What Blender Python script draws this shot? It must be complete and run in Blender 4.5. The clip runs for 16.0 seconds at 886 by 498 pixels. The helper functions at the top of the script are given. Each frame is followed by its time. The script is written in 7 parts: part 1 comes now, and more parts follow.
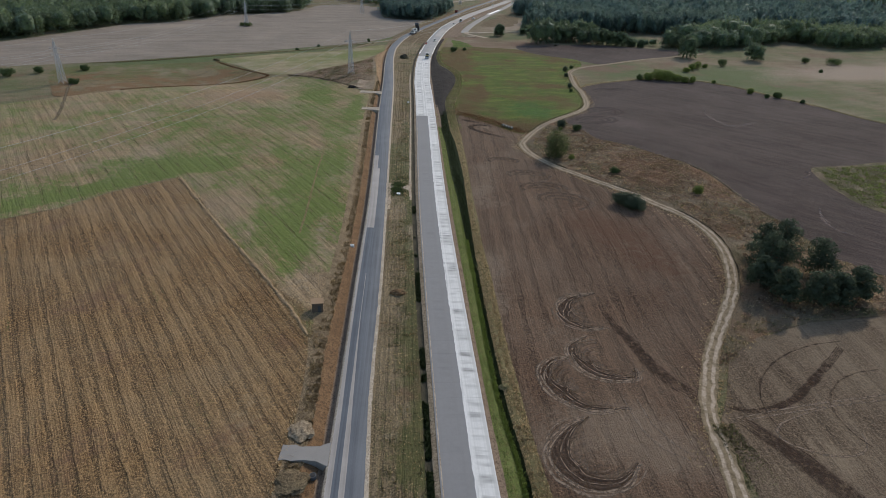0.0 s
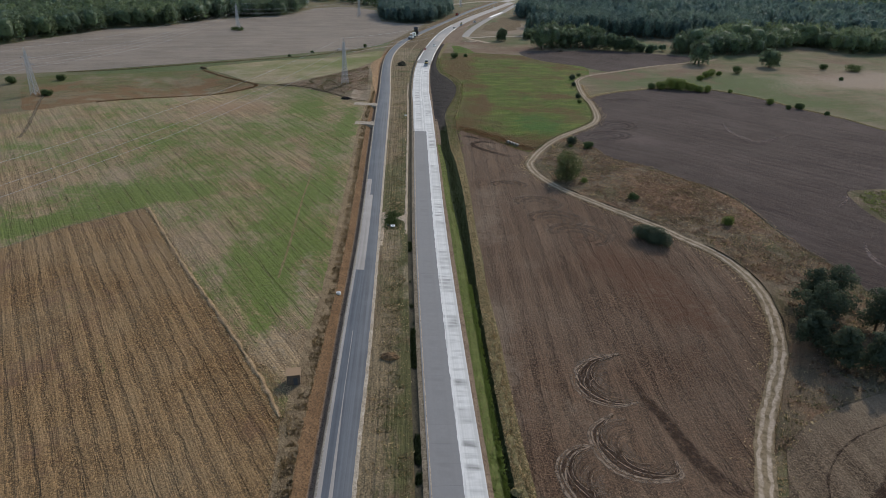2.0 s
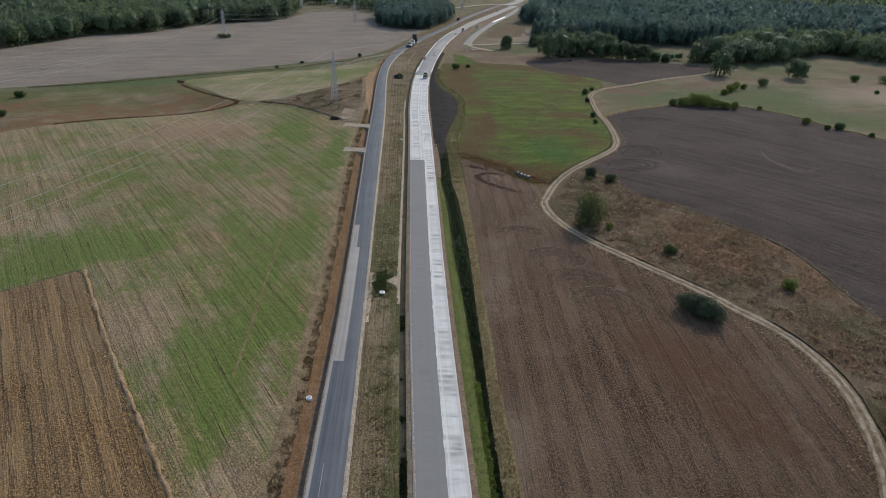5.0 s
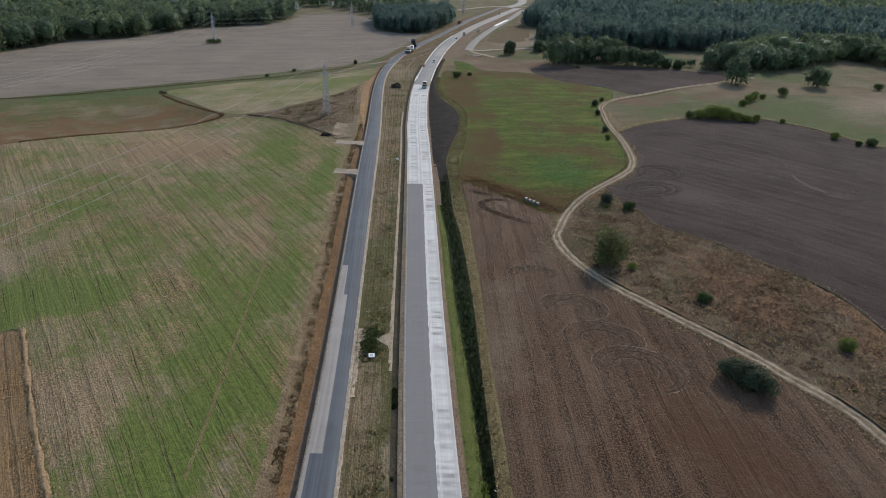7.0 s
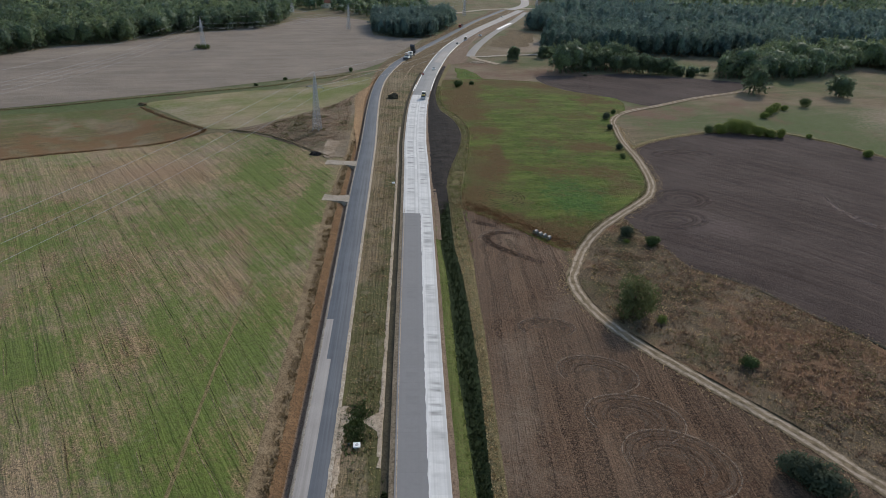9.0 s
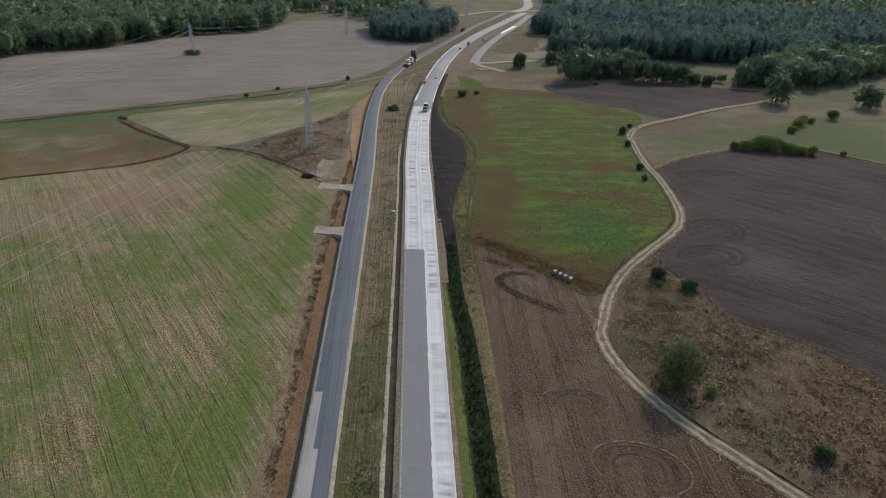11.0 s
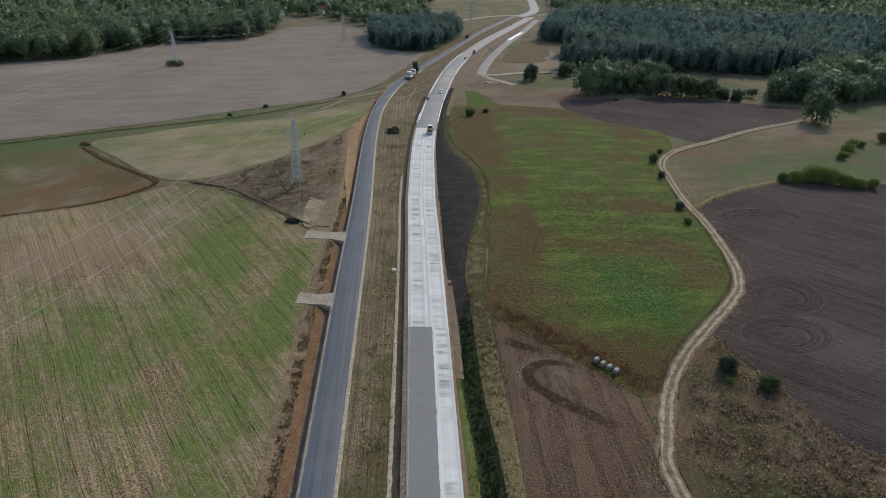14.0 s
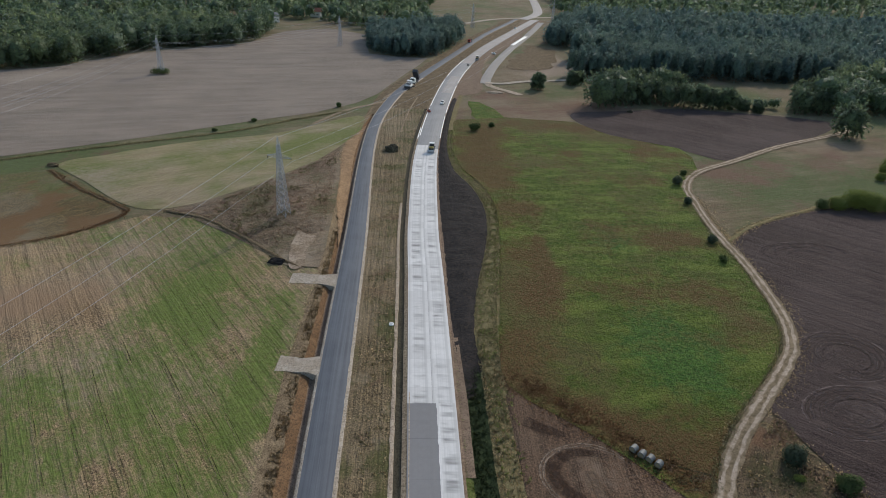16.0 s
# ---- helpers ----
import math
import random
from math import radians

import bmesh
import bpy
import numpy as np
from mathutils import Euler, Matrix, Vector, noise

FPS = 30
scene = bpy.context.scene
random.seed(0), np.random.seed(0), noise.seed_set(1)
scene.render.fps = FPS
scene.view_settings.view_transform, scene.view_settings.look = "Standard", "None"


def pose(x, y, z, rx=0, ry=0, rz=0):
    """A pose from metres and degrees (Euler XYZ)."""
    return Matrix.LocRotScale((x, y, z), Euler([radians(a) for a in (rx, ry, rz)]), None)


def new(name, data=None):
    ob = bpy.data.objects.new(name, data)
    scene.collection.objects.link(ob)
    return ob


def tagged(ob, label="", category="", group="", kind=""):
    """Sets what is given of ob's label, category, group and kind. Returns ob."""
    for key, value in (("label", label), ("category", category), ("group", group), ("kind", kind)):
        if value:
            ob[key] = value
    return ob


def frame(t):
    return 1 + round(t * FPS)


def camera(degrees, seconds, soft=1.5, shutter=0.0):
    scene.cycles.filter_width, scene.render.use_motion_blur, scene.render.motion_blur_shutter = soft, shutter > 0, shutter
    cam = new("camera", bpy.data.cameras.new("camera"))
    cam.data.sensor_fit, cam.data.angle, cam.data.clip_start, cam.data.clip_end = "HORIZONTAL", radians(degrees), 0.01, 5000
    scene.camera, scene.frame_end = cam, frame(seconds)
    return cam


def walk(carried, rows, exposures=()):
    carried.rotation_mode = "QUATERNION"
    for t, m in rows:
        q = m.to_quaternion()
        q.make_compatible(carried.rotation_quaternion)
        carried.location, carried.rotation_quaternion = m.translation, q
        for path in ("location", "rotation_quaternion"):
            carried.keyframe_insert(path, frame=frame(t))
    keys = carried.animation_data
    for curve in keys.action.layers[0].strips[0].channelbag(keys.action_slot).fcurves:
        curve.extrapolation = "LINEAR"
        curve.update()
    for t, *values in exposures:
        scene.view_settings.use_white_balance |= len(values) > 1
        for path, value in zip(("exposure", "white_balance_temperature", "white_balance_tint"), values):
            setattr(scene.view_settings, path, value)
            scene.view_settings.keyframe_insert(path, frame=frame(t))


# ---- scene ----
cam = camera(71.1, 16.0, soft=0.6)
METRES, EYE, TILT, LEAN, TURN = 219.6, 85.0, 0.0, 0.0, 0.0
ROWS = [
    (0.0, 0.0, 0.0, 0.0, 1.02, -26.95, -2.01),
    (0.5, -0.0001, 0.0313, 0.0004, 1.04, -26.95, -2.0),
    (1.0, -0.0006, 0.0626, 0.0007, 1.04, -26.96, -2.01),
    (1.5, -0.001, 0.0937, 0.001, 1.04, -26.95, -2.0),
    (2.0, -0.0015, 0.1249, 0.0013, 1.03, -26.95, -1.98),
    (2.5, -0.0019, 0.1562, 0.0016, 1.04, -26.95, -1.97),
    (3.0, -0.0023, 0.1874, 0.0019, 1.05, -26.96, -1.96),
    (3.5, -0.0029, 0.2186, 0.0021, 1.05, -26.96, -1.95),
    (4.0, -0.0036, 0.2498, 0.0029, 1.06, -26.97, -1.97),
    (6.5, -0.0062, 0.406, 0.0043, 1.11, -26.95, -1.96),
    (7.0, -0.0067, 0.4372, 0.0047, 1.13, -26.96, -1.97),
    (7.5, -0.0075, 0.4685, 0.005, 1.14, -26.95, -2.0),
    (8.0, -0.008, 0.4997, 0.0055, 1.14, -26.97, -2.0),
    (8.5, -0.0087, 0.531, 0.0057, 1.14, -26.96, -2.01),
    (9.0, -0.0094, 0.5622, 0.0063, 1.16, -26.98, -2.02),
    (11.5, -0.0256, 0.7167, 0.0068, 1.12, -26.99, -2.07),
    (12.0, -0.0292, 0.7478, 0.0071, 1.13, -26.99, -2.07),
    (12.5, -0.0326, 0.7788, 0.0074, 1.13, -26.99, -2.1),
    (13.0, -0.0354, 0.81, 0.0076, 1.12, -26.97, -2.11),
    (13.5, -0.0378, 0.8414, 0.0079, 1.13, -26.98, -2.11),
    (14.0, -0.0398, 0.8726, 0.0081, 1.13, -26.98, -2.13),
    (14.5, -0.0419, 0.904, 0.0084, 1.12, -26.98, -2.15),
    (15.0, -0.0439, 0.9352, 0.009, 1.12, -27.0, -2.16),
    (15.5, -0.0462, 0.9666, 0.0089, 1.11, -27.0, -2.18),
    (16.0, -0.0488, 0.998, 0.0092, 1.11, -27.01, -2.18),
]
walk(cam, [(t, pose(0, 0, EYE, TILT, LEAN, TURN) @ pose(METRES * x, METRES * y, METRES * z, 90 + pitch, roll, yaw)) for t, x, y, z, yaw, pitch, roll in ROWS],
     exposures=[(0.0, 0.13, 6480, 9), (16.0, 0.13, 6480, 9)])

from mathutils.geometry import delaunay_2d_cdt

# ---- world, sun, exposure ----
SUN_AZ, SUN_EL = math.radians(61.0), math.radians(34.0)   # direction to the sun in the xy plane, height
SUN_DIR = Vector((math.cos(SUN_AZ) * math.cos(SUN_EL), math.sin(SUN_AZ) * math.cos(SUN_EL), math.sin(SUN_EL)))
world = bpy.data.worlds.new("world")
scene.world = world
world.use_nodes = True
wn = world.node_tree
wn.nodes.clear()
w_out = wn.nodes.new("ShaderNodeOutputWorld")
w_bg = wn.nodes.new("ShaderNodeBackground")
w_sky = wn.nodes.new("ShaderNodeTexSky")
w_sky.sky_type, w_sky.sun_disc = "NISHITA", False
w_sky.sun_elevation, w_sky.sun_rotation = SUN_EL, math.pi / 2 - SUN_AZ
w_sky.dust_density, w_sky.air_density = 1.2, 1.2
w_bg.inputs["Strength"].default_value = 0.148
wn.links.new(w_sky.outputs[0], w_bg.inputs["Color"])
wn.links.new(w_bg.outputs[0], w_out.inputs["Surface"])
sun_data = bpy.data.lights.new("sun", "SUN")
sun_data.energy, sun_data.angle, sun_data.color = 2.05, math.radians(0.8), (1.0, 0.9, 0.76)
sun = new("sun", sun_data)
sun.rotation_mode = "QUATERNION"
sun.rotation_quaternion = SUN_DIR.to_track_quat("Z", "Y")

# ---- materials ----


class Shader:
    """A small wrapper to write node materials briefly."""

    def __init__(self, name, rough=0.9, spec=0.2):
        self.m = bpy.data.materials.new(name)
        self.m.use_nodes = True
        self.t = self.m.node_tree
        self.b = self.t.nodes["Principled BSDF"]
        self.b.inputs["Roughness"].default_value = rough
        self.b.inputs["Specular IOR Level"].default_value = spec
        self.coord = self.t.nodes.new("ShaderNodeTexCoord")

    def put(self, sock, v):
        if hasattr(v, "is_linked"):
            self.t.links.new(v, sock)
        elif isinstance(v, tuple) and len(v) == 3 and sock.type == "RGBA":
            sock.default_value = (*v, 1.0)
        else:
            sock.default_value = v

    def at(self, scale=(1, 1, 1), turn=0.0, base=None):
        n = self.t.nodes.new("ShaderNodeMapping")
        n.inputs["Scale"].default_value = scale
        first = base or self.coord.outputs["Object"]
        if turn:
            r = self.t.nodes.new("ShaderNodeMapping")
            r.inputs["Rotation"].default_value = (0, 0, math.radians(turn))
            self.t.links.new(first, r.inputs["Vector"])
            first = r.outputs[0]
        self.t.links.new(first, n.inputs["Vector"])
        return n.outputs[0]

    def noise(self, scale, detail=3.0, rough=0.55, base=None, warp=0.0):
        n = self.t.nodes.new("ShaderNodeTexNoise")
        n.inputs["Scale"].default_value, n.inputs["Detail"].default_value = scale, detail
        n.inputs["Roughness"].default_value, n.inputs["Distortion"].default_value = rough, warp
        self.t.links.new(base or self.coord.outputs["Object"], n.inputs["Vector"])
        return n.outputs[0]

    def ramp(self, fac, lo, hi, a=0.0, b=1.0):
        n = self.t.nodes.new("ShaderNodeMapRange")
        n.clamp = True
        for i, v in enumerate((fac, lo, hi, a, b)):
            self.put(n.inputs[i], v)
        return n.outputs[0]

    def math(self, op, a, b=0.0):
        n = self.t.nodes.new("ShaderNodeMath")
        n.operation = op
        self.put(n.inputs[0], a)
        self.put(n.inputs[1], b)
        return n.outputs[0]

    def mix(self, fac, a, b, blend="MIX"):
        n = self.t.nodes.new("ShaderNodeMix")
        n.data_type, n.blend_type = "RGBA", blend
        self.put(n.inputs[0], fac)
        self.put(n.inputs[6], a)
        self.put(n.inputs[7], b)
        return n.outputs[2]

    def attr(self, name):
        n = self.t.nodes.new("ShaderNodeVertexColor")
        n.layer_name = name
        s = self.t.nodes.new("ShaderNodeSeparateColor")
        self.t.links.new(n.outputs[0], s.inputs[0])
        return s.outputs

    def uv(self):
        s = self.t.nodes.new("ShaderNodeSeparateXYZ")
        self.t.links.new(self.coord.outputs["UV"], s.inputs[0])
        return s.outputs

    def info(self, which):
        return self.t.nodes.new("ShaderNodeObjectInfo").outputs[which]

    def island(self):
        return self.t.nodes.new("ShaderNodeNewGeometry").outputs["Random Per Island"]

    def bump(self, height, strength=0.5, dist=0.1):
        n = self.t.nodes.new("ShaderNodeBump")
        n.inputs["Strength"].default_value, n.inputs["Distance"].default_value = strength, dist
        self.put(n.inputs["Height"], height)
        self.t.links.new(n.outputs[0], self.b.inputs["Normal"])

    def done(self, colour):
        self.put(self.b.inputs["Base Color"], colour)
        return self.m


def field_material(name, low, high, green, angle, swath=3.0, fine=0.45, cover_edge=0.2, red=(0.15, 0.085, 0.055), pale=(0.30, 0.25, 0.185), relief=0.8, drift=2.2, lines_dark=0.9, clod_shade=0.92, rows_dark=0.75, streaky=0.8, sheen=0.04, most=0.85):
    """Worked soil or stubble in rows along the angle; the mesh's cover layer says where green, pale or red-brown growth stands."""
    s = Shader(name, 0.95, 0.1)
    rows = s.noise(1.0, 2.0, 0.6, s.at((0.02, 1.0 / swath, 0.05), -angle))
    lines = s.noise(1.0, 3.0, 0.65, s.at((0.05, 1.0 / fine, 0.2), -angle))
    clods = s.noise(2.2, 4.0, 0.7)
    patch = s.noise(0.035, 3.0, 0.6)
    c = s.mix(s.ramp(rows, 0.44, 0.56), low, high)
    axis = s.t.nodes.new("ShaderNodeSeparateXYZ")
    s.t.links.new(s.at((1, 1, 1), -angle), axis.inputs[0])
    bent = s.math("ADD", axis.outputs[1], s.math("MULTIPLY", s.noise(0.16, 3.0, 0.6), drift))
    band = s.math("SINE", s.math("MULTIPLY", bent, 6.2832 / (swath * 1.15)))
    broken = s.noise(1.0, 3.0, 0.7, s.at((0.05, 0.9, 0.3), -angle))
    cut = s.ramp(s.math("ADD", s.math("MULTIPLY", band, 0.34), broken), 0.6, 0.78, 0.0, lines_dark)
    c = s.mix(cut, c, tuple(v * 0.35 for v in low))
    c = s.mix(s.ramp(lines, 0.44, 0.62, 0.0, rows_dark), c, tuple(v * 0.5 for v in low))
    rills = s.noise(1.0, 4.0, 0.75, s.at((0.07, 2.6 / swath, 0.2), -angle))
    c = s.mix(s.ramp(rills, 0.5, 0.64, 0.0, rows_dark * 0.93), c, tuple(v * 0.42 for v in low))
    c = s.mix(s.ramp(clods, 0.47, 0.6, 0.0, 0.7), c, tuple(min(1, v * 1.3) for v in high))
    c = s.mix(s.ramp(s.noise(3.1, 2.0, 0.6), 0.53, 0.62, 0.0, 0.6), c, tuple(min(1, v * 1.45) for v in high))
    # small shadows among the clods, painted as dark speckle
    c = s.mix(s.ramp(s.noise(2.4, 3.0, 0.7), 0.51, 0.6, 0.0, clod_shade), c, tuple(v * 0.28 for v in low))
    c = s.mix(s.ramp(patch, 0.38, 0.68, 0.0, 0.4), c, pale)
    cov = s.attr("cover")
    tufts = s.noise(0.9, 5.0, 0.75, s.at((0.45, 1.0, 1.0), -angle))
    streak = s.noise(1.0, 4.0, 0.7, s.at((0.03, 1.3 / swath, 0.1), -angle))
    mixed = s.math("ADD", cov[0], s.math("ADD", s.math("MULTIPLY", s.math("SUBTRACT", tufts, 0.5), 1.5), s.math("MULTIPLY", s.math("SUBTRACT", streak, 0.5), streaky)))
    dark_green = tuple(v * 0.6 for v in green)
    g = s.mix(s.ramp(s.noise(1.1, 5.0, 0.8), 0.42, 0.6), green, dark_green)
    c = s.mix(s.ramp(mixed, 0.5 - cover_edge, 0.5 + cover_edge, 0.0, most), c, g)
    mixed2 = s.math("ADD", cov[2], s.math("MULTIPLY", s.math("SUBTRACT", s.noise(0.35, 5.0, 0.7), 0.5), 1.0))
    c = s.mix(s.ramp(mixed2, 0.35, 0.75, 0.0, 0.85), c, red)
    mixed3 = s.math("ADD", cov[1], s.math("MULTIPLY", s.math("SUBTRACT", s.noise(0.6, 5.0, 0.7), 0.5), 1.0))
    c = s.mix(s.ramp(mixed3, 0.4, 0.75, 0.0, 0.8), c, pale)
    h = s.math("ADD", s.math("MULTIPLY", lines, 0.7), s.math("ADD", s.math("MULTIPLY", rows, 0.5), s.math("SUBTRACT", clods, s.math("ADD", s.math("MULTIPLY", rills, 0.8), s.math("MULTIPLY", cut, 0.6)))))
    s.b.inputs["Sheen Weight"].default_value = sheen
    s.b.inputs["Sheen Roughness"].default_value = 0.4
    s.bump(h, relief, 0.45)
    return s.done(c)


def soil_material(name, a, b, scale=1.0, c3=None, relief=0.6):
    s = Shader(name, 0.95, 0.1)
    n1, n2, n3 = s.noise(0.25 * scale, 4.0, 0.65), s.noise(1.6 * scale, 4.0, 0.7), s.noise(6.0 * scale, 3.0, 0.7)
    c = s.mix(s.ramp(n1, 0.35, 0.66), a, b)
    c = s.mix(s.ramp(n2, 0.47, 0.62, 0.0, 0.75), c, c3 or tuple(v * 0.5 for v in a))
    c = s.mix(s.ramp(n3, 0.5, 0.64, 0.0, 0.45), c, tuple(min(1, v * 1.45) for v in b))
    c = s.mix(s.ramp(s.noise(2.7 * scale, 3.0, 0.7), 0.53, 0.62, 0.0, 0.6), c, tuple(v * 0.4 for v in a))
    s.bump(s.math("ADD", n2, s.math("MULTIPLY", n3, 0.5)), relief, 0.25)
    return s.done(c)


def leaf_material(name, a, b, rough=0.75, spec=0.15, light=0.45, sheen=0.0):
    s = Shader(name, rough, spec)
    c = s.mix(s.island(), a, b)
    c = s.mix(s.ramp(s.noise(0.12, 3.0), 0.4, 0.65, 0.0, 0.5), c, tuple(v * 1.25 for v in b))
    s.b.inputs["Sheen Weight"].default_value = sheen
    s.b.inputs["Sheen Roughness"].default_value = 0.5
    s.b.inputs["Sheen Tint"].default_value = (0.6, 0.8, 1.0, 1.0)
    m = s.done(c)
    t = s.t.nodes.new("ShaderNodeBsdfTranslucent")
    mx = s.t.nodes.new("ShaderNodeMixShader")
    mx.inputs[0].default_value = light
    s.t.links.new(c, t.inputs["Color"])
    s.t.links.new(s.b.outputs[0], mx.inputs[1])
    s.t.links.new(t.outputs[0], mx.inputs[2])
    s.t.links.new(mx.outputs[0], s.t.nodes["Material Output"].inputs["Surface"])
    return m


def canopy_material(name, a, b, light=0.6, rough=0.55, sheen=0.2):
    """Foliage seen from afar: each spray its own tone, mottled from bough to bough, with clump shade and haze in the
    colour.
    """
    s = Shader(name, rough, 0.3)
    fine = s.noise(0.6, 4.0, 0.7)
    c = s.mix(s.island(), a, b)
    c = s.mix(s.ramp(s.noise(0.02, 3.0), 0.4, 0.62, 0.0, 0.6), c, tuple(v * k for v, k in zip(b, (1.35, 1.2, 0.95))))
    # shading between leaf clumps, put in as darker colour
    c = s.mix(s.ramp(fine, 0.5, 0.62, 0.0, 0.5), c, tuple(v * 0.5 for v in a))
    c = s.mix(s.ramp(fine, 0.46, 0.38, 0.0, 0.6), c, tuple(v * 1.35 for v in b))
    # blue-tinted sheen stands in for haze in front of the woods
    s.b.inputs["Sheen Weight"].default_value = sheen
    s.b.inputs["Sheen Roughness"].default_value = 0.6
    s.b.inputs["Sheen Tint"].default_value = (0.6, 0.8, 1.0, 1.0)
    m = s.done(c)
    t = s.t.nodes.new("ShaderNodeBsdfTranslucent")
    mx = s.t.nodes.new("ShaderNodeMixShader")
    mx.inputs[0].default_value = light
    s.t.links.new(c, t.inputs["Color"])
    s.t.links.new(s.b.outputs[0], mx.inputs[1])
    s.t.links.new(t.outputs[0], mx.inputs[2])
    s.t.links.new(mx.outputs[0], s.t.nodes["Material Output"].inputs["Surface"])
    return m


def plain_material(name, colour, rough=0.6, metal=0.0, spec=0.4, grime=0.35, scale=3.0):
    s = Shader(name, rough, spec)
    s.b.inputs["Metallic"].default_value = metal
    n = s.noise(scale, 4.0, 0.65)
    return s.done(s.mix(s.ramp(n, 0.4, 0.7, 0.0, grime), colour, tuple(v * 0.55 for v in colour)))


def asphalt_material(name, dark, light):
    s = Shader(name, 0.75, 0.35)
    u = s.uv()
    along = s.noise(1.0, 3.0, 0.6, s.at((1.6, 0.02, 1.0), 0, s.coord.outputs["UV"]))
    blot = s.noise(0.12, 4.0, 0.6)
    grain = s.noise(9.0, 2.0, 0.7)
    c = s.mix(s.ramp(along, 0.36, 0.66), dark, light)
    c = s.mix(s.ramp(blot, 0.4, 0.7, 0.0, 0.35), c, tuple(v * 1.3 for v in light))
    c = s.mix(s.ramp(grain, 0.4, 0.7, 0.0, 0.3), c, tuple(v * 0.6 for v in dark))
    s.bump(grain, 0.3, 0.02)
    return s.done(c)


def concrete_material(name, a, b, stain, much, half=1.7):
    """Road concrete: each slab its own tone, with damp dark bars across the lane's middle and dust along it."""
    s = Shader(name, 0.8, 0.3)
    place = s.t.nodes.new("ShaderNodeNewGeometry").outputs["Position"]
    own = s.t.nodes.new("ShaderNodeSeparateXYZ")
    s.t.links.new(s.coord.outputs["Object"], own.inputs[0])
    c = s.mix(s.info("Random"), a, b)
    bars = s.noise(1.0, 2.0, 0.5, s.at((0.1, 0.62, 1.0), 0.0, place))
    streaks = s.noise(1.0, 2.0, 0.5, s.at((1.1, 0.0, 0.0)))
    clouds = s.noise(0.07, 3.0, 0.6, place)
    middle = s.ramp(s.math("ADD", s.math("ABSOLUTE", own.outputs[0]), s.math("MULTIPLY", s.noise(0.6, 3.0, 0.7, place), 0.9)), half - 0.4, half + 0.5, 1.0, 0.0)
    amount = s.math("MULTIPLY", s.math("MULTIPLY", s.ramp(bars, 0.45, 0.66), middle), s.ramp(clouds, 0.4, 0.6, 0.15, 1.0))
    c = s.mix(s.math("MULTIPLY", amount, much), c, stain)
    c = s.mix(s.ramp(streaks, 0.46, 0.62, 0.0, 0.3 * much), c, stain)
    c = s.mix(s.ramp(s.noise(1.3, 5.0, 0.7, place), 0.42, 0.75, 0.0, 0.3), c, tuple(v * 0.75 for v in a))
    s.bump(s.noise(14.0, 2.0), 0.2, 0.01)
    return s.done(c)


M = {}
M["ground"] = field_material("rough_grass", (0.12, 0.09, 0.052), (0.18, 0.135, 0.08), (0.082, 0.122, 0.036), 20, 6.0, 1.2, 0.4, lines_dark=0.05, rows_dark=0.2, clod_shade=0.45, pale=(0.29, 0.225, 0.17), red=(0.15, 0.088, 0.06))
M["stubble"] = field_material("brown_stubble", (0.128, 0.074, 0.032), (0.27, 0.166, 0.077), (0.08, 0.12, 0.03), -55, 2.8, 0.5, clod_shade=0.6, pale=(0.27, 0.2, 0.12), rows_dark=0.55)
M["sprouting"] = field_material("sprouting_stubble", (0.175, 0.115, 0.062), (0.325, 0.23, 0.13), (0.12, 0.172, 0.034), -53, 3.2, 0.6, 0.24, lines_dark=0.45, clod_shade=0.8, rows_dark=0.28, streaky=0.5, most=0.88, red=(0.25, 0.165, 0.1))
M["ploughed"] = field_material("ploughed_soil", (0.08, 0.047, 0.03), (0.148, 0.092, 0.058), (0.09, 0.12, 0.04), -88, 4.6, 0.4, pale=(0.18, 0.132, 0.094), red=(0.098, 0.05, 0.029), clod_shade=0.45, lines_dark=0.9, drift=4.0)
M["tilled"] = field_material("pale_tilled_soil", (0.085, 0.058, 0.037), (0.165, 0.12, 0.08), (0.09, 0.12, 0.04), -88, 4.0, 0.5, pale=(0.25, 0.19, 0.13), red=(0.12, 0.07, 0.045), clod_shade=0.45, lines_dark=0.4, drift=5.0, rows_dark=0.5)
M["harrowed"] = field_material("dark_harrowed_soil", (0.036, 0.0245, 0.021), (0.068, 0.047, 0.041), (0.09, 0.12, 0.04), -40, 5.0, 0.7, clod_shade=0.3, pale=(0.104, 0.078, 0.07), lines_dark=0.35)
M["reedy"] = field_material("reedy_meadow", (0.115, 0.085, 0.036), (0.175, 0.125, 0.055), (0.1, 0.125, 0.032), 40, 6.0, 1.5, 0.3, red=(0.155, 0.088, 0.04), lines_dark=0.05)
M["hill"] = field_material("harvested_hill", (0.165, 0.135, 0.107), (0.22, 0.18, 0.145), (0.1, 0.13, 0.05), 18, 9.0, 1.5, pale=(0.29, 0.24, 0.19), lines_dark=0.08, rows_dark=0.22, clod_shade=0.35)
M["slope"] = field_material("pale_regrowth", (0.23, 0.178, 0.1), (0.3, 0.24, 0.145), (0.15, 0.18, 0.045), 35, 6.0, 1.5, 0.4, lines_dark=0.08, rows_dark=0.25, clod_shade=0.4)
M["scrub"] = field_material("dry_scrub", (0.062, 0.042, 0.024), (0.135, 0.094, 0.054), (0.075, 0.076, 0.027), 60, 2.0, 0.8, 0.25, red=(0.19, 0.105, 0.06), pale=(0.28, 0.22, 0.15), lines_dark=0.2)
M["mound"] = field_material("mound_grass", (0.13, 0.094, 0.06), (0.23, 0.165, 0.105), (0.095, 0.1, 0.036), 30, 4.0, 1.0, 0.25, lines_dark=0.15)


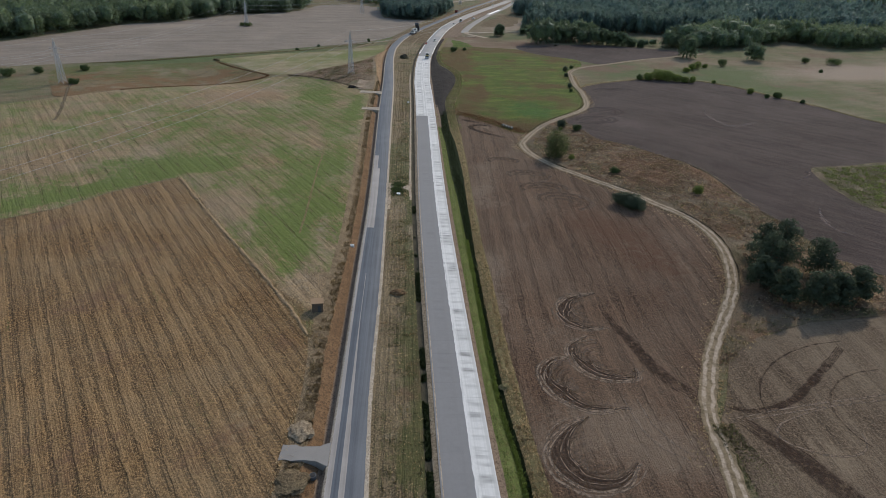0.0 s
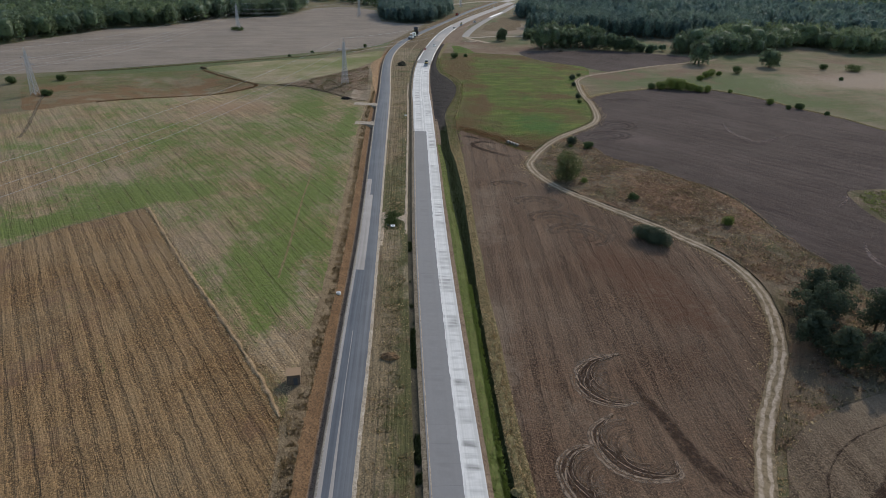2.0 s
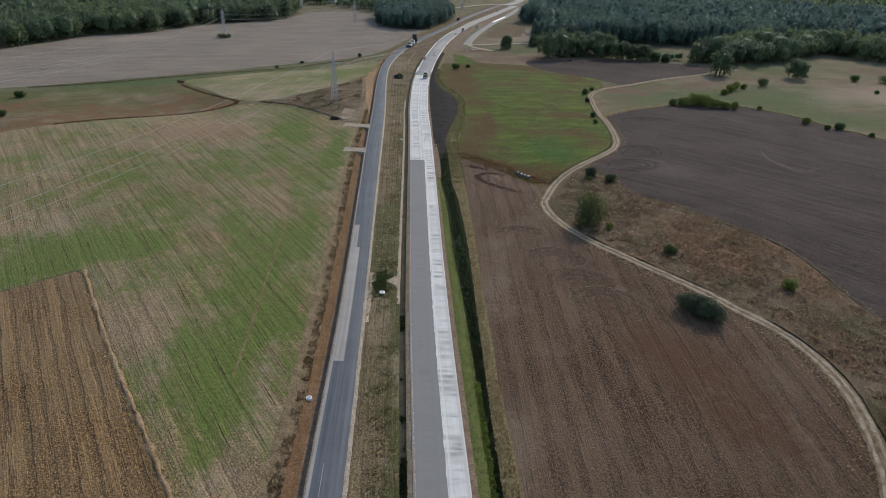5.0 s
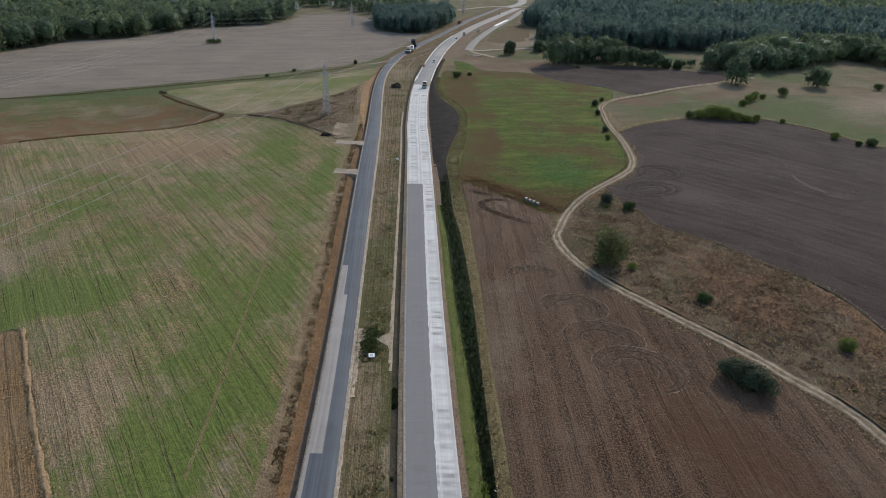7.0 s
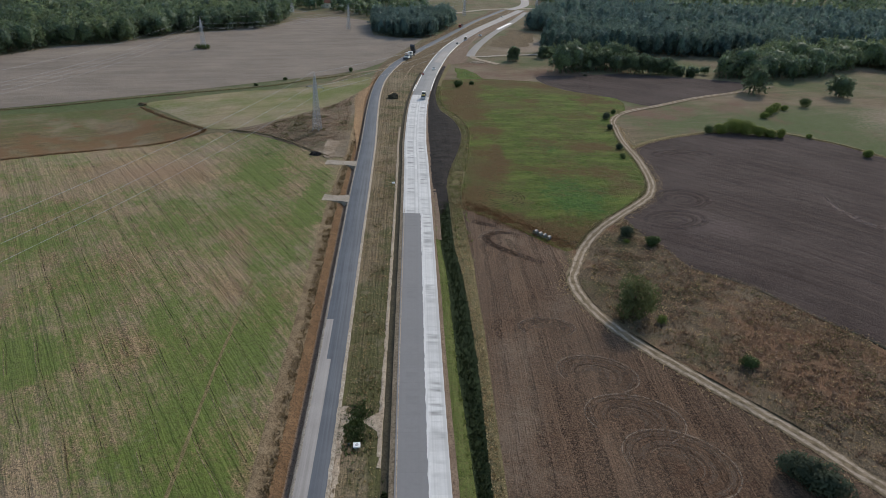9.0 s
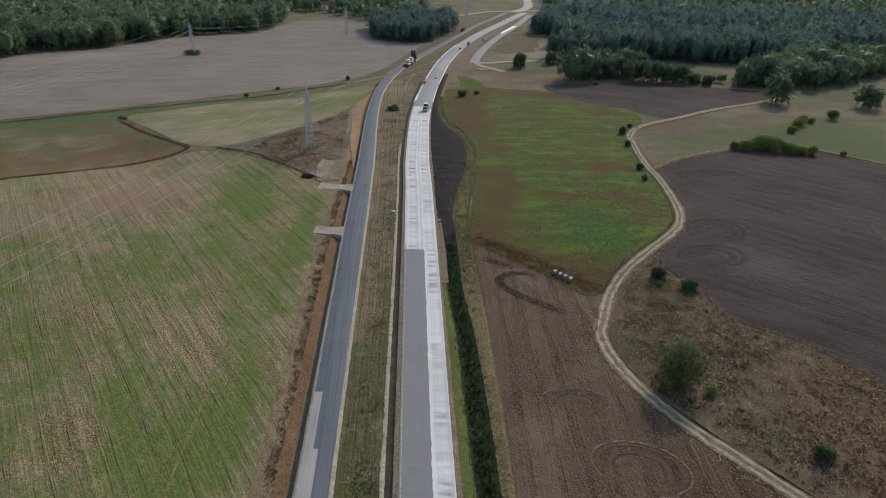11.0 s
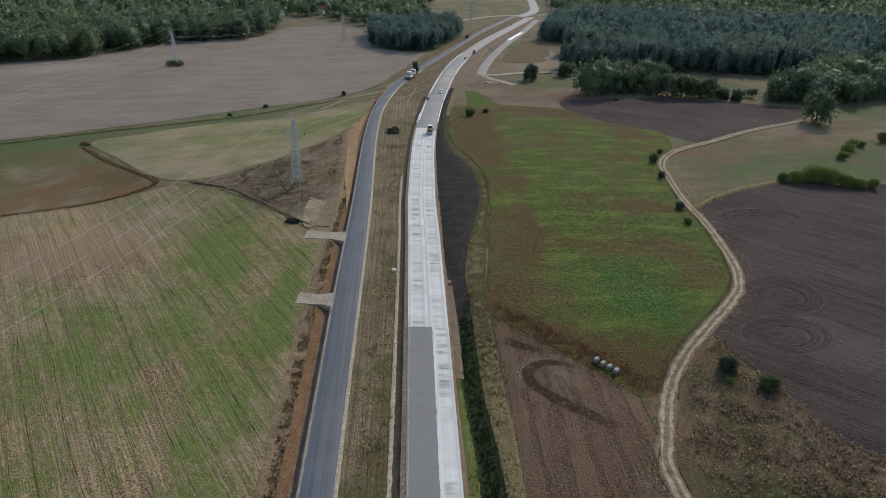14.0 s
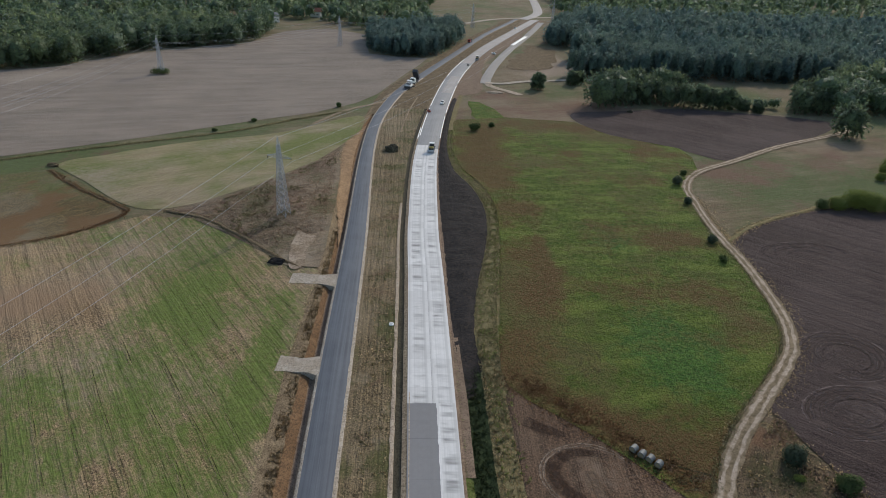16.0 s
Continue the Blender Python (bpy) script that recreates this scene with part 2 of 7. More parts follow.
def meadow_material():
    """Lush uneven meadow: clumps of two greens, olive and rusty weeds where the cover layer says."""
    s = Shader("lush_meadow", 0.9, 0.1)
    cov = s.attr("cover")
    big, mid_n, small = s.noise(0.09, 4.0, 0.6, warp=0.6), s.noise(0.5, 5.0, 0.7), s.noise(1.7, 4.0, 0.75)
    c = s.mix(s.ramp(mid_n, 0.4, 0.6), (0.06, 0.096, 0.014), (0.112, 0.158, 0.027))
    c = s.mix(s.ramp(big, 0.45, 0.62, 0.0, 0.6), c, (0.112, 0.106, 0.036))
    swept = s.noise(1.0, 4.0, 0.65, s.at((0.05, 0.16, 0.1), -8.0))
    c = s.mix(s.ramp(swept, 0.48, 0.6, 0.0, 0.8), c, (0.16, 0.195, 0.04))
    dry = s.math("ADD", s.math("SUBTRACT", 1.0, cov[0]), s.math("MULTIPLY", s.math("SUBTRACT", mid_n, 0.5), 1.6))
    c = s.mix(s.ramp(dry, 0.45, 0.9, 0.0, 0.8), c, (0.135, 0.102, 0.046))
    lush = s.math("ADD", cov[1], s.math("MULTIPLY", s.math("SUBTRACT", s.noise(0.3, 5.0, 0.7), 0.5), 1.2))
    c = s.mix(s.ramp(lush, 0.35, 0.65, 0.0, 0.8), c, s.mix(s.ramp(s.noise(0.8, 4.0, 0.7), 0.42, 0.58), (0.032, 0.1, 0.022), (0.08, 0.17, 0.033)))
    rust = s.math("ADD", cov[2], s.math("MULTIPLY", s.math("SUBTRACT", s.noise(0.4, 5.0, 0.75), 0.5), 1.5))
    c = s.mix(s.ramp(rust, 0.3, 0.9, 0.0, 0.9), c, (0.13, 0.07, 0.033))
    c = s.mix(s.ramp(small, 0.48, 0.62, 0.0, 0.65), c, (0.04, 0.055, 0.016))
    c = s.mix(s.ramp(s.noise(2.6, 3.0, 0.7), 0.54, 0.64, 0.0, 0.5), c, (0.15, 0.165, 0.05))
    s.bump(s.math("ADD", mid_n, small), 1.0, 0.8)
    return s.done(c)


M["meadow"] = meadow_material()
M["topsoil"] = soil_material("black_topsoil", (0.018, 0.0165, 0.017), (0.036, 0.032, 0.031), 0.8, (0.055, 0.043, 0.034), relief=1.0)
M["orange"] = soil_material("orange_subsoil", (0.145, 0.086, 0.045), (0.235, 0.143, 0.077), 1.1, (0.07, 0.046, 0.028))
M["orange_face"] = soil_material("orange_scarp", (0.25, 0.16, 0.088), (0.36, 0.24, 0.14), 0.9, (0.14, 0.09, 0.055), 0.9)
M["verge_green"] = soil_material("green_verge", (0.08, 0.105, 0.026), (0.14, 0.16, 0.052), 1.0, (0.12, 0.1, 0.045))
M["verge_dry"] = soil_material("dry_verge", (0.16, 0.13, 0.06), (0.25, 0.2, 0.105), 1.0, (0.085, 0.085, 0.032))
# weedy ditch soil, darkened in the colour for the shaded slope
M["ditch"] = soil_material("shaded_weedy_ditch", (0.022, 0.034, 0.015), (0.04, 0.055, 0.022), 1.2, (0.016, 0.022, 0.012))
M["median"] = field_material("median_soil", (0.145, 0.106, 0.058), (0.25, 0.185, 0.105), (0.1, 0.102, 0.037), -86, 1.6, 0.5, drift=1.0, lines_dark=0.5, pale=(0.3, 0.24, 0.16))
M["wet_ditch"] = soil_material("dark_ditch", (0.045, 0.042, 0.03), (0.085, 0.075, 0.052), 1.2)
M["bank"] = soil_material("cloddy_bank", (0.11, 0.08, 0.048), (0.21, 0.158, 0.095), 1.2, (0.06, 0.045, 0.028), 0.9)
M["bank_west"] = soil_material("pale_cloddy_bank", (0.15, 0.108, 0.066), (0.3, 0.225, 0.14), 1.3, (0.07, 0.05, 0.03), 1.0)
M["gravel"] = soil_material("pale_gravel", (0.32, 0.27, 0.21), (0.46, 0.4, 0.33), 1.4, (0.17, 0.135, 0.095))
M["shoulder"] = soil_material("brown_shoulder", (0.17, 0.12, 0.085), (0.26, 0.19, 0.135), 1.2)
M["sand"] = soil_material("sandy_soil", (0.33, 0.26, 0.19), (0.46, 0.38, 0.29), 0.7, (0.22, 0.165, 0.115))
M["sand_dull"] = soil_material("dull_sandy_soil", (0.22, 0.165, 0.11), (0.33, 0.26, 0.18), 0.9, (0.13, 0.095, 0.06))
M["scraped"] = soil_material("scraped_soil", (0.2, 0.145, 0.095), (0.4, 0.32, 0.24), 0.8, (0.13, 0.095, 0.06))
M["asphalt"] = asphalt_material("fresh_asphalt", (0.075, 0.083, 0.098), (0.12, 0.13, 0.148))
M["milled"] = asphalt_material("milled_surface", (0.26, 0.235, 0.215), (0.36, 0.33, 0.305))
M["base_course"] = asphalt_material("concrete_base_course", (0.22, 0.215, 0.21), (0.28, 0.275, 0.268))
M["site"] = asphalt_material("site_road_surface", (0.2, 0.185, 0.17), (0.27, 0.25, 0.23))
M["slab_white"] = concrete_material("white_concrete", (0.57, 0.556, 0.535), (0.68, 0.665, 0.64), (0.2, 0.194, 0.187), 0.88)
M["slab_grey"] = concrete_material("grey_concrete", (0.205, 0.2, 0.2), (0.212, 0.207, 0.207), (0.165, 0.16, 0.16), 0.5)
M["bark"] = plain_material("bark", (0.10, 0.07, 0.05), 0.95, scale=4.0)
M["leaf_broad"] = leaf_material("broad_leaves", (0.058, 0.09, 0.034), (0.1, 0.138, 0.053))
M["leaf_dark"] = leaf_material("dark_pine_needles", (0.058, 0.08, 0.055), (0.085, 0.108, 0.07), light=0.5)
M["leaf_light"] = leaf_material("yellow_green_leaves", (0.11, 0.15, 0.035), (0.18, 0.22, 0.06), light=0.45)
M["leaf_olive"] = leaf_material("olive_leaves", (0.085, 0.1, 0.042), (0.15, 0.17, 0.075))
M["grass_pale"] = leaf_material("pale_verge_weeds", (0.182, 0.175, 0.098), (0.294, 0.28, 0.161), 0.8, 0.1, 0.45)
# canopy tones lifted and cooled, distance haze put into the colour
M["canopy"] = canopy_material("hazy_broadleaf_canopy", (0.115, 0.175, 0.1), (0.17, 0.235, 0.12))
M["canopy_pine"] = canopy_material("hazy_pine_canopy", (0.11, 0.18, 0.165), (0.14, 0.215, 0.185))
# ditch weeds, their green darkened to carry the ditch's shade
M["leaf_ditch_shade"] = leaf_material("shaded_ditch_leaves", (0.024, 0.037, 0.017), (0.044, 0.062, 0.026))
M["grass_dry"] = leaf_material("dry_grass", (0.408, 0.3, 0.168), (0.624, 0.492, 0.3), 0.8, 0.1, 0.5)
M["grass_green"] = leaf_material("green_grass", (0.145, 0.196, 0.0508), (0.261, 0.304, 0.102), 0.7, 0.1, 0.5)
M["grass_olive"] = leaf_material("olive_weeds", (0.112, 0.109, 0.056), (0.192, 0.184, 0.088), 0.8, 0.1, 0.4)
M["grass_red"] = leaf_material("rusty_weeds", (0.15, 0.098, 0.068), (0.4, 0.29, 0.215), 0.8, 0.1, 0.5)
M["grass_lime"] = leaf_material("lime_grass", (0.13, 0.195, 0.039), (0.234, 0.299, 0.078), 0.7, 0.1, 0.5)
M["grass_rust"] = leaf_material("dead_dock", (0.182, 0.109, 0.0588), (0.266, 0.161, 0.091), 0.8, 0.1, 0.4)
M["steel"] = plain_material("galvanised_steel", (0.42, 0.43, 0.45), 0.55, 0.2)
M["wire"] = plain_material("aluminium_wire", (0.4, 0.41, 0.43), 0.85, 0.0, spec=0.1, grime=0.1)
M["white_paint"] = plain_material("white_paint", (0.78, 0.78, 0.76), 0.5, grime=0.2)
M["orange_paint"] = plain_material("orange_paint", (0.55, 0.2, 0.04), 0.5)
M["yellow_paint"] = plain_material("yellow_paint", (0.38, 0.3, 0.1), 0.5)
M["red_paint"] = plain_material("red_paint", (0.45, 0.07, 0.04), 0.5)
M["dark_paint"] = plain_material("dark_paint", (0.05, 0.055, 0.065), 0.5)
M["pit"] = plain_material("dark_concrete", (0.09, 0.09, 0.095), 0.9)
M["rubber"] = plain_material("rubber", (0.025, 0.025, 0.027), 0.85)
M["glass"] = plain_material("dark_glass", (0.03, 0.04, 0.05), 0.12, spec=0.6, grime=0.1)
M["wood"] = plain_material("weathered_boards", (0.12, 0.09, 0.07), 0.9, scale=6.0)
M["bale_wrap"] = plain_material("pale_bale_wrap", (0.15, 0.155, 0.15), 0.5, grime=0.7, scale=2.0)
M["straw"] = plain_material("old_straw", (0.24, 0.2, 0.13), 0.95, scale=6.0)
# hut roof boards, sunlight on the top put into a paler colour
M["roof_board_lit"] = plain_material("sunlit_roof_boards", (0.3, 0.2, 0.12), 0.9, scale=6.0)
M["roof_red"] = plain_material("red_roof", (0.32, 0.12, 0.07), 0.8)
M["roof_grey"] = plain_material("grey_roof", (0.2, 0.2, 0.21), 0.8)
M["render"] = plain_material("pale_render", (0.7, 0.68, 0.62), 0.85, grime=0.15)

# ---- the shape of the land ----
BUMPS = [(-82, 205, 45, 85, 2.4), (92, 255, 34, 80, 2.6), (55, 130, 32, 30, -2.2), (-150, 395, 45, 32, -3.5), (-64, 415, 20, 30, 3.2), (35, 303, 16, 16, -1.6)]


def land(x, y):
    return sum(h * math.exp(-((x - cx) / sx) ** 2 - ((y - cy) / sy) ** 2) for cx, cy, sx, sy, h in BUMPS)


def curve_fn(points):
    """A smooth x(y) through points (x, y) in order of y."""
    p = sorted(points, key=lambda q: q[1])
    ys, xs = [q[1] for q in p], [q[0] for q in p]
    slopes = []
    for i in range(len(p)):
        a, b = max(0, i - 1), min(len(p) - 1, i + 1)
        slopes.append((xs[b] - xs[a]) / (ys[b] - ys[a]))

    def f(y):
        if y <= ys[0]:
            return xs[0] + slopes[0] * (y - ys[0])
        if y >= ys[-1]:
            return xs[-1] + slopes[-1] * (y - ys[-1])
        i = max(k for k in range(len(ys) - 1) if ys[k] <= y)
        d = ys[i + 1] - ys[i]
        t = (y - ys[i]) / d
        return ((2 * t**3 - 3 * t**2 + 1) * xs[i] + (t**3 - 2 * t**2 + t) * d * slopes[i] + (-2 * t**3 + 3 * t**2) * xs[i + 1] + (t**3 - t**2) * d * slopes[i + 1])

    return f


# edges of the two carriageways and of the road corridor
east_left = curve_fn([(8.5, 0), (1.1, 77), (-1.2, 104), (-4.9, 147), (-9.6, 207.5), (-16.3, 312), (-20.0, 368), (-22.7, 406), (-24.9, 483), (-20.6, 577), (-9.7, 671), (14, 775), (45, 877), (81.7, 996)])
west_left = curve_fn([(-13, 0), (-18.4, 73), (-20.0, 99), (-23.1, 145), (-27.0, 206), (-34.3, 296), (-37.1, 330), (-41.0, 384), (-50.2, 515), (-46.0, 587), (-35.8, 637), (-10, 741), (17, 850), (40, 925), (62, 996)])
west_right = curve_fn([(-5.5, 0), (-11.3, 73.7), (-13.7, 99.7), (-16.5, 146), (-20.9, 206), (-27.8, 297), (-30.2, 330), (-34.3, 384), (-44.6, 515), (-40.0, 587), (-29.8, 637), (-4, 741), (23, 850), (46, 925), (68, 996)])
corr_left = curve_fn([(-27, 0), (-27, 88), (-27.6, 99), (-29.4, 116), (-30.3, 139), (-31.5, 172), (-37.0, 246), (-41.0, 293), (-43.4, 325), (-44.5, 350), (-46, 383), (-50.5, 436), (-56.5, 478), (-56.5, 505), (-53, 545), (-51, 587), (-41, 637), (-15, 741), (12, 850), (57, 996)])
corr_right = curve_fn([(28, 0), (19.9, 78), (17.2, 102), (13.8, 148), (11.0, 185), (8.6, 240), (5.5, 300), (3.4, 330), (3.8, 352), (7.0, 395), (7.4, 423), (3.5, 445), (-4.5, 463), (-9.0, 500), (-5.0, 577), (6, 671), (29, 775), (60, 877), (97, 996)])
Y0, Y1 = -60.0, 990.0
ROAD_W = 10.0


def east_right(y):
    return east_left(y) + ROAD_W


# ---- mesh helpers ----


def mesh_object(name, verts, faces, material, parent=None, label=""):
    me = bpy.data.meshes.new(name)
    me.from_pydata(verts, [], faces)
    me.materials.append(material)
    ob = new(name, me)
    if parent:
        ob.parent = parent
    if label:
        ob["label"] = label
    return ob


def array_mesh(name, verts, quads, material, parent=None, normals=None):
    """A mesh from numpy arrays of corners (n, 3) and faces (m, 3 or 4)."""
    me = bpy.data.meshes.new(name)
    n, m = len(verts), len(quads)
    me.vertices.add(n)
    me.vertices.foreach_set("co", np.ascontiguousarray(verts, dtype=np.float32).ravel())
    k = quads.shape[1]
    me.loops.add(m * k)
    me.loops.foreach_set("vertex_index", np.ascontiguousarray(quads, dtype=np.int32).ravel())
    me.polygons.add(m)
    me.polygons.foreach_set("loop_start", np.arange(0, m * k, k, dtype=np.int32))
    me.update(calc_edges=True)
    if normals is not None:
        me.polygons.foreach_set("use_smooth", np.ones(m, dtype=bool))
        me.normals_split_custom_set_from_vertices(np.ascontiguousarray(normals, dtype=np.float32))
    me.materials.append(material)
    ob = new(name, me)
    if parent:
        ob.parent = parent
    return ob


def part(name, bm, material, parent, label=""):
    me = bpy.data.meshes.new(name)
    bm.to_mesh(me)
    bm.free()
    me.materials.append(material)
    ob = new(name, me)
    ob.parent = parent
    if label:
        ob["label"] = label
    return ob


def smooth_closed(points, steps=6):
    """A closed Catmull-Rom outline through the corners."""
    out, n = [], len(points)
    for i in range(n):
        p0, p1, p2, p3 = (Vector(points[(i + k) % n]) for k in (-1, 0, 1, 2))
        for k in range(steps):
            t = k / steps
            out.append(0.5 * ((2 * p1) + (p2 - p0) * t + (2 * p0 - 5 * p1 + 4 * p2 - p3) * t * t + (3 * p1 - p0 - 3 * p2 + p3) * t**3))
    return out


def smooth_open(points, step=2.0):
    pts = [Vector(p) for p in points]
    out = []
    for i in range(len(pts) - 1):
        p1, p2 = pts[i], pts[i + 1]
        p0 = pts[i - 1] if i else 2 * p1 - p2
        p3 = pts[i + 2] if i + 2 < len(pts) else 2 * p2 - p1
        n = max(1, round((p2 - p1).length / step))
        for k in range(n):
            t = k / n
            out.append(0.5 * ((2 * p1) + (p2 - p0) * t + (2 * p0 - 5 * p1 + 4 * p2 - p3) * t * t + (3 * p1 - p0 - 3 * p2 + p3) * t**3))
    out.append(pts[-1])
    return out


def inside(x, y, poly):
    hit, j = False, len(poly) - 1
    for i in range(len(poly)):
        xi, yi, xj, yj = poly[i][0], poly[i][1], poly[j][0], poly[j][1]
        if (yi > y) != (yj > y) and x < (xj - xi) * (y - yi) / (yj - yi) + xi:
            hit = not hit
        j = i
    return hit


def blob(x, y, b):
    """1 in the middle of an ellipse (x, y, half length, half width, degrees), falling off outside."""
    a = math.radians(b[4])
    dx, dy = x - b[0], y - b[1]
    u, v = dx * math.cos(a) + dy * math.sin(a), -dx * math.sin(a) + dy * math.cos(a)
    return math.exp(-((u / b[2]) ** 2 + (v / b[3]) ** 2))


def fbm(x, y, size, seed=0.0):
    return noise.fractal(Vector((x / size, y / size, seed)), 1.0, 2.0, 4)


def add_cover(me, cover):
    layer = me.color_attributes.new("cover", "FLOAT_COLOR", "POINT")
    values = []
    for v in me.vertices:
        values.extend((*cover(v.co.x, v.co.y), 1.0))
    layer.data.foreach_set("color", values)


def sheet(name, outline, lift, step, material, cover, label, rough_edge=0.5, relief=0.0):
    """A patch of land inside an outline, lying on the land's shape."""
    from_edge = []
    for p in outline:
        k = rough_edge * fbm(p.x, p.y, 3.0, 7.0) * 1.5
        from_edge.append(Vector((p.x + k, p.y - k)))
    xs, ys = [p.x for p in from_edge], [p.y for p in from_edge]
    pts = list(from_edge)
    nx, ny = int((max(xs) - min(xs)) / step) + 1, int((max(ys) - min(ys)) / step) + 1
    for j in range(ny):
        for i in range(nx):
            x = min(xs) + (i + 0.5 * (j % 2) + random.uniform(-0.2, 0.2)) * step
            y = min(ys) + (j + random.uniform(-0.2, 0.2)) * step
            if inside(x, y, from_edge):
                pts.append(Vector((x, y)))
    n = len(from_edge)
    v, _, f, *_ = delaunay_2d_cdt(pts, [], [list(range(n))], 1, 1e-4)
    verts = [(p.x, p.y, land(p.x, p.y) + lift + (relief * max(0.0, 0.45 + fbm(p.x, p.y, 2.5, 3.0)) if relief else 0.0)) for p in v]
    ob = mesh_object(name, verts, [list(q) for q in f], material)
    add_cover(ob.data, cover)
    for q in ob.data.polygons:
        q.use_smooth = True
    return tagged(ob, label, "field", kind="structure")


def ribbon(name, lines, y0, y1, step, material, label, category, thing=True, parent=None, wobble=0.0):
    """A strip along the road between y0 and y1. lines: pairs of functions x(y), z(x, y), from west to east."""
    verts, faces, uvs = [], [], []
    rows = max(2, round((y1 - y0) / step) + 1)
    for j in range(rows):
        y = y0 + (y1 - y0) * j / (rows - 1)
        for i, (fx, fz) in enumerate(lines):
            x = fx(y) + (wobble * fbm(0.0, y, 2.5, 5.0 * i + 1.0) if wobble else 0.0)
            verts.append((x, y, fz(x, y)))
            uvs.append((fx(y) - lines[0][0](y), y))
    k = len(lines)
    for j in range(rows - 1):
        for i in range(k - 1):
            a = j * k + i
            faces.append((a, a + 1, a + k + 1, a + k))
    ob = mesh_object(name, verts, faces, material, parent)
    layer = ob.data.uv_layers.new(name="along")
    for loop in ob.data.loops:
        layer.data[loop.index].uv = uvs[loop.vertex_index]
    for q in ob.data.polygons:
        q.use_smooth = True
    if thing:
        tagged(ob, label, category, kind="structure")
    return ob

# ---- ground sheet, out to the horizon, with the road corridor cut out ----


def ground_cover(x, y):
    g = (0.2 if 20 < x < 130 and y < 340 else 0.74 if 95 < x < 280 and 400 < y < 505 else 0.42) + 0.5 * fbm(x, y, 60.0, 1.0) + 0.3 * fbm(x, y, 14.0, 2.0)
    g += 0.75 * blob(x, y, (-180, 447, 60, 8, 28)) + 0.4 * blob(x, y, (-110, 500, 45, 6, 35)) + 0.5 * blob(x, y, (12, 560, 12, 18, 0))
    g += 0.35 * blob(x, y, (112, 450, 22, 12, 30)) + 0.4 * blob(x, y, (185, 462, 45, 14, 10)) + 0.4 * blob(x, y, (175, 620, 45, 26, 0)) + 0.3 * blob(x, y, (255, 460, 40, 10, -10)) + 0.3 * blob(x, y, (48, 606, 25, 14, 0))
    g -= 0.5 * blob(x, y, (340, 500, 110, 40, 10)) + 0.45 * blob(x, y, (45, 578, 60, 26, 0)) + 0.3 * blob(x, y, (170, 505, 40, 14, 25))
    r = 0.22 + 0.5 * fbm(x, y, 35.0, 4.0) + 0.3 * fbm(x, y, 10.0, 4.0) + 0.45 * blob(x, y, (40, 575, 60, 30, 0)) + 0.35 * blob(x, y, (150, 490, 60, 16, 28)) + 0.3 * blob(x, y, (105, 470, 14, 12, 0))
    p = 0.12 + 0.3 * fbm(x, y, 50.0, 9.0) + 0.75 * blob(x, y, (340, 500, 120, 40, 10)) + 0.5 * blob(x, y, (55, 690, 25, 45, 0)) + 0.6 * blob(x, y, (70, 720, 14, 40, 0))
    return (min(1, max(0, g)), min(1, max(0, p)), min(1, max(0, r)))


def build_ground():
    pts, edges = [], []
    n_side = 270
    west = [Vector((corr_left(Y0 + (Y1 - Y0) * i / n_side), Y0 + (Y1 - Y0) * i / n_side)) for i in range(n_side + 1)]
    east = [Vector((corr_right(p.y), p.y)) for p in west]
    loop = west + east[::-1]
    pts += loop
    edges += [(i, (i + 1) % len(loop)) for i in range(len(loop))]
    for j in range(-10, 150):
        for i in range(-60, 75):
            x, y = i * 8 + 4 * (j % 2), j * 8
            pts.append(Vector((x, y)))
    for j in range(-16, 31):
        for i in range(-26, 27):
            x, y = i * 150, j * 150
            if not (-480 < x < 600 and -80 < y < 1200):
                pts.append(Vector((x, y)))
    v, _, f, *_ = delaunay_2d_cdt(pts, edges, [], 0, 1e-4)
    keep = []
    for q in f:
        cx, cy = sum(v[k].x for k in q) / len(q), sum(v[k].y for k in q) / len(q)
        if Y0 < cy < Y1 and corr_left(cy) < cx < corr_right(cy):
            continue
        keep.append(list(q))
    ob = mesh_object("ground", [(p.x, p.y, land(p.x, p.y) - 0.1) for p in v], keep, M["ground"])
    add_cover(ob.data, ground_cover)
    for q in ob.data.polygons:
        q.use_smooth = True
    return tagged(ob, "rough olive and brown grassland reaching the wooded horizon", "ground", kind="structure")


build_ground()

# ---- fields ----
TRACK = [(46, 0), (49, 40), (53, 77), (54.3, 86.5), (55.7, 98), (58.9, 107.5), (65.7, 123), (77, 142.5), (82.4, 154), (86.5, 170), (86.6, 184), (83, 196), (76, 206), (68.3, 217.3), (55.3, 233.6), (43, 250), (36.2, 265),
         (34.6, 277), (37, 285), (42, 299.5), (48.6, 311), (59, 324), (71, 338.3), (76.5, 348), (80, 362), (82, 388), (81.5, 412), (83.4, 437), (86.2, 455), (97, 472.5), (120, 490.5), (152, 516), (190, 540), (220, 561)]
track_line = smooth_open(TRACK, 2.0)


def corridor_side(fn, y0, y1, off, step=12.0):
    n = max(1, round(abs(y1 - y0) / step))
    return [Vector((fn(y0 + (y1 - y0) * i / n) + off, y0 + (y1 - y0) * i / n)) for i in range(n + 1)]


def track_side(y0, y1, off):
    """Points beside the track's lower winding part, by order along it."""
    out = []
    for i in range(1, len(track_line) - 1):
        p, d = track_line[i], (track_line[i + 1] - track_line[i - 1]).normalized()
        if y0 <= p.y <= y1 and i % 3 == 0:
            out.append(p + Vector((d.y, -d.x)) * off)
    return out


def clamp3(a, b, c):
    return (min(1, max(0, a)), min(1, max(0, b)), min(1, max(0, c)))


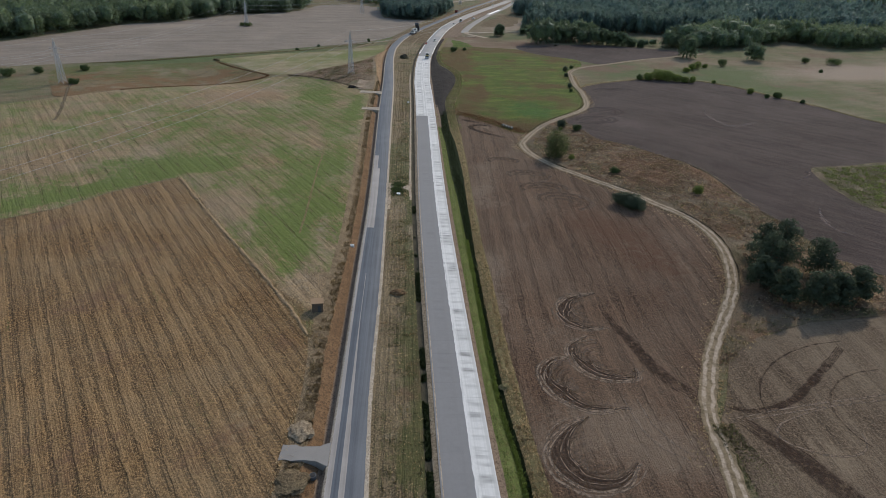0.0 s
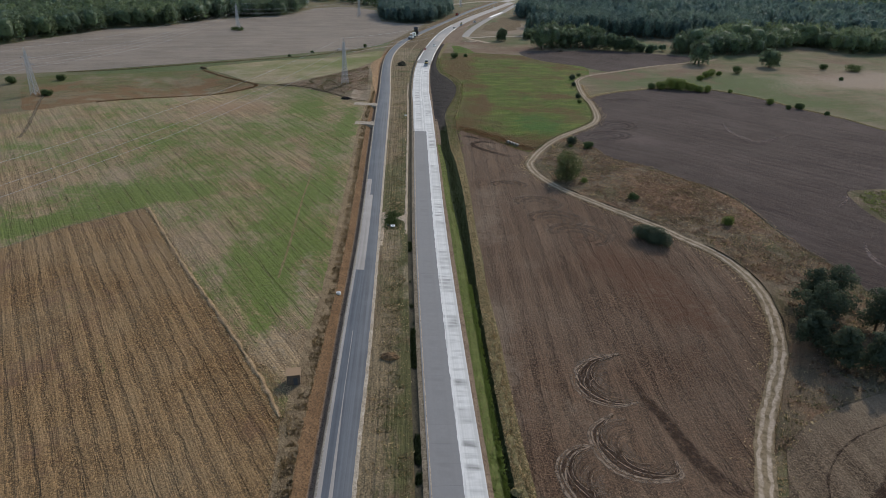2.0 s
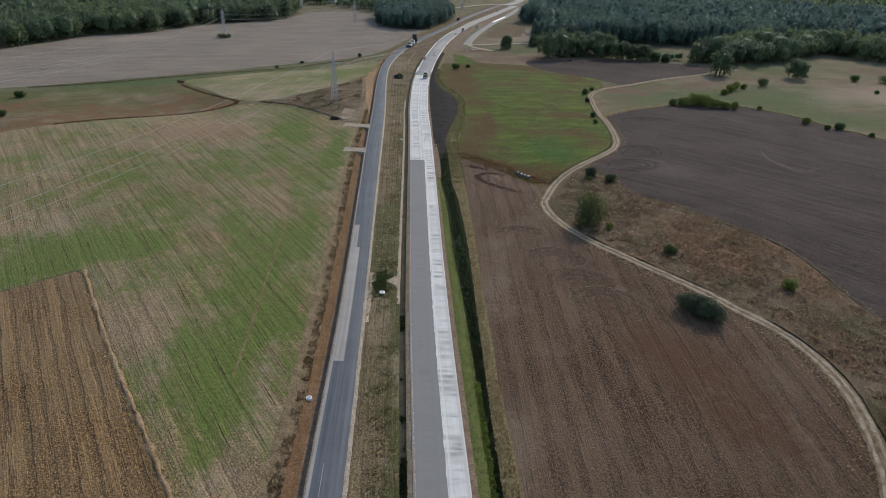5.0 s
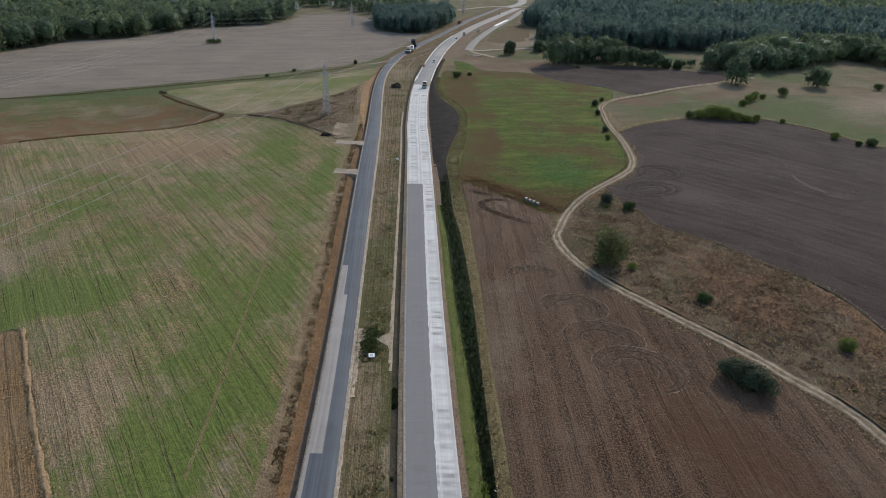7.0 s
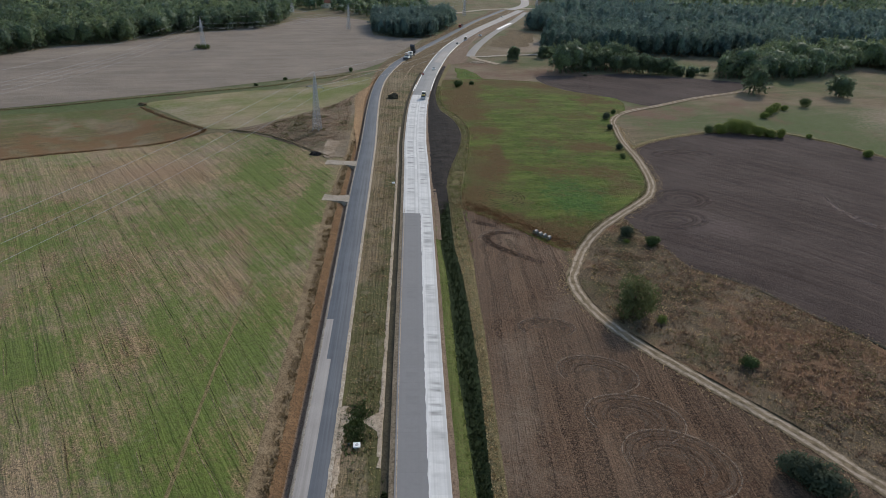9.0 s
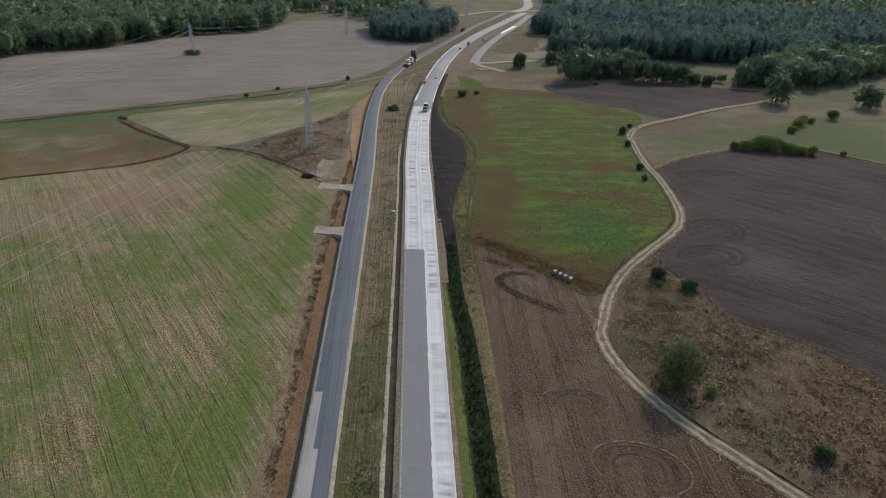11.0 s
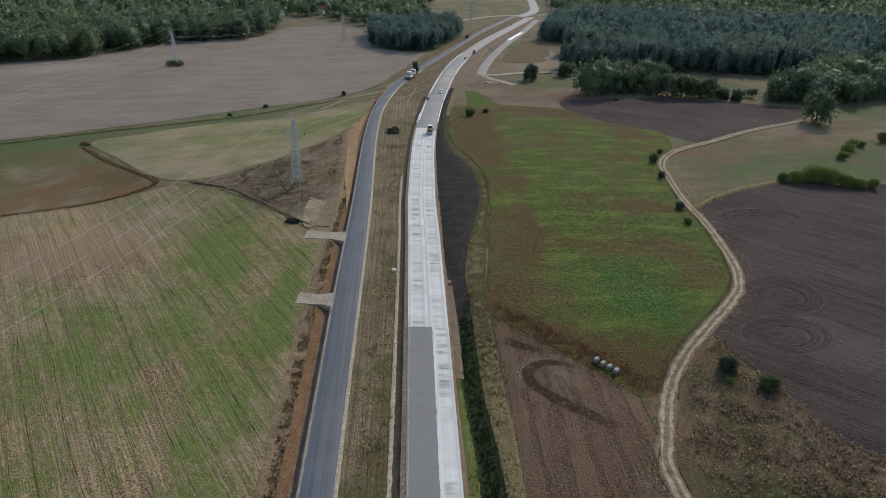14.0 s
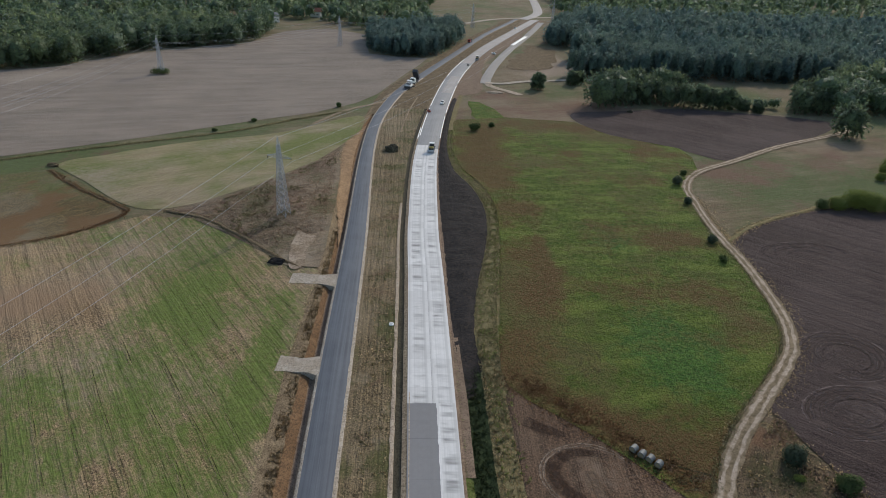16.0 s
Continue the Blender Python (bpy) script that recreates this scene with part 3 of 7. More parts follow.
def stubble_cover(x, y):
    return clamp3(0.04 + 0.25 * fbm(x, y, 18, 2), 0.05 + 0.35 * fbm(x, y, 22, 3) + 0.35 * blob(x, y, (-36, 92, 9, 14, 0)) + 0.3 * blob(x, y, (-90, 190, 30, 8, -55)), 0.25 + 0.4 * fbm(x, y, 15, 5))


def sprouting_cover(x, y):
    g = 0.41 + 0.09 * min(1.0, max(0.0, (300 - y) / 40)) + 0.22 * fbm(x, y, 30, 2) + 0.27 * fbm(x, y, 9, 14)
    g += 0.5 * blob(x, y, (-47, 166, 20, 6, 108)) + 0.95 * blob(x, y, (-99, 227.5, 15, 7.5, 5)) + 0.5 * blob(x, y, (-53, 212, 17, 4, 64)) + 0.45 * blob(x, y, (-45, 193, 6, 5, 0)) + 0.3 * blob(x, y, (-59, 186, 7, 3, 110)) + 0.4 * blob(x, y, (-40.5, 201, 6, 2.5, 95)) + 0.35 * blob(x, y, (-43, 238, 26, 2.2, 97)) + 0.85 * blob(x, y, (-130, 196, 36, 5, 41))
    g += 0.3 * blob(x, y, (-48.5, 215, 55, 4.0, 95)) + 0.5 * blob(x, y, (-50, 318, 36, 4, 92)) + 0.3 * blob(x, y, (-62, 232, 30, 5, 110))
    g += 0.3 * blob(x, y, (-80, 362, 30, 14, 120)) + 0.3 * blob(x, y, (-75, 345, 16, 6, 120)) + 0.3 * blob(x, y, (-70, 312, 20, 5, 120)) + 0.25 * blob(x, y, (-88, 300, 20, 8, 120)) + 0.2 * blob(x, y, (-115, 290, 25, 20, 0))
    g -= 0.35 * blob(x, y, (-73, 190, 18, 12, 40)) + 0.7 * blob(x, y, (-36, 141, 9, 9, 0)) + 0.6 * blob(x, y, (-113, 352, 22, 15, 40)) + 0.35 * blob(x, y, (-150, 235, 30, 18, 40)) + 0.3 * blob(x, y, (-60, 275, 30, 3.5, 105))
    p = 0.22 + 0.3 * fbm(x, y, 25, 3) + 0.3 * blob(x, y, (-41, 200, 40, 2, 97))
    r = 0.12 + 0.3 * fbm(x, y, 20, 5) + 0.75 * blob(x, y, (-113, 352, 20, 13, 40)) + 0.35 * blob(x, y, (-160, 260, 40, 10, 40))
    return clamp3(g, p, r)


def ploughed_cover(x, y):
    p = 0.22 + 0.4 * fbm(x, y, 20, 3) + 0.5 * blob(x, y, (38, 92, 20, 14, 0)) + 0.25 * blob(x, y, (22, 240, 12, 40, 0)) + 0.4 * blob(x, y, (18, 300, 8, 6, 0)) + 0.3 * blob(x, y, (14, 150, 5, 70, 0))
    r = 0.08 + 0.25 * fbm(x, y, 25, 5) + 0.55 * blob(x, y, (50, 190, 14, 26, 20)) + 0.3 * blob(x, y, (62, 165, 16, 22, 0)) + 0.4 * blob(x, y, (9, 330, 8, 20, 0))
    return clamp3(-0.2, p, r)


def harrowed_cover(x, y):
    p = 0.1 + 0.35 * fbm(x, y, 30, 3) + 0.45 * blob(x, y, (88, 318, 14, 26, 10)) + 0.35 * blob(x, y, (135, 350, 10, 25, 60)) + 0.4 * blob(x, y, (148, 210, 8, 16, 30)) + 0.3 * blob(x, y, (100, 400, 14, 22, 60))
    return clamp3(-0.2, p, 0.12 + 0.2 * fbm(x, y, 30, 5))


def meadow_cover(x, y):
    g = 0.55 + 0.6 * fbm(x, y, 22, 2) + 0.5 * blob(x, y, (46, 345, 18, 26, 0)) + 0.4 * blob(x, y, (48, 410, 18, 18, 0)) + 0.25 * blob(x, y, (30, 400, 14, 40, 5)) + 0.3 * blob(x, y, (25, 505, 30, 12, 0))
    g -= 0.8 * blob(x, y, (45, 545, 60, 22, -8)) + 0.55 * blob(x, y, (12, 330, 14, 14, 0)) + 0.45 * blob(x, y, (16, 370, 11, 18, 0)) + 0.3 * blob(x, y, (66, 350, 6, 40, 15)) + 0.5 * blob(x, y, (20, 388, 3, 22, 0)) + 0.3 * blob(x, y, (10, 480, 20, 10, 0)) + 0.5 * blob(x, y, (30, 312, 16, 4, -35))
    r = 0.27 + 0.7 * fbm(x, y, 18, 5) + 0.3 * blob(x, y, (14, 400, 10, 60, 0)) + 0.45 * blob(x, y, (6, 465, 12, 40, 0)) + 0.3 * blob(x, y, (60, 400, 14, 30, 0)) + 0.5 * blob(x, y, (20, 388, 2.5, 22, 0)) + 0.85 * blob(x, y, (32, 312, 20, 5.0, -35)) + 0.4 * blob(x, y, (16, 370, 11, 18, 0)) + 0.5 * blob(x, y, (52, 312, 8, 5, 30)) + 0.8 * blob(x, y, (41, 303, 9, 7, 0)) + 0.65 * blob(x, y, (2, 500, 14, 34, 0)) + 0.5 * blob(x, y, (40, 535, 50, 9, 0)) + 0.4 * blob(x, y, (88, 500, 14, 14, 0)) + 0.3 * blob(x, y, (10, 335, 10, 12, 0))
    return clamp3(g, 0.85 * blob(x, y, (46, 342, 15, 22, 0)) + 0.5 * blob(x, y, (45, 405, 16, 20, 0)) + 0.25 * fbm(x, y, 12, 8) + 0.25 * blob(x, y, (60, 480, 25, 10, 0)), r)


def reedy_cover(x, y):
    d = (y - 395) * 0.85 + (x + 170) * -0.5
    return clamp3(0.18 + d * 0.012 + 0.5 * fbm(x, y, 14, 2), 0.15, 0.44 - d * 0.01 + 0.9 * fbm(x, y, 12, 5))


def slope_cover(x, y):
    return clamp3(0.52 + 0.6 * fbm(x, y, 18, 2) + 0.65 * blob(x, y, (-66, 498, 26, 11, 45)) + 0.25 * blob(x, y, (-150, 448, 14, 6, 30)) - 0.4 * blob(x, y, (-115, 425, 30, 10, 10)), 0.35 + 0.3 * fbm(x, y, 25, 3), 0.2 + 0.3 * fbm(x, y, 25, 5))


def hill_cover(x, y):
    return clamp3(0.02 + 0.15 * fbm(x, y, 40, 2), 0.25 + 0.4 * fbm(x, y, 70, 3) + 0.4 * blob(x, y, (-260, 600, 80, 16, 40)), 0.05 + 0.2 * fbm(x, y, 50, 5))


def scrub_cover(x, y):
    g = 0.2 + 0.5 * fbm(x, y, 12, 2) + 0.2 * blob(x, y, (50, 277, 11, 22, -15)) + 0.3 * blob(x, y, (58, 232, 8, 14, -40)) + 0.3 * blob(x, y, (95, 120, 25, 12, 20))
    return clamp3(g, 0.12 + 0.45 * fbm(x, y, 9, 3), 0.35 + 0.5 * fbm(x, y, 14, 5) + 0.35 * blob(x, y, (85, 240, 24, 16, -45)) - 0.5 * blob(x, y, (50, 277, 10, 20, -15)))


def mound_cover(x, y):
    return clamp3(0.32 + 0.5 * fbm(x, y, 14, 2), 0.2 + 0.4 * fbm(x, y, 10, 3) + 0.6 * blob(x, y, (-54, 381, 5, 9, 100)), 0.3 + 0.4 * fbm(x, y, 12, 5))


V2 = lambda pts: [Vector(p) for p in pts]
l1_top = [(-160, 150), (-138.7, 174.3), (-126, 183.5), (-115, 198), (-99, 211.5), (-96, 211)]
l1_side = [(-75.4, 181), (-54.7, 153.8), (-40.4, 134.6), (-30.8, 119.5)]
west_edge = corridor_side(corr_left, 119, 372, -0.2)
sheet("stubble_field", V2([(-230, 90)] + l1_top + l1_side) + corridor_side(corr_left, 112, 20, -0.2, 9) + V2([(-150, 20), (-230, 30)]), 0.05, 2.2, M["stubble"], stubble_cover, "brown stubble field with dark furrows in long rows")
sheet("sprouting_field", V2([(-300, 80)] + [(x - 0.4, y + 0.5) for x, y in [(-232, 91)] + l1_top + l1_side]) + west_edge + V2([(-51.5, 381.5), (-69, 390), (-88, 404), (-112, 408), (-131, 393.5), (-153.6, 379), (-171, 365), (-186, 351.5), (-225, 312), (-300, 240)]), 0.03, 2.4,
      M["sprouting"], sprouting_cover, "stubble field sprouting patchy bright green, with fine drill rows")
sheet("reedy_meadow", smooth_closed([(-186, 353), (-153.6, 380.5), (-131, 395), (-119, 411), (-146, 433), (-163, 442), (-196, 428), (-228, 415), (-250, 395), (-222, 345), (-208, 330)], 4), 0.05, 2.5, M["reedy"], reedy_cover, "meadow of rusty reeds and green grass beside a ditch")
sheet("slope_field", smooth_closed([(-164, 450), (-150, 464.5), (-125, 485), (-90, 504), (-58, 540), (-53.8, 515), (-59, 487), (-65, 466), (-81.4, 433), (-105, 414), (-121, 416), (-146, 435)], 4), 0.05, 2.6, M["slope"], slope_cover, "pale harvested field with thin green regrowth")
sheet("hill_field", V2([(-420, 330), (-300, 392), (-235, 424), (-190, 456), (-148, 487.5), (-108, 522), (-81, 543), (-62, 566), (-54, 590), (-42, 650), (-33, 690), (-29, 716), (-50, 716), (-75, 724), (-82, 760), (-92, 826), (-132, 853), (-166, 824), (-178, 755), (-226, 703), (-252, 668), (-268, 628), (-300, 606), (-330, 520), (-345, 480), (-420, 440)]),
      0.05, 4.0, M["hill"], hill_cover, "broad harvested grey-brown field on a low hill")
sheet("mound", V2([(-104, 412), (-81.4, 434), (-65, 466), (-59, 485)]) + corridor_side(corr_left, 480, 374, -0.3) + V2([(-55, 374), (-71.5, 387), (-94, 405)]), 0.06, 2.0, M["mound"], mound_cover, "rough brown grassy mound below the power pylon", relief=0.25)
r1_top = [(36.5, 297.5), (31.9, 302.9), (26.6, 308), (20.6, 313), (15.6, 317), (9, 322), (5.4, 326)]
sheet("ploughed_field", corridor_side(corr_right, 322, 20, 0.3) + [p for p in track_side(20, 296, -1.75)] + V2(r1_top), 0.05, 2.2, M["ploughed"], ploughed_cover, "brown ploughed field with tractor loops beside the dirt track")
sheet("meadow", V2([(4.8, 325.6)] + [(x - 0.4, y - 0.6) for x, y in r1_top[::-1][1:]] + [(40, 299.5), (46.9, 312), (57.5, 325), (69.3, 339.3), (74.8, 349), (78.2, 363), (80.2, 388), (79.8, 412), (81.8, 438), (84.6, 457), (97, 476), (101, 492), (99, 506), (70.5, 522), (56, 545), (20, 548), (-6, 540)]) + corridor_side(corr_right, 535, 331, 0.3),
      0.03, 1.7, M["meadow"], meadow_cover, "lush green meadow with rusty patches of weeds", relief=0.32)
sheet("far_ploughed_field", smooth_closed([(59, 565), (91.6, 574), (125, 585), (156, 581), (203, 570), (190.5, 545), (150, 516.5), (119, 489), (97, 506), (70.5, 524.5), (58, 545)], 3), 0.05, 4.0, M["harrowed"], harrowed_cover, "dark ploughed field in front of the wood")
sheet("harrowed_field", V2([(63.5, 305), (71, 283.5), (83, 273.5), (92.8, 259), (101.6, 249.5), (107, 238), (111, 208.5), (116.7, 191), (120, 171.4), (130, 160), (180, 125), (300, 110), (300, 290), (241.6, 341), (223, 375.5), (206.5, 399), (191.4, 424), (161, 447), (140, 442), (116, 430), (97, 418), (85, 405)]) + track_side(322, 402, 1.9)[::-1],
      0.05, 2.6, M["harrowed"], harrowed_cover, "dark grey-brown harrowed field with curved tractor marks")
sheet("scrubland", [p for p in track_side(112, 322, 1.7)] + V2([(62.5, 307), (70.5, 283.5), (82.5, 273), (92, 258.5), (101, 249), (106.3, 238), (110.4, 208.5), (116, 191), (119.4, 171), (129, 160), (150, 140), (116, 138), (95, 134), (78, 128)]), 0.07, 1.4, M["scrub"], scrub_cover, "dry weedy scrubland of brown and rusty tufts", relief=0.5)
sheet("tilled_corner", V2([(57, 96), (62, 105), (70, 124), (80, 133), (116, 138), (150, 138), (190, 110), (190, 20), (60, 20), (56, 60)]), 0.06, 2.4, M["tilled"], lambda x, y: clamp3(-0.2, 0.28 + 0.4 * fbm(x, y, 16, 3) - 0.9 * blob(x, y, (84, 108, 26, 3.0, 30)), 0.15 + 0.3 * fbm(x, y, 12, 5)), "paler tilled field corner with curved harrow marks")
sheet("weedy_patch", smooth_closed([(158, 258), (178, 264), (205, 270), (215, 240), (200, 205), (168, 203), (156, 217), (154, 238)], 4), 0.06, 2.2, M["scrub"], lambda x, y: clamp3(0.6 + 0.6 * fbm(x, y, 7, 2), 0.3 + 0.5 * fbm(x, y, 7, 3), 0.1 + 0.3 * fbm(x, y, 9, 5)), "uncultivated weedy green island in the dark field", relief=0.12)

strip_edge = [(31.8, 307.5), (33.6, 303.5), (35.2, 298.7), (35.3, 290.0), (33.8, 281.4), (32.3, 275.0), (32.5, 270.0)]
sheet("track_verge", smooth_open(strip_edge, 2.0) + track_side(270, 306, -1.3), 0.09, 1.2, M["scrub"], lambda x, y: clamp3(0.45 + 0.5 * fbm(x, y, 6, 2), 0.2 + 0.4 * fbm(x, y, 5, 3), 0.3 + 0.5 * fbm(x, y, 7, 5)), "weedy strip between ploughed field and dirt track", relief=0.15)
sheet("earthworks", smooth_closed([(-7, 596), (8, 606), (11, 640), (13, 690), (23, 730), (40, 790), (58, 850), (52, 858), (30, 800), (9, 720), (0, 670), (-6, 625)], 4), 0.06, 4.0, M["shoulder"], lambda x, y: (0, 0, 0), "bare brown earthworks between carriageway and site road", relief=0.12)

sheet("grass_patch", smooth_closed([(0, 578), (6, 581), (14, 566), (19, 550), (17, 541), (9, 538), (3, 545), (1, 560)], 3), 0.07, 2.0, M["meadow"], lambda x, y: clamp3(0.6 + 0.5 * fbm(x, y, 8, 2), 0.4, 0.1), "patch of bright green grass beside the new road", 2.5)
sheet("sandy_clearing", smooth_closed([(30, 690), (44, 684), (60, 690), (72, 720), (78, 770), (70, 790), (58, 800), (50, 770), (40, 730)], 4), 0.05, 4.0, M["bank"], lambda x, y: (0, 0, 0), "bare earthen clearing between site road and wood", 4.0, relief=0.2)
sheet("dirt_patch", smooth_closed([(-56.3, 393.3), (-53.4, 393.1), (-50.2, 392.0), (-51.2, 385.1), (-50.6, 374.6), (-54.1, 373.0), (-56.4, 383.2)], 5), 0.3, 0.9, M["scraped"], lambda x, y: (0, 0, 0), "bare pale sandy ground scraped at the mound's foot", 0.4, relief=0.12)

# ---- road corridor ----
dark_left = curve_fn([(20.0, 0), (15.7, 78), (12.5, 101), (9.1, 148), (4.6, 208), (2.0, 235), (-1.0, 277), (-3.2, 296), (-4.8, 322), (-6.4, 340), (-7.7, 355), (-9.6, 387), (-12.4, 432), (-13.9, 501), (-9.4, 577), (1.2, 671)])
dark_right = curve_fn([(22, 0), (17.0, 78), (14.2, 101), (10.8, 148), (7.9, 209), (6.5, 240), (3.6, 277), (1.2, 296), (-0.4, 322), (-1.3, 336), (-1.9, 353), (-0.4, 370), (3.4, 400), (3.6, 423), (-0.6, 444), (-7.6, 463), (-11.0, 500), (-7.2, 577), (3.5, 671)])
const = lambda z: (lambda x, y: z)
off = lambda fn, d: (lambda y: fn(y) + d)
mid = lambda f, g, k: (lambda y: f(y) * (1 - k) + g(y) * k)
rising = lambda z, a, s: (lambda x, y: -0.75 + (0.75 + z + a * fbm(x, y, 2.0, s)) * min(1.0, max(0.0, (y - 322) / 40)))
jag = lambda z, a, s: (lambda x, y: z + a * fbm(x, y, 2.0, s))
ribbon("road_base", [(off(east_left, -0.6), const(-0.15)), (off(east_left, 0.0), const(0.16)), (mid(east_left, east_right, 0.5), const(0.2)), (east_right, const(0.16)), (off(east_right, 0.6), const(-0.1))], Y0, Y1, 5.0, M["base_course"], "grey compacted base course of the new carriageway", "road")
ribbon("east_shoulder", [(off(east_right, 0.02), const(0.2)), (off(east_right, 0.5), const(0.12)), (mid(east_right, dark_left, 0.34), const(-0.1))], Y0, Y1, 3.0, M["shoulder"], "brown earth shoulder beside the concrete carriageway", "shoulder", wobble=0.1)
ribbon("bank_shoulder", [(mid(east_right, dark_left, 0.3), const(-0.07)), (mid(east_right, dark_left, 0.7), const(-0.1)), (off(dark_left, 0.5), const(-0.16))], 300, 620, 3.0, M["shoulder"], "brown earth strip between carriageway and topsoil bank", "shoulder", wobble=0.1)
ribbon("east_slope", [(mid(east_right, dark_left, 0.31), const(-0.08)), (mid(east_right, dark_left, 0.75), jag(-0.2, 0.15, 1)), (dark_left, const(-0.6))], Y0, 316, 1.5, M["verge_green"], "bright green grassy slope above the ditch", "verge", wobble=0.25)
ribbon("east_ditch", [(off(dark_left, -0.1), const(-0.58)), (mid(dark_left, dark_right, 0.35), jag(-0.9, 0.2, 2)), (mid(dark_left, dark_right, 0.7), jag(-0.62, 0.2, 4)), (off(dark_right, 0.1), const(-0.3))], Y0, 332, 1.2, M["ditch"], "deep weedy roadside ditch, shade put into its dark green", "ditch", wobble=0.35)
ribbon("east_verge", [(off(dark_right, -0.1), const(-0.32)), (mid(dark_right, corr_right, 0.4), jag(-0.05, 0.2, 3)), (corr_right, lambda x, y: land(x, y)), (off(corr_right, 0.6), lambda x, y: land(x, y) + 0.03)], Y0, 345, 1.5, M["verge_dry"], "dry yellow grass verge between ditch and ploughed field", "verge", wobble=0.2)
ribbon("topsoil_bank", [(off(dark_left, -0.5), const(-0.1)), (mid(dark_left, dark_right, 0.2), rising(0.4, 0.4, 1)), (mid(dark_left, dark_right, 0.5), rising(0.7, 0.5, 2)), (mid(dark_left, dark_right, 0.8), rising(0.4, 0.4, 3)), (off(dark_right, 0.4), const(-0.2))], 322, 585, 1.5, M["topsoil"], "long bank of black heaped topsoil beside the carriageway", "soil bank", wobble=0.5)
ribbon("heap_verge", [(off(dark_right, -0.3), const(-0.12)), (mid(dark_right, corr_right, 0.5), jag(0.1, 0.3, 3)), (corr_right, lambda x, y: land(x, y)), (off(corr_right, 0.8), lambda x, y: land(x, y) + 0.03)], 338, 600, 1.5, M["verge_dry"], "weedy green verge at the foot of the topsoil bank", "verge", wobble=0.4)
ribbon("far_verge", [(mid(east_right, corr_right, 0.0), const(0.0)), (corr_right, lambda x, y: land(x, y)), (off(corr_right, 0.8), lambda x, y: land(x, y) + 0.02)], 560, Y1, 6.0, M["shoulder"], "bare brown earth verge beside the new road", "verge", wobble=0.5)

ribbon("west_road", [(west_left, const(0.1)), (off(west_left, 0.3), const(0.22)), (mid(west_left, west_right, 0.5), const(0.28)), (off(west_right, -0.3), const(0.22)), (west_right, const(0.1))], Y0, Y1, 4.0, M["asphalt"], "dark blue-grey asphalt road in use beside the works", "road")
ribbon("west_gravel_edge", [(off(west_left, -0.45), const(-0.1)), (off(west_left, -0.1), const(0.2)), (off(west_left, 0.25), const(0.235))], Y0, 640, 2.0, M["gravel"], "pale gravel edge of the asphalt road", "road edge", wobble=0.12)
ribbon("inner_gravel_edge", [(off(west_right, -0.35), const(0.235)), (off(west_right, 0.1), const(0.2)), (off(west_right, 0.45), const(0.0))], Y0, 640, 1.2, M["gravel"], "pale crumbling gravel edge beside the median", "road edge", wobble=0.14)
median = ribbon("median", [(west_right, const(0.02)), (off(west_right, 1.0), jag(0.0, 0.2, 1)), (mid(west_right, east_left, 0.3), jag(-0.1, 0.3, 2)), (mid(west_right, east_left, 0.55), jag(-0.1, 0.3, 3)), (off(east_left, -3.0), jag(-0.05, 0.2, 4)), (off(east_left, -2.4), const(-0.1))], Y0, 560, 1.5, M["median"], "rough median strip of dry grass and bare soil", "median")


def median_cover(x, y):
    k = (x - west_right(y)) / (east_left(y) - west_right(y))
    g = (0.75 if y < 260 else 0.5 if y < 330 else 0.22) * min(1.0, max(0.0, (k - 0.4) * 3.0)) + 0.25 + 0.6 * fbm(x, y, 9.0, 2.0)
    g += 0.45 * min(1.0, max(0.0, (y - 214) / 12)) * max(0.0, 1 - (y - 226) / 90 if y > 226 else 1.0) * min(1.0, max(0.0, (0.75 - k) * 4.0))
    return clamp3(g - 0.5 * blob(x, y, (-10.5, 176, 7, 1.6, 95)), 0.2 + 0.5 * fbm(x, y, 6, 3) + 0.7 * blob(x, y, (-10.2, 176, 8, 1.5, 95)), 0.2 + 0.5 * fbm(x, y, 8, 5))


add_cover(median.data, median_cover)
ribbon("far_median", [(west_right, const(0.02)), (mid(west_right, east_left, 0.3), jag(-0.1, 0.3, 2)), (mid(west_right, east_left, 0.6), jag(-0.1, 0.3, 3)), (off(east_left, -0.8), const(-0.05))], 560, Y1, 3.0, M["bank"], "bare and grassy median between the far carriageways", "median")
face = lambda k: (lambda y: corr_left(y) + (west_left(y) - corr_left(y)) * (k + (0.66 - k) * (max(0.0, 1 - (y - 388) / 35) + max(0.0, 1 - (525 - y) / 30))))
def scarp(x, y, up):
    k = (x - corr_left(y)) / (west_left(y) - corr_left(y))
    return land(x, y) * max(0.0, 1 - k / 0.3) - 0.3 * min(1.0, max(0.0, k / 0.36)) - 0.45 * min(1.0, max(0.0, (k - 0.36) / 0.3)) + up + 0.3 * fbm(x, y, 2.0, 2.0)


ribbon("cut_face", [(face(0.0), lambda x, y: scarp(x, y, 0.1)), (face(0.12), lambda x, y: scarp(x, y, 0.3)), (face(0.28), lambda x, y: scarp(x, y, 0.35)), (face(0.5), lambda x, y: scarp(x, y, 0.25)), (mid(corr_left, west_left, 0.68), const(-0.7))], 390, 523, 1.2, M["orange_face"], "orange-brown scarp cut into the mound", "cutting", wobble=0.6)
ribbon("median_ditch", [(off(east_left, -2.5), const(-0.08)), (off(east_left, -2.1), jag(-0.5, 0.15, 1)), (off(east_left, -1.4), jag(-0.55, 0.15, 2)), (off(east_left, -0.9), const(-0.15))], Y0, 640, 1.5, M["wet_ditch"], "narrow dark drainage ditch beside the carriageway", "ditch", wobble=0.12)
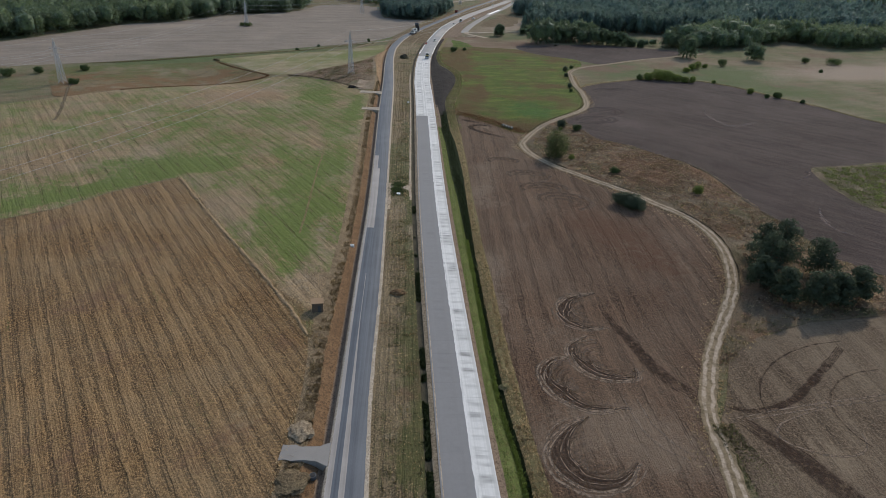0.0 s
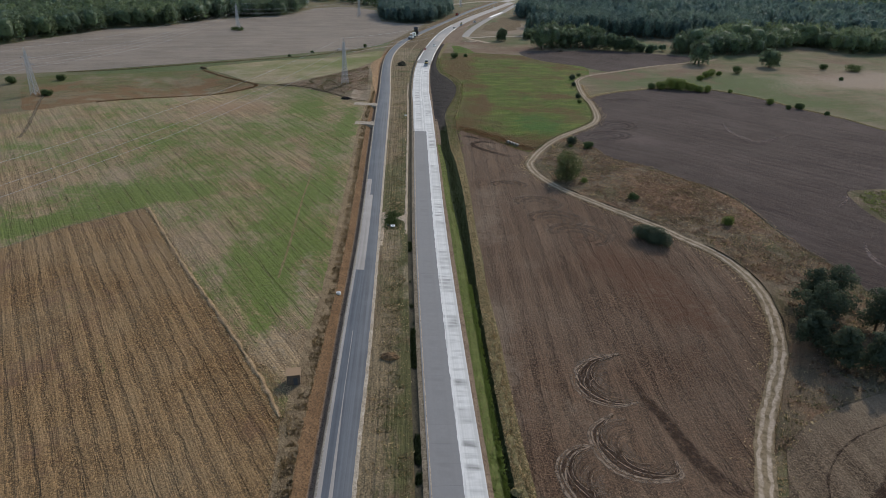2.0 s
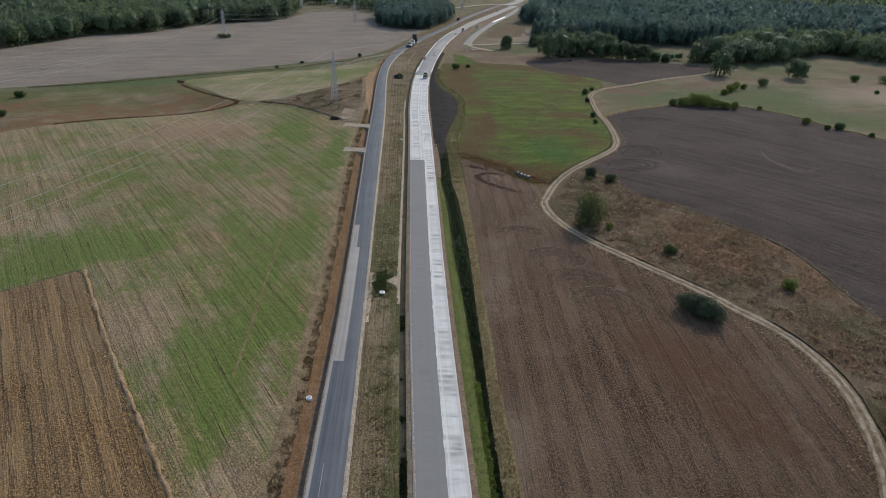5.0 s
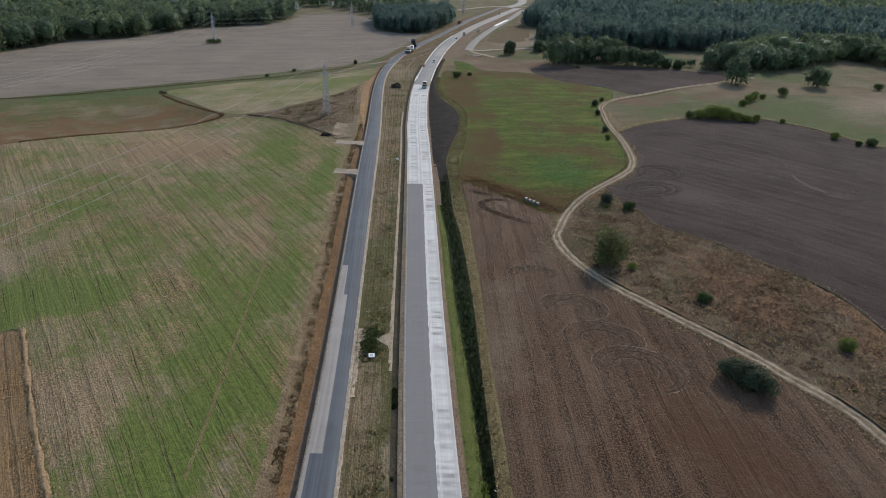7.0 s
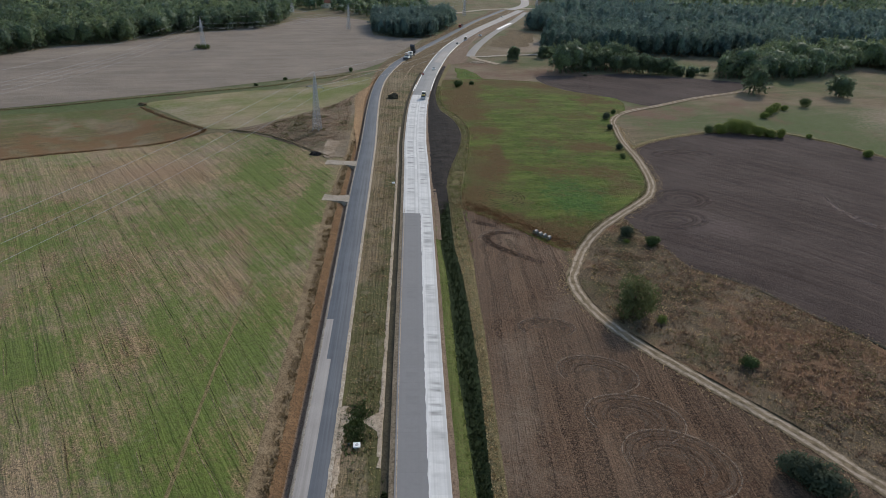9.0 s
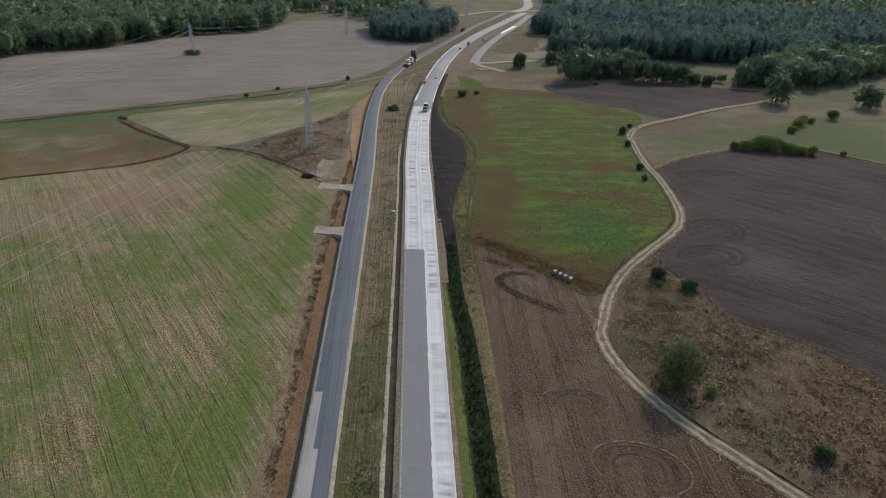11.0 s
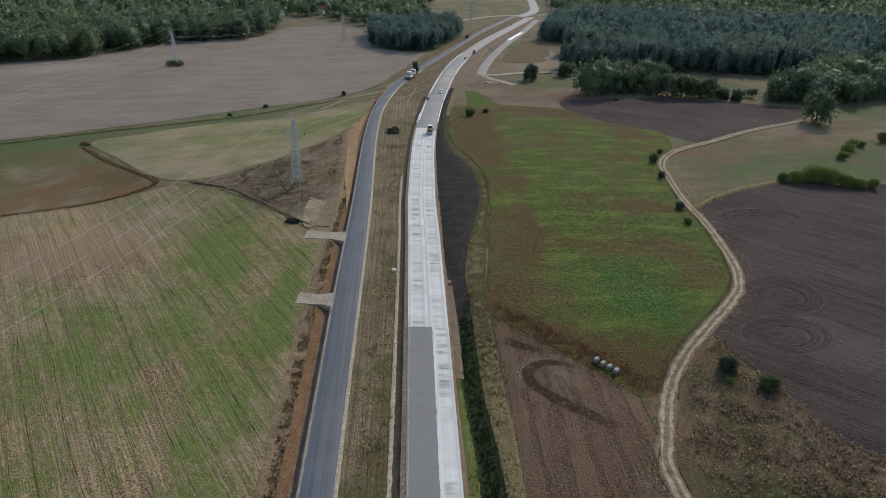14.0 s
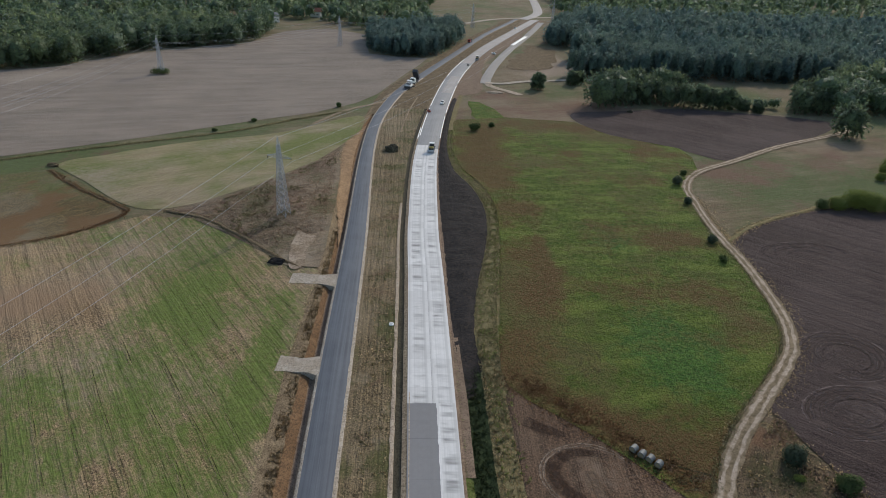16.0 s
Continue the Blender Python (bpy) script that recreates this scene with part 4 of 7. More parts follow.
ribbon("carriageway_edge", [(off(east_left, -1.0), const(-0.15)), (off(east_left, -0.5), const(0.08)), (off(east_left, 0.02), const(0.2))], Y0, Y1, 3.0, M["sand_dull"], "sandy gravel edge of the new carriageway", "road edge", wobble=0.06)
ribbon("median_sand_strip", [(off(east_left, -3.3), const(0.02)), (off(east_left, -2.9), const(0.1)), (off(east_left, -2.45), const(-0.02))], 205, 425, 1.5, M["sand"], "narrow strip of pale sand along the median ditch", "sand strip", wobble=0.25)
ribbon("sand_patch", [(off(west_right, 0.45), const(0.06)), (lambda y: west_right(y) + 1.2 + 0.5 * fbm(0.0, y, 3.0, 4.0), const(0.1)), (lambda y: west_right(y) + 1.3 + 2.3 * max(0.0, 1 - abs(y - 217.6) / 2.2) + 0.8 * fbm(3.0, y, 2.0, 5.0), const(0.02))], 196, 221, 0.6, M["sand"], "patch of bare pale sand at the road's edge", "sand patch", wobble=0.3)
ribbon("sand_patch", [(lambda y: off(east_left, -3.2)(y) - 3.4 * max(0.0, 1 - abs(y - 216.8) / 2.6) - 0.3, const(0.04)), (off(east_left, -3.3), const(0.11)), (off(east_left, -2.6), const(0.06))], 213, 223, 0.6, M["sand"], "patch of bare pale sand spilling over the median", "sand patch", wobble=0.3)
ribbon("west_bank", [(off(corr_left, -1.0), lambda x, y: land(x, y) + 0.02), (corr_left, lambda x, y: land(x, y) + 0.05), (mid(corr_left, west_left, 0.18), jag(0.0, 0.5, 2)), (mid(corr_left, west_left, 0.42), jag(-0.34, 0.3, 3))], Y0, 560, 1.2, M["bank_west"], "cloddy brown bank between field and cutting", "bank", wobble=0.3)
ribbon("west_cutting", [(mid(corr_left, west_left, 0.38), jag(-0.3, 0.2, 3)), (mid(corr_left, west_left, 0.6), jag(-0.8, 0.15, 4)), (off(west_left, -1.9), const(-1.25))], Y0, 600, 1.5, M["orange"], "bare orange sandy cutting beside the road", "cutting", wobble=0.2)
ribbon("west_gutter", [(off(west_left, -2.0), const(-1.22)), (off(west_left, -1.1), const(-1.6)), (off(west_left, -0.42), const(0.06))], Y0, 600, 1.5, M["shoulder"], "dark earth gutter at the road's edge", "gutter", wobble=0.1)
ribbon("far_west_verge", [(off(corr_left, -1.5), lambda x, y: land(x, y) + 0.02), (corr_left, const(0.03)), (west_left, const(0.06))], 545, Y1, 6.0, M["bank"], "bare earth verge of the far road", "verge", wobble=0.4)

# milled pale lane beside the newer asphalt
ribbon("milled_lane", [(off(west_left, 0.25), const(0.245)), (mid(west_left, west_right, 0.32), const(0.275)), (mid(west_left, west_right, 0.46), const(0.29))], 180, 236, 4.0, M["milled"], "pale milled lane not yet resurfaced", "road surface")
ribbon("milled_lane", [(off(west_left, 0.25), const(0.245)), (mid(west_left, west_right, 0.3), const(0.275))], 236, 252, 4.0, M["milled"], "short pale milled stretch of lane", "road surface")
ribbon("milled_lane", [(mid(west_left, west_right, 0.34), const(0.279)), (lambda y: west_left(y) + (west_right(y) - west_left(y)) * (0.36 + 0.13 * min(1.0, max(0.0, (128 - y) / 40))), const(0.297))], Y0, 150, 4.0, M["milled"], "pale milled strip along the road's middle", "road surface")
ribbon("milled_lane", [(off(west_left, 0.1), const(0.24)), (lambda y: west_left(y) + (west_right(y) - west_left(y)) * (0.1 + 0.06 * min(1.0, max(0.0, (120 - y) / 30))), const(0.262))], Y0, 180, 4.0, M["milled"], "pale milled strip along the road's edge", "road surface")

# ---- dirt track ----


def path_strip(name, line, profile, material, label, category, lift=0.0, wobble=0.0):
    """A strip along a line of points; profile: (offset to the right, height)."""
    verts, faces, uvs, run = [], [], [], 0.0
    for i, p in enumerate(line):
        d = (line[min(i + 1, len(line) - 1)] - line[max(i - 1, 0)]).normalized()
        side = Vector((d.y, -d.x))
        run += (p - line[i - 1]).length if i else 0.0
        for k, (o, z) in enumerate(profile):
            q = p + side * (o + wobble * fbm(p.x, p.y, 3.0, 3.0 * k))
            verts.append((q.x, q.y, land(q.x, q.y) + z + lift))
            uvs.append((o, run))
    n = len(profile)
    for i in range(len(line) - 1):
        for k in range(n - 1):
            a = i * n + k
            faces.append((a, a + 1, a + n + 1, a + n))
    ob = mesh_object(name, verts, faces, material)
    layer = ob.data.uv_layers.new(name="along")
    for loop in ob.data.loops:
        layer.data[loop.index].uv = uvs[loop.vertex_index]
    for q in ob.data.polygons:
        q.use_smooth = True
    return tagged(ob, label, category, kind="structure")


def rut_material():
    s = Shader("sandy_ruts", 0.95, 0.1)
    u = s.uv()
    wander = s.math("MULTIPLY", s.math("SUBTRACT", s.noise(0.35, 3.0), 0.5), 0.7)
    across = s.math("ABSOLUTE", s.math("ADD", u[0], wander))
    rut = s.math("SUBTRACT", 1.0, s.ramp(s.math("ABSOLUTE", s.math("SUBTRACT", across, 0.85)), 0.24, 0.5))
    soil = s.mix(s.ramp(s.noise(0.8, 5.0, 0.7), 0.35, 0.65), (0.11, 0.085, 0.05), (0.25, 0.19, 0.125))
    pale = s.mix(s.ramp(s.noise(1.7, 4.0, 0.7), 0.35, 0.7), (0.45, 0.37, 0.29), (0.27, 0.21, 0.155))
    c = s.mix(s.math("MULTIPLY", rut, s.ramp(s.noise(0.5, 4.0, 0.7), 0.35, 0.55, 0.25, 1.0)), soil, pale)
    s.bump(s.noise(2.5, 4.0, 0.7), 0.6, 0.12)
    return s.done(c)


M["ruts"] = rut_material()
path_strip("dirt_track", track_line, [(-1.9, 0.02), (-1.4, 0.1), (-0.85, 0.03), (-0.3, 0.13), (0.3, 0.13), (0.85, 0.03), (1.4, 0.1), (1.9, 0.02)], M["ruts"], "winding sandy dirt track with two pale ruts", "dirt track", 0.1, 0.5)

# ---- concrete slabs of the new carriageway ----
SLAB = 5.0


def slab_mesh(name, width, material):
    bm = bmesh.new()
    bmesh.ops.create_cube(bm, size=1.0)
    bmesh.ops.scale(bm, vec=(width - 0.006, SLAB - 0.008, 0.26), verts=bm.verts)
    top = [e for e in bm.edges if all(v.co.z > 0 for v in e.verts)]
    bmesh.ops.bevel(bm, geom=top, offset=0.003, segments=1, affect="EDGES")
    me = bpy.data.meshes.new(name)
    bm.to_mesh(me)
    bm.free()
    me.materials.append(material)
    return me


def heading(fn, y):
    return math.degrees(math.atan2(-(fn(y + 2) - fn(y - 2)), 4.0))


# ---- plants ----


def leaf_quads(rng, lobes, count, size, flat=0.0, droop=0.0, ruffle=0.5, twist=0.35):
    """Leaf clumps as small bent quads over a set of lobes (x, y, z, radius, squash). Returns corners and quads."""
    lobes = np.array(lobes, dtype=float)
    weight = lobes[:, 3] ** 2
    pick = rng.choice(len(lobes), count, p=weight / weight.sum())
    d = rng.normal(size=(count, 3))
    d /= np.linalg.norm(d, axis=1)[:, None]
    r = lobes[pick, 3] * rng.uniform(0.62, 1.06, count)
    c = lobes[pick, :3] + d * (r[:, None] * np.stack([np.ones(count), np.ones(count), lobes[pick, 4]], 1))
    nrm = d + rng.normal(scale=ruffle, size=(count, 3))
    nrm[:, 2] += flat
    nrm /= np.linalg.norm(nrm, axis=1)[:, None]
    a = np.cross(nrm, rng.normal(size=(count, 3)))
    a /= np.linalg.norm(a, axis=1)[:, None] + 1e-9
    b = np.cross(nrm, a)
    s = size * rng.uniform(0.55, 1.35, count)[:, None]
    a, b = a * s, b * s * rng.uniform(0.5, 1.0, count)[:, None]
    drop = np.zeros((count, 3))
    drop[:, 2] = -droop * s[:, 0]
    v = np.stack([c - a, c + b * 0.9 - nrm * s * 0.15, c + a + drop, c - b * 0.9 - nrm * s * 0.15], 1).reshape(-1, 3)
    q = np.arange(count * 4).reshape(-1, 4)[:, ::-1]
    soft = d + twist * nrm + np.array([0.0, 0.0, 0.35])
    soft /= np.linalg.norm(soft, axis=1)[:, None]
    return v, q, np.repeat(soft, 4, axis=0)


def tube(bm, a, b, ra, rb, sides=6):
    a, b = Vector(a), Vector(b)
    turn = (b - a).to_track_quat("Z", "Y").to_matrix()
    rings = []
    for p, r in ((a, ra), (b, rb)):
        rings.append([bm.verts.new(p + turn @ Vector((r * math.cos(2 * math.pi * k / sides), r * math.sin(2 * math.pi * k / sides), 0))) for k in range(sides)])
    for k in range(sides):
        bm.faces.new((rings[0][k], rings[0][(k + 1) % sides], rings[1][(k + 1) % sides], rings[1][k]))
    bm.faces.new(rings[1])
    bm.faces.new(rings[0][::-1])


def tree(x, y, height, spread, seed, leaf, label, name="tree", category="tree", bare=0.3, count=2200, size=0.42, lobes_n=11, lean=0.0, squash=0.8, droop=0.3, domed=True, girth=1.0):
    rng = np.random.default_rng(seed)
    base = new(name)
    base.location = (x, y, land(x, y))
    tagged(base, label, category)
    bm = bmesh.new()
    r0 = max(0.08, height * 0.022)
    tip = Vector((lean, lean * 0.3, height * 0.75))
    knee = Vector((lean * 0.3 + rng.normal() * 0.2, rng.normal() * 0.2, height * 0.4))
    tube(bm, (0, 0, -0.3), knee, r0, r0 * 0.7)
    tube(bm, knee, tip, r0 * 0.7, r0 * 0.25)
    lobes = []
    for k in range(lobes_n):
        t = (k + rng.uniform(0, 0.8)) / lobes_n
        z = height * (bare + (0.9 - bare) * t)
        ang = k * 2.4 + rng.uniform(-0.5, 0.5)
        wide = spread * (math.sqrt(max(0.12, 1.0 - ((t - 0.4) / 0.66) ** 2)) if domed else 1.0 - 0.75 * max(0.0, t - 0.35)) * rng.uniform(0.5, 1.0)
        rad = girth * spread * rng.uniform(0.28, 0.46) * (1.0 - 0.35 * t)
        reach = max(0.0, wide - rad)
        c = Vector((reach * math.cos(ang) + lean * t, reach * math.sin(ang), z))
        lobes.append((c.x, c.y, min(c.z, height - rad * squash), rad, squash))
        tube(bm, knee.lerp(tip, min(0.9, t * 0.9)), c, r0 * 0.3, r0 * 0.08, 5)
    part("trunk", bm, M["bark"], base, "brown trunk with limbs")
    v, q, nm = leaf_quads(rng, lobes, count, size, droop=droop)
    array_mesh("crown", v, q, leaf, base, nm)
    return base


def crown_shape(rng, fineness, peak):
    """A leafy crown of radius 1: rounded boughs with dark gaps between them, roughened by leaf clumps. Corners, faces, normals."""
    bm = bmesh.new()
    bmesh.ops.create_icosphere(bm, subdivisions=fineness, radius=1.0)
    d = np.array([tuple(q.co) for q in bm.verts])
    f = np.array([[q.index for q in face.verts] for face in bm.faces])
    bm.free()
    seed = Vector(rng.uniform(-50, 50, 3))
    r = []
    for q in d:
        q = Vector(q)
        big, small = noise.voronoi(q * 1.7 + seed)[0][0], noise.voronoi(q * 4.3 + seed)[0][0]
        r.append(1.12 - 0.5 * big**1.5 - 0.36 * small + 0.2 * noise.noise(q * 1.1 + seed))
    r = np.array(r) * rng.uniform(0.84, 1.1, len(d))
    v = d * r[:, None]
    if peak:
        v[:, :2] *= (1.0 - peak * np.clip(v[:, 2:3], -0.6, 1.0))
    low = v[:, 2] < 0
    v[low, 2] *= 1.35
    v[low, :2] *= (1.0 / np.sqrt(np.clip(1 - d[low, 2] ** 2, 0.3, 1.0)))[:, None] ** 0.9
    n = np.zeros_like(v)
    e = np.cross(v[f[:, 1]] - v[f[:, 0]], v[f[:, 2]] - v[f[:, 0]])
    for k in range(3):
        np.add.at(n, f[:, k], e)
    n /= np.linalg.norm(n, axis=1)[:, None] + 1e-9
    n = n + 0.4 * d + rng.normal(0, 0.45, n.shape)
    return v, f[d[f][:, :, 2].mean(1) > -0.72], n


def full_tree(x, y, height, spread, seed, leaf, label, low=0.03, leaves=3000, peak=0.05):
    """A tree in full leaf down to the ground: trunk, limbs and a crown of boughs with loose leaves."""
    rng = np.random.default_rng(seed)
    base = new("tree")
    base.location = (x, y, land(x, y))
    tagged(base, label, "tree")
    bm = bmesh.new()
    r0 = height * 0.022
    tube(bm, (0, 0, -0.3), (0.1, 0.1, height * 0.45), r0, r0 * 0.7)
    tube(bm, (0.1, 0.1, height * 0.45), (0, 0, height * 0.85), r0 * 0.7, r0 * 0.2)
    for k in range(9):
        z = height * (0.25 + 0.06 * k)
        tube(bm, (0.05, 0.05, z * 0.9), (spread * 0.6 * math.cos(2.4 * k), spread * 0.6 * math.sin(2.4 * k), z * 1.1), r0 * 0.3, r0 * 0.1, 5)
    part("trunk", bm, M["bark"], base, "brown trunk with limbs")
    v, f, nm = crown_shape(rng, 3, peak)
    hv, hf, hn = crown_shape(rng, 2, peak)
    tall = height * (1 - low) / 2
    grow = np.array([spread, spread * rng.uniform(0.85, 1.1), tall])
    k = rng.integers(0, len(v), leaves)
    c = v[k] * grow * rng.uniform(0.82, 1.08, leaves)[:, None]
    sprays = (c[:, None, :] + rng.normal(0, 0.42, (leaves, 3, 3))).reshape(-1, 3)
    d = nm[k] / grow
    d = d / np.linalg.norm(d, axis=1)[:, None] + rng.normal(0, 0.16, d.shape) + np.array([0, 0, 0.2])
    hd = hn / grow
    both = np.concatenate([sprays, hv * grow * 0.8]) + np.array([0, 0, height - tall])
    both[:, 2] = np.maximum(both[:, 2], 0.05)
    facing = np.concatenate([np.repeat(d, 3, axis=0), hd])
    facing /= np.linalg.norm(facing, axis=1)[:, None]
    array_mesh("crown", both, np.concatenate([np.arange(leaves * 3).reshape(-1, 3), hf + leaves * 3]), leaf, base, facing)
    return base


def bush(x, y, width, depth, height, seed, leaf, label, count=900, size=0.3, turn=0.0):
    rng = np.random.default_rng(seed)
    base = new("bush")
    base.location = (x, y, land(x, y))
    base.rotation_euler = (0, 0, math.radians(turn))
    tagged(base, label, "bush")
    bm = bmesh.new()
    lobes = []
    clumps = 10 + int(max(0.0, width - 8) * 0.9)
    for k in range(clumps):
        a = k * 2.4
        f = math.sqrt((k + 0.5) / clumps)
        rad = height * rng.uniform(0.34, 0.5)
        lx, ly = (width / 2 - rad * 0.8) * f * math.cos(a), (depth / 2 - rad * 0.8) * f * math.sin(a)
        lz = height - rad - rng.uniform(0.0, 0.3) * height
        lobes.append((lx, ly, max(rad * 0.7, lz), rad, 0.95))
        tube(bm, (lx * 0.3, ly * 0.3, -0.2), (lx, ly, max(rad * 0.6, lz)), 0.06, 0.02, 5)
    part("stem", bm, M["bark"], base)
    v, q, nm = leaf_quads(rng, lobes, int(count * 2.2), size * 0.66)
    v[:, 2] = np.maximum(v[:, 2], 0.02)
    array_mesh("foliage", v, q, leaf, base, nm)
    return base


# pines and broadleaf trees standing beside the dirt track
GROVE = "pines in the grove"
for i, (x, y, h, sp) in enumerate([(92, 144, 11.0, 4.8), (99, 142, 11.0, 5.0), (105.5, 143, 10.5, 4.8), (112, 145, 11.0, 5.0), (93, 158, 14.5, 6.0), (100, 165, 15.5, 6.4), (108, 158, 13.0, 6.0), (88.5, 151, 10.5, 4.6), (96, 167, 13.0, 5.2)]):
    tagged(tree(x, y, h, sp * 1.15, 40 + i, M["leaf_dark"], "dark green pine in a small grove beside the track", "pine", "tree", 0.2, 3600, 0.3, 18, domed=False), group=GROVE)
tree(47.0, 259.0, 12.0, 6.8, 61, M["leaf_olive"], "loose-crowned roadside tree with drooping branches", bare=0.1, count=3600, size=0.3, lobes_n=22, squash=1.15, droop=0.9)
bush(65.2, 204.6, 14.5, 7.6, 5.2, 62, M["leaf_dark"], "large dense dark green bush beside the track", 3000, 0.36, -45)
bush(94.0, 217.0, 4.0, 4.0, 3.4, 63, M["leaf_light"], "bright yellow-green young shrub in the scrub", 700, 0.3)
bush(68.0, 238.0, 4.6, 4.0, 2.6, 64, M["leaf_broad"], "low green shrub in dry scrub", 700, 0.28)
bush(53.5, 255.5, 2.8, 2.6, 2.4, 65, M["leaf_light"], "small yellowish shrub beside the track", 350, 0.24)
bush(57.0, 306.5, 4.4, 4.2, 4.6, 66, M["leaf_dark"], "upright dark green shrub near the track", 1000, 0.3)
bush(63.5, 300.0, 5.0, 4.4, 3.4, 67, M["leaf_broad"], "green shrub at the edge of the dark field", 900, 0.3)
bush(56.0, 302.0, 2.2, 2.0, 1.8, 68, M["leaf_light"], "small pale shrub near the track", 260, 0.2)
bush(77.0, 402.5, 3.2, 3.4, 3.4, 69, M["leaf_dark"], "dark shrub beside the dirt track", 500, 0.3)
bush(75.5, 389.0, 2.6, 4.0, 2.2, 70, M["leaf_broad"], "low green shrub beside the dirt track", 400, 0.28)
bush(80.0, 435.5, 2.8, 2.8, 3.2, 71, M["leaf_dark"], "dark round shrub at the track's bend", 450, 0.3)
bush(82.5, 456.0, 3.6, 3.4, 4.2, 72, M["leaf_dark"], "tall shrub at the track's bend", 550, 0.32)
bush(89.0, 468.0, 3.0, 2.6, 2.6, 73, M["leaf_broad"], "shrub on the track's outer bend", 400, 0.3)
for i, (x, y, w, h) in enumerate([(137, 437, 8, 6.0), (143.5, 438.5, 10, 8.5), (150, 436.5, 9, 7.8), (155.5, 435, 8.5, 5.8), (160.5, 433.5, 7, 4.6), (148, 441, 9, 7.0)]):
    tagged(bush(x, y, w, w * 0.85, h, 174 + i, M["leaf_light"], "light green shrub of a thicket at the field's corner", 1500, 0.34), group="shrubs of the thicket")
bush(131.0, 437.0, 5.0, 4.5, 4.4, 75, M["leaf_broad"], "dark bush beside the thicket", 600, 0.36)
bush(166.0, 433.5, 4.5, 4.0, 4.8, 76, M["leaf_light"], "light green bush at the field edge", 600, 0.36)
for i, (x, y, w, h) in enumerate([(194, 405.7, 4.5, 4), (200, 395, 3, 2.6), (207, 396, 6, 4), (217, 384, 3, 2.4), (181, 434, 3, 2.5), (2.4, 521, 6.0, 4.5), (11.2, 529, 3.2, 2.6), (-107.3, 521, 2.8, 1.6), (-120.4, 502, 2.6, 1.5), (-71, 556, 2.4, 2.8), (-252, 384, 6, 4.5), (-231, 397.5, 6.5, 4.0), (-264, 373, 10, 5), (-218, 361, 7, 3.4),
                              (-196, 620, 13, 4.0), (175, 472, 5.5, 4), (182, 481, 6, 5.5), (188, 488, 7, 6), (213, 503, 8, 6), (294, 534, 7, 5), (316, 531, 16, 6), (285, 492, 3, 2.5), (196, 493, 4, 3.4)]):
    bush(x, y, w, w * 0.8, h, 80 + i, M["leaf_light"] if 172 < x < 200 else M["leaf_broad"], "solitary green bush in open fields", 450 + int(w * 40), 0.4)
full_tree(197.0, 538.5, 19.5, 9.5, 130, M["canopy"], "broad round oak at the track's end", 0.04, 4200)
full_tree(252.0, 536.0, 15.0, 9.0, 131, M["canopy"], "round solitary tree in the meadow", 0.04, 3600)
full_tree(45.4, 621.0, 11.5, 5.2, 132, M["canopy"], "round tree beside the site road")
full_tree(71.0, 640.0, 10.0, 5.0, 133, M["canopy"], "round tree at the wood's corner")
full_tree(77.0, 646.0, 8.5, 4.4, 134, M["canopy"], "low round tree at the wood's corner")

# ---- woods: one object for each wood ----


def wood(name, outline, spacing, heights, seed, leaf, label, leaves=300, size=0.5, slim=0.32, skip=None, peak=0.0):
    """A stand of trees: loose leaf sprays over the boughs of every crown, round a small dense heart."""
    rng = np.random.default_rng(seed)
    shapes = [(crown_shape(rng, 3, peak), crown_shape(rng, 2, peak)) for _ in range(14)]
    xs, ys = [p[0] for p in outline], [p[1] for p in outline]
    vs, fs, ns, n = [], [], [], 0
    y = min(ys)
    row = 0
    while y < max(ys):
        x = min(xs) + (row % 2) * spacing / 2
        while x < max(xs):
            px, py = x + rng.uniform(-0.45, 0.45) * spacing, y + rng.uniform(-0.45, 0.45) * spacing
            if inside(px, py, outline) and abs(px) < 0.76 * py + 70 and not (skip and skip(px, py)):
                h = rng.uniform(*heights) * (1.0 + 0.25 * fbm(px, py, 40.0, seed))
                sp = h * slim * rng.uniform(0.65, 1.35)
                tall = h / 2
                base = np.array([px, py, land(px, py) + h - tall])
                (v, f, nm), (hv, hf, hn) = shapes[rng.integers(len(shapes))]
                spin = rng.uniform(0, 2 * math.pi)
                turn = np.array([[math.cos(spin), math.sin(spin), 0], [-math.sin(spin), math.cos(spin), 0], [0, 0, 1]])
                grow = np.array([sp * rng.uniform(0.85, 1.15), sp * rng.uniform(0.85, 1.15), tall])
                k = rng.integers(0, len(v), leaves)
                c = v[k] @ turn * grow * rng.uniform(0.82, 1.08, leaves)[:, None]
                sprays = (c[:, None, :] + rng.normal(0, size, (leaves, 3, 3))).reshape(-1, 3)
                d = nm[k] @ turn / grow
                d = d / np.linalg.norm(d, axis=1)[:, None] + rng.normal(0, 0.16, d.shape) + np.array([0, 0, 0.2])
                hd = hn @ turn / grow
                sprays, heart = sprays + base, hv @ turn * grow * 0.74 + base
                for q, g, m in ((sprays, np.arange(leaves * 3).reshape(-1, 3), np.repeat(d, 3, axis=0)), (heart, hf, hd)):
                    q[:, 2] = np.maximum(q[:, 2], base[2] - h + tall + 0.05)
                    vs.append(q)
                    fs.append(g + n)
                    ns.append(m / np.linalg.norm(m, axis=1)[:, None])
                    n += len(q)
            x += spacing
        y += spacing * 0.86
        row += 1
    ob = array_mesh(name, np.concatenate(vs), np.concatenate(fs), leaf, None, np.concatenate(ns))
    return tagged(ob, label, "wood", kind="stuff")


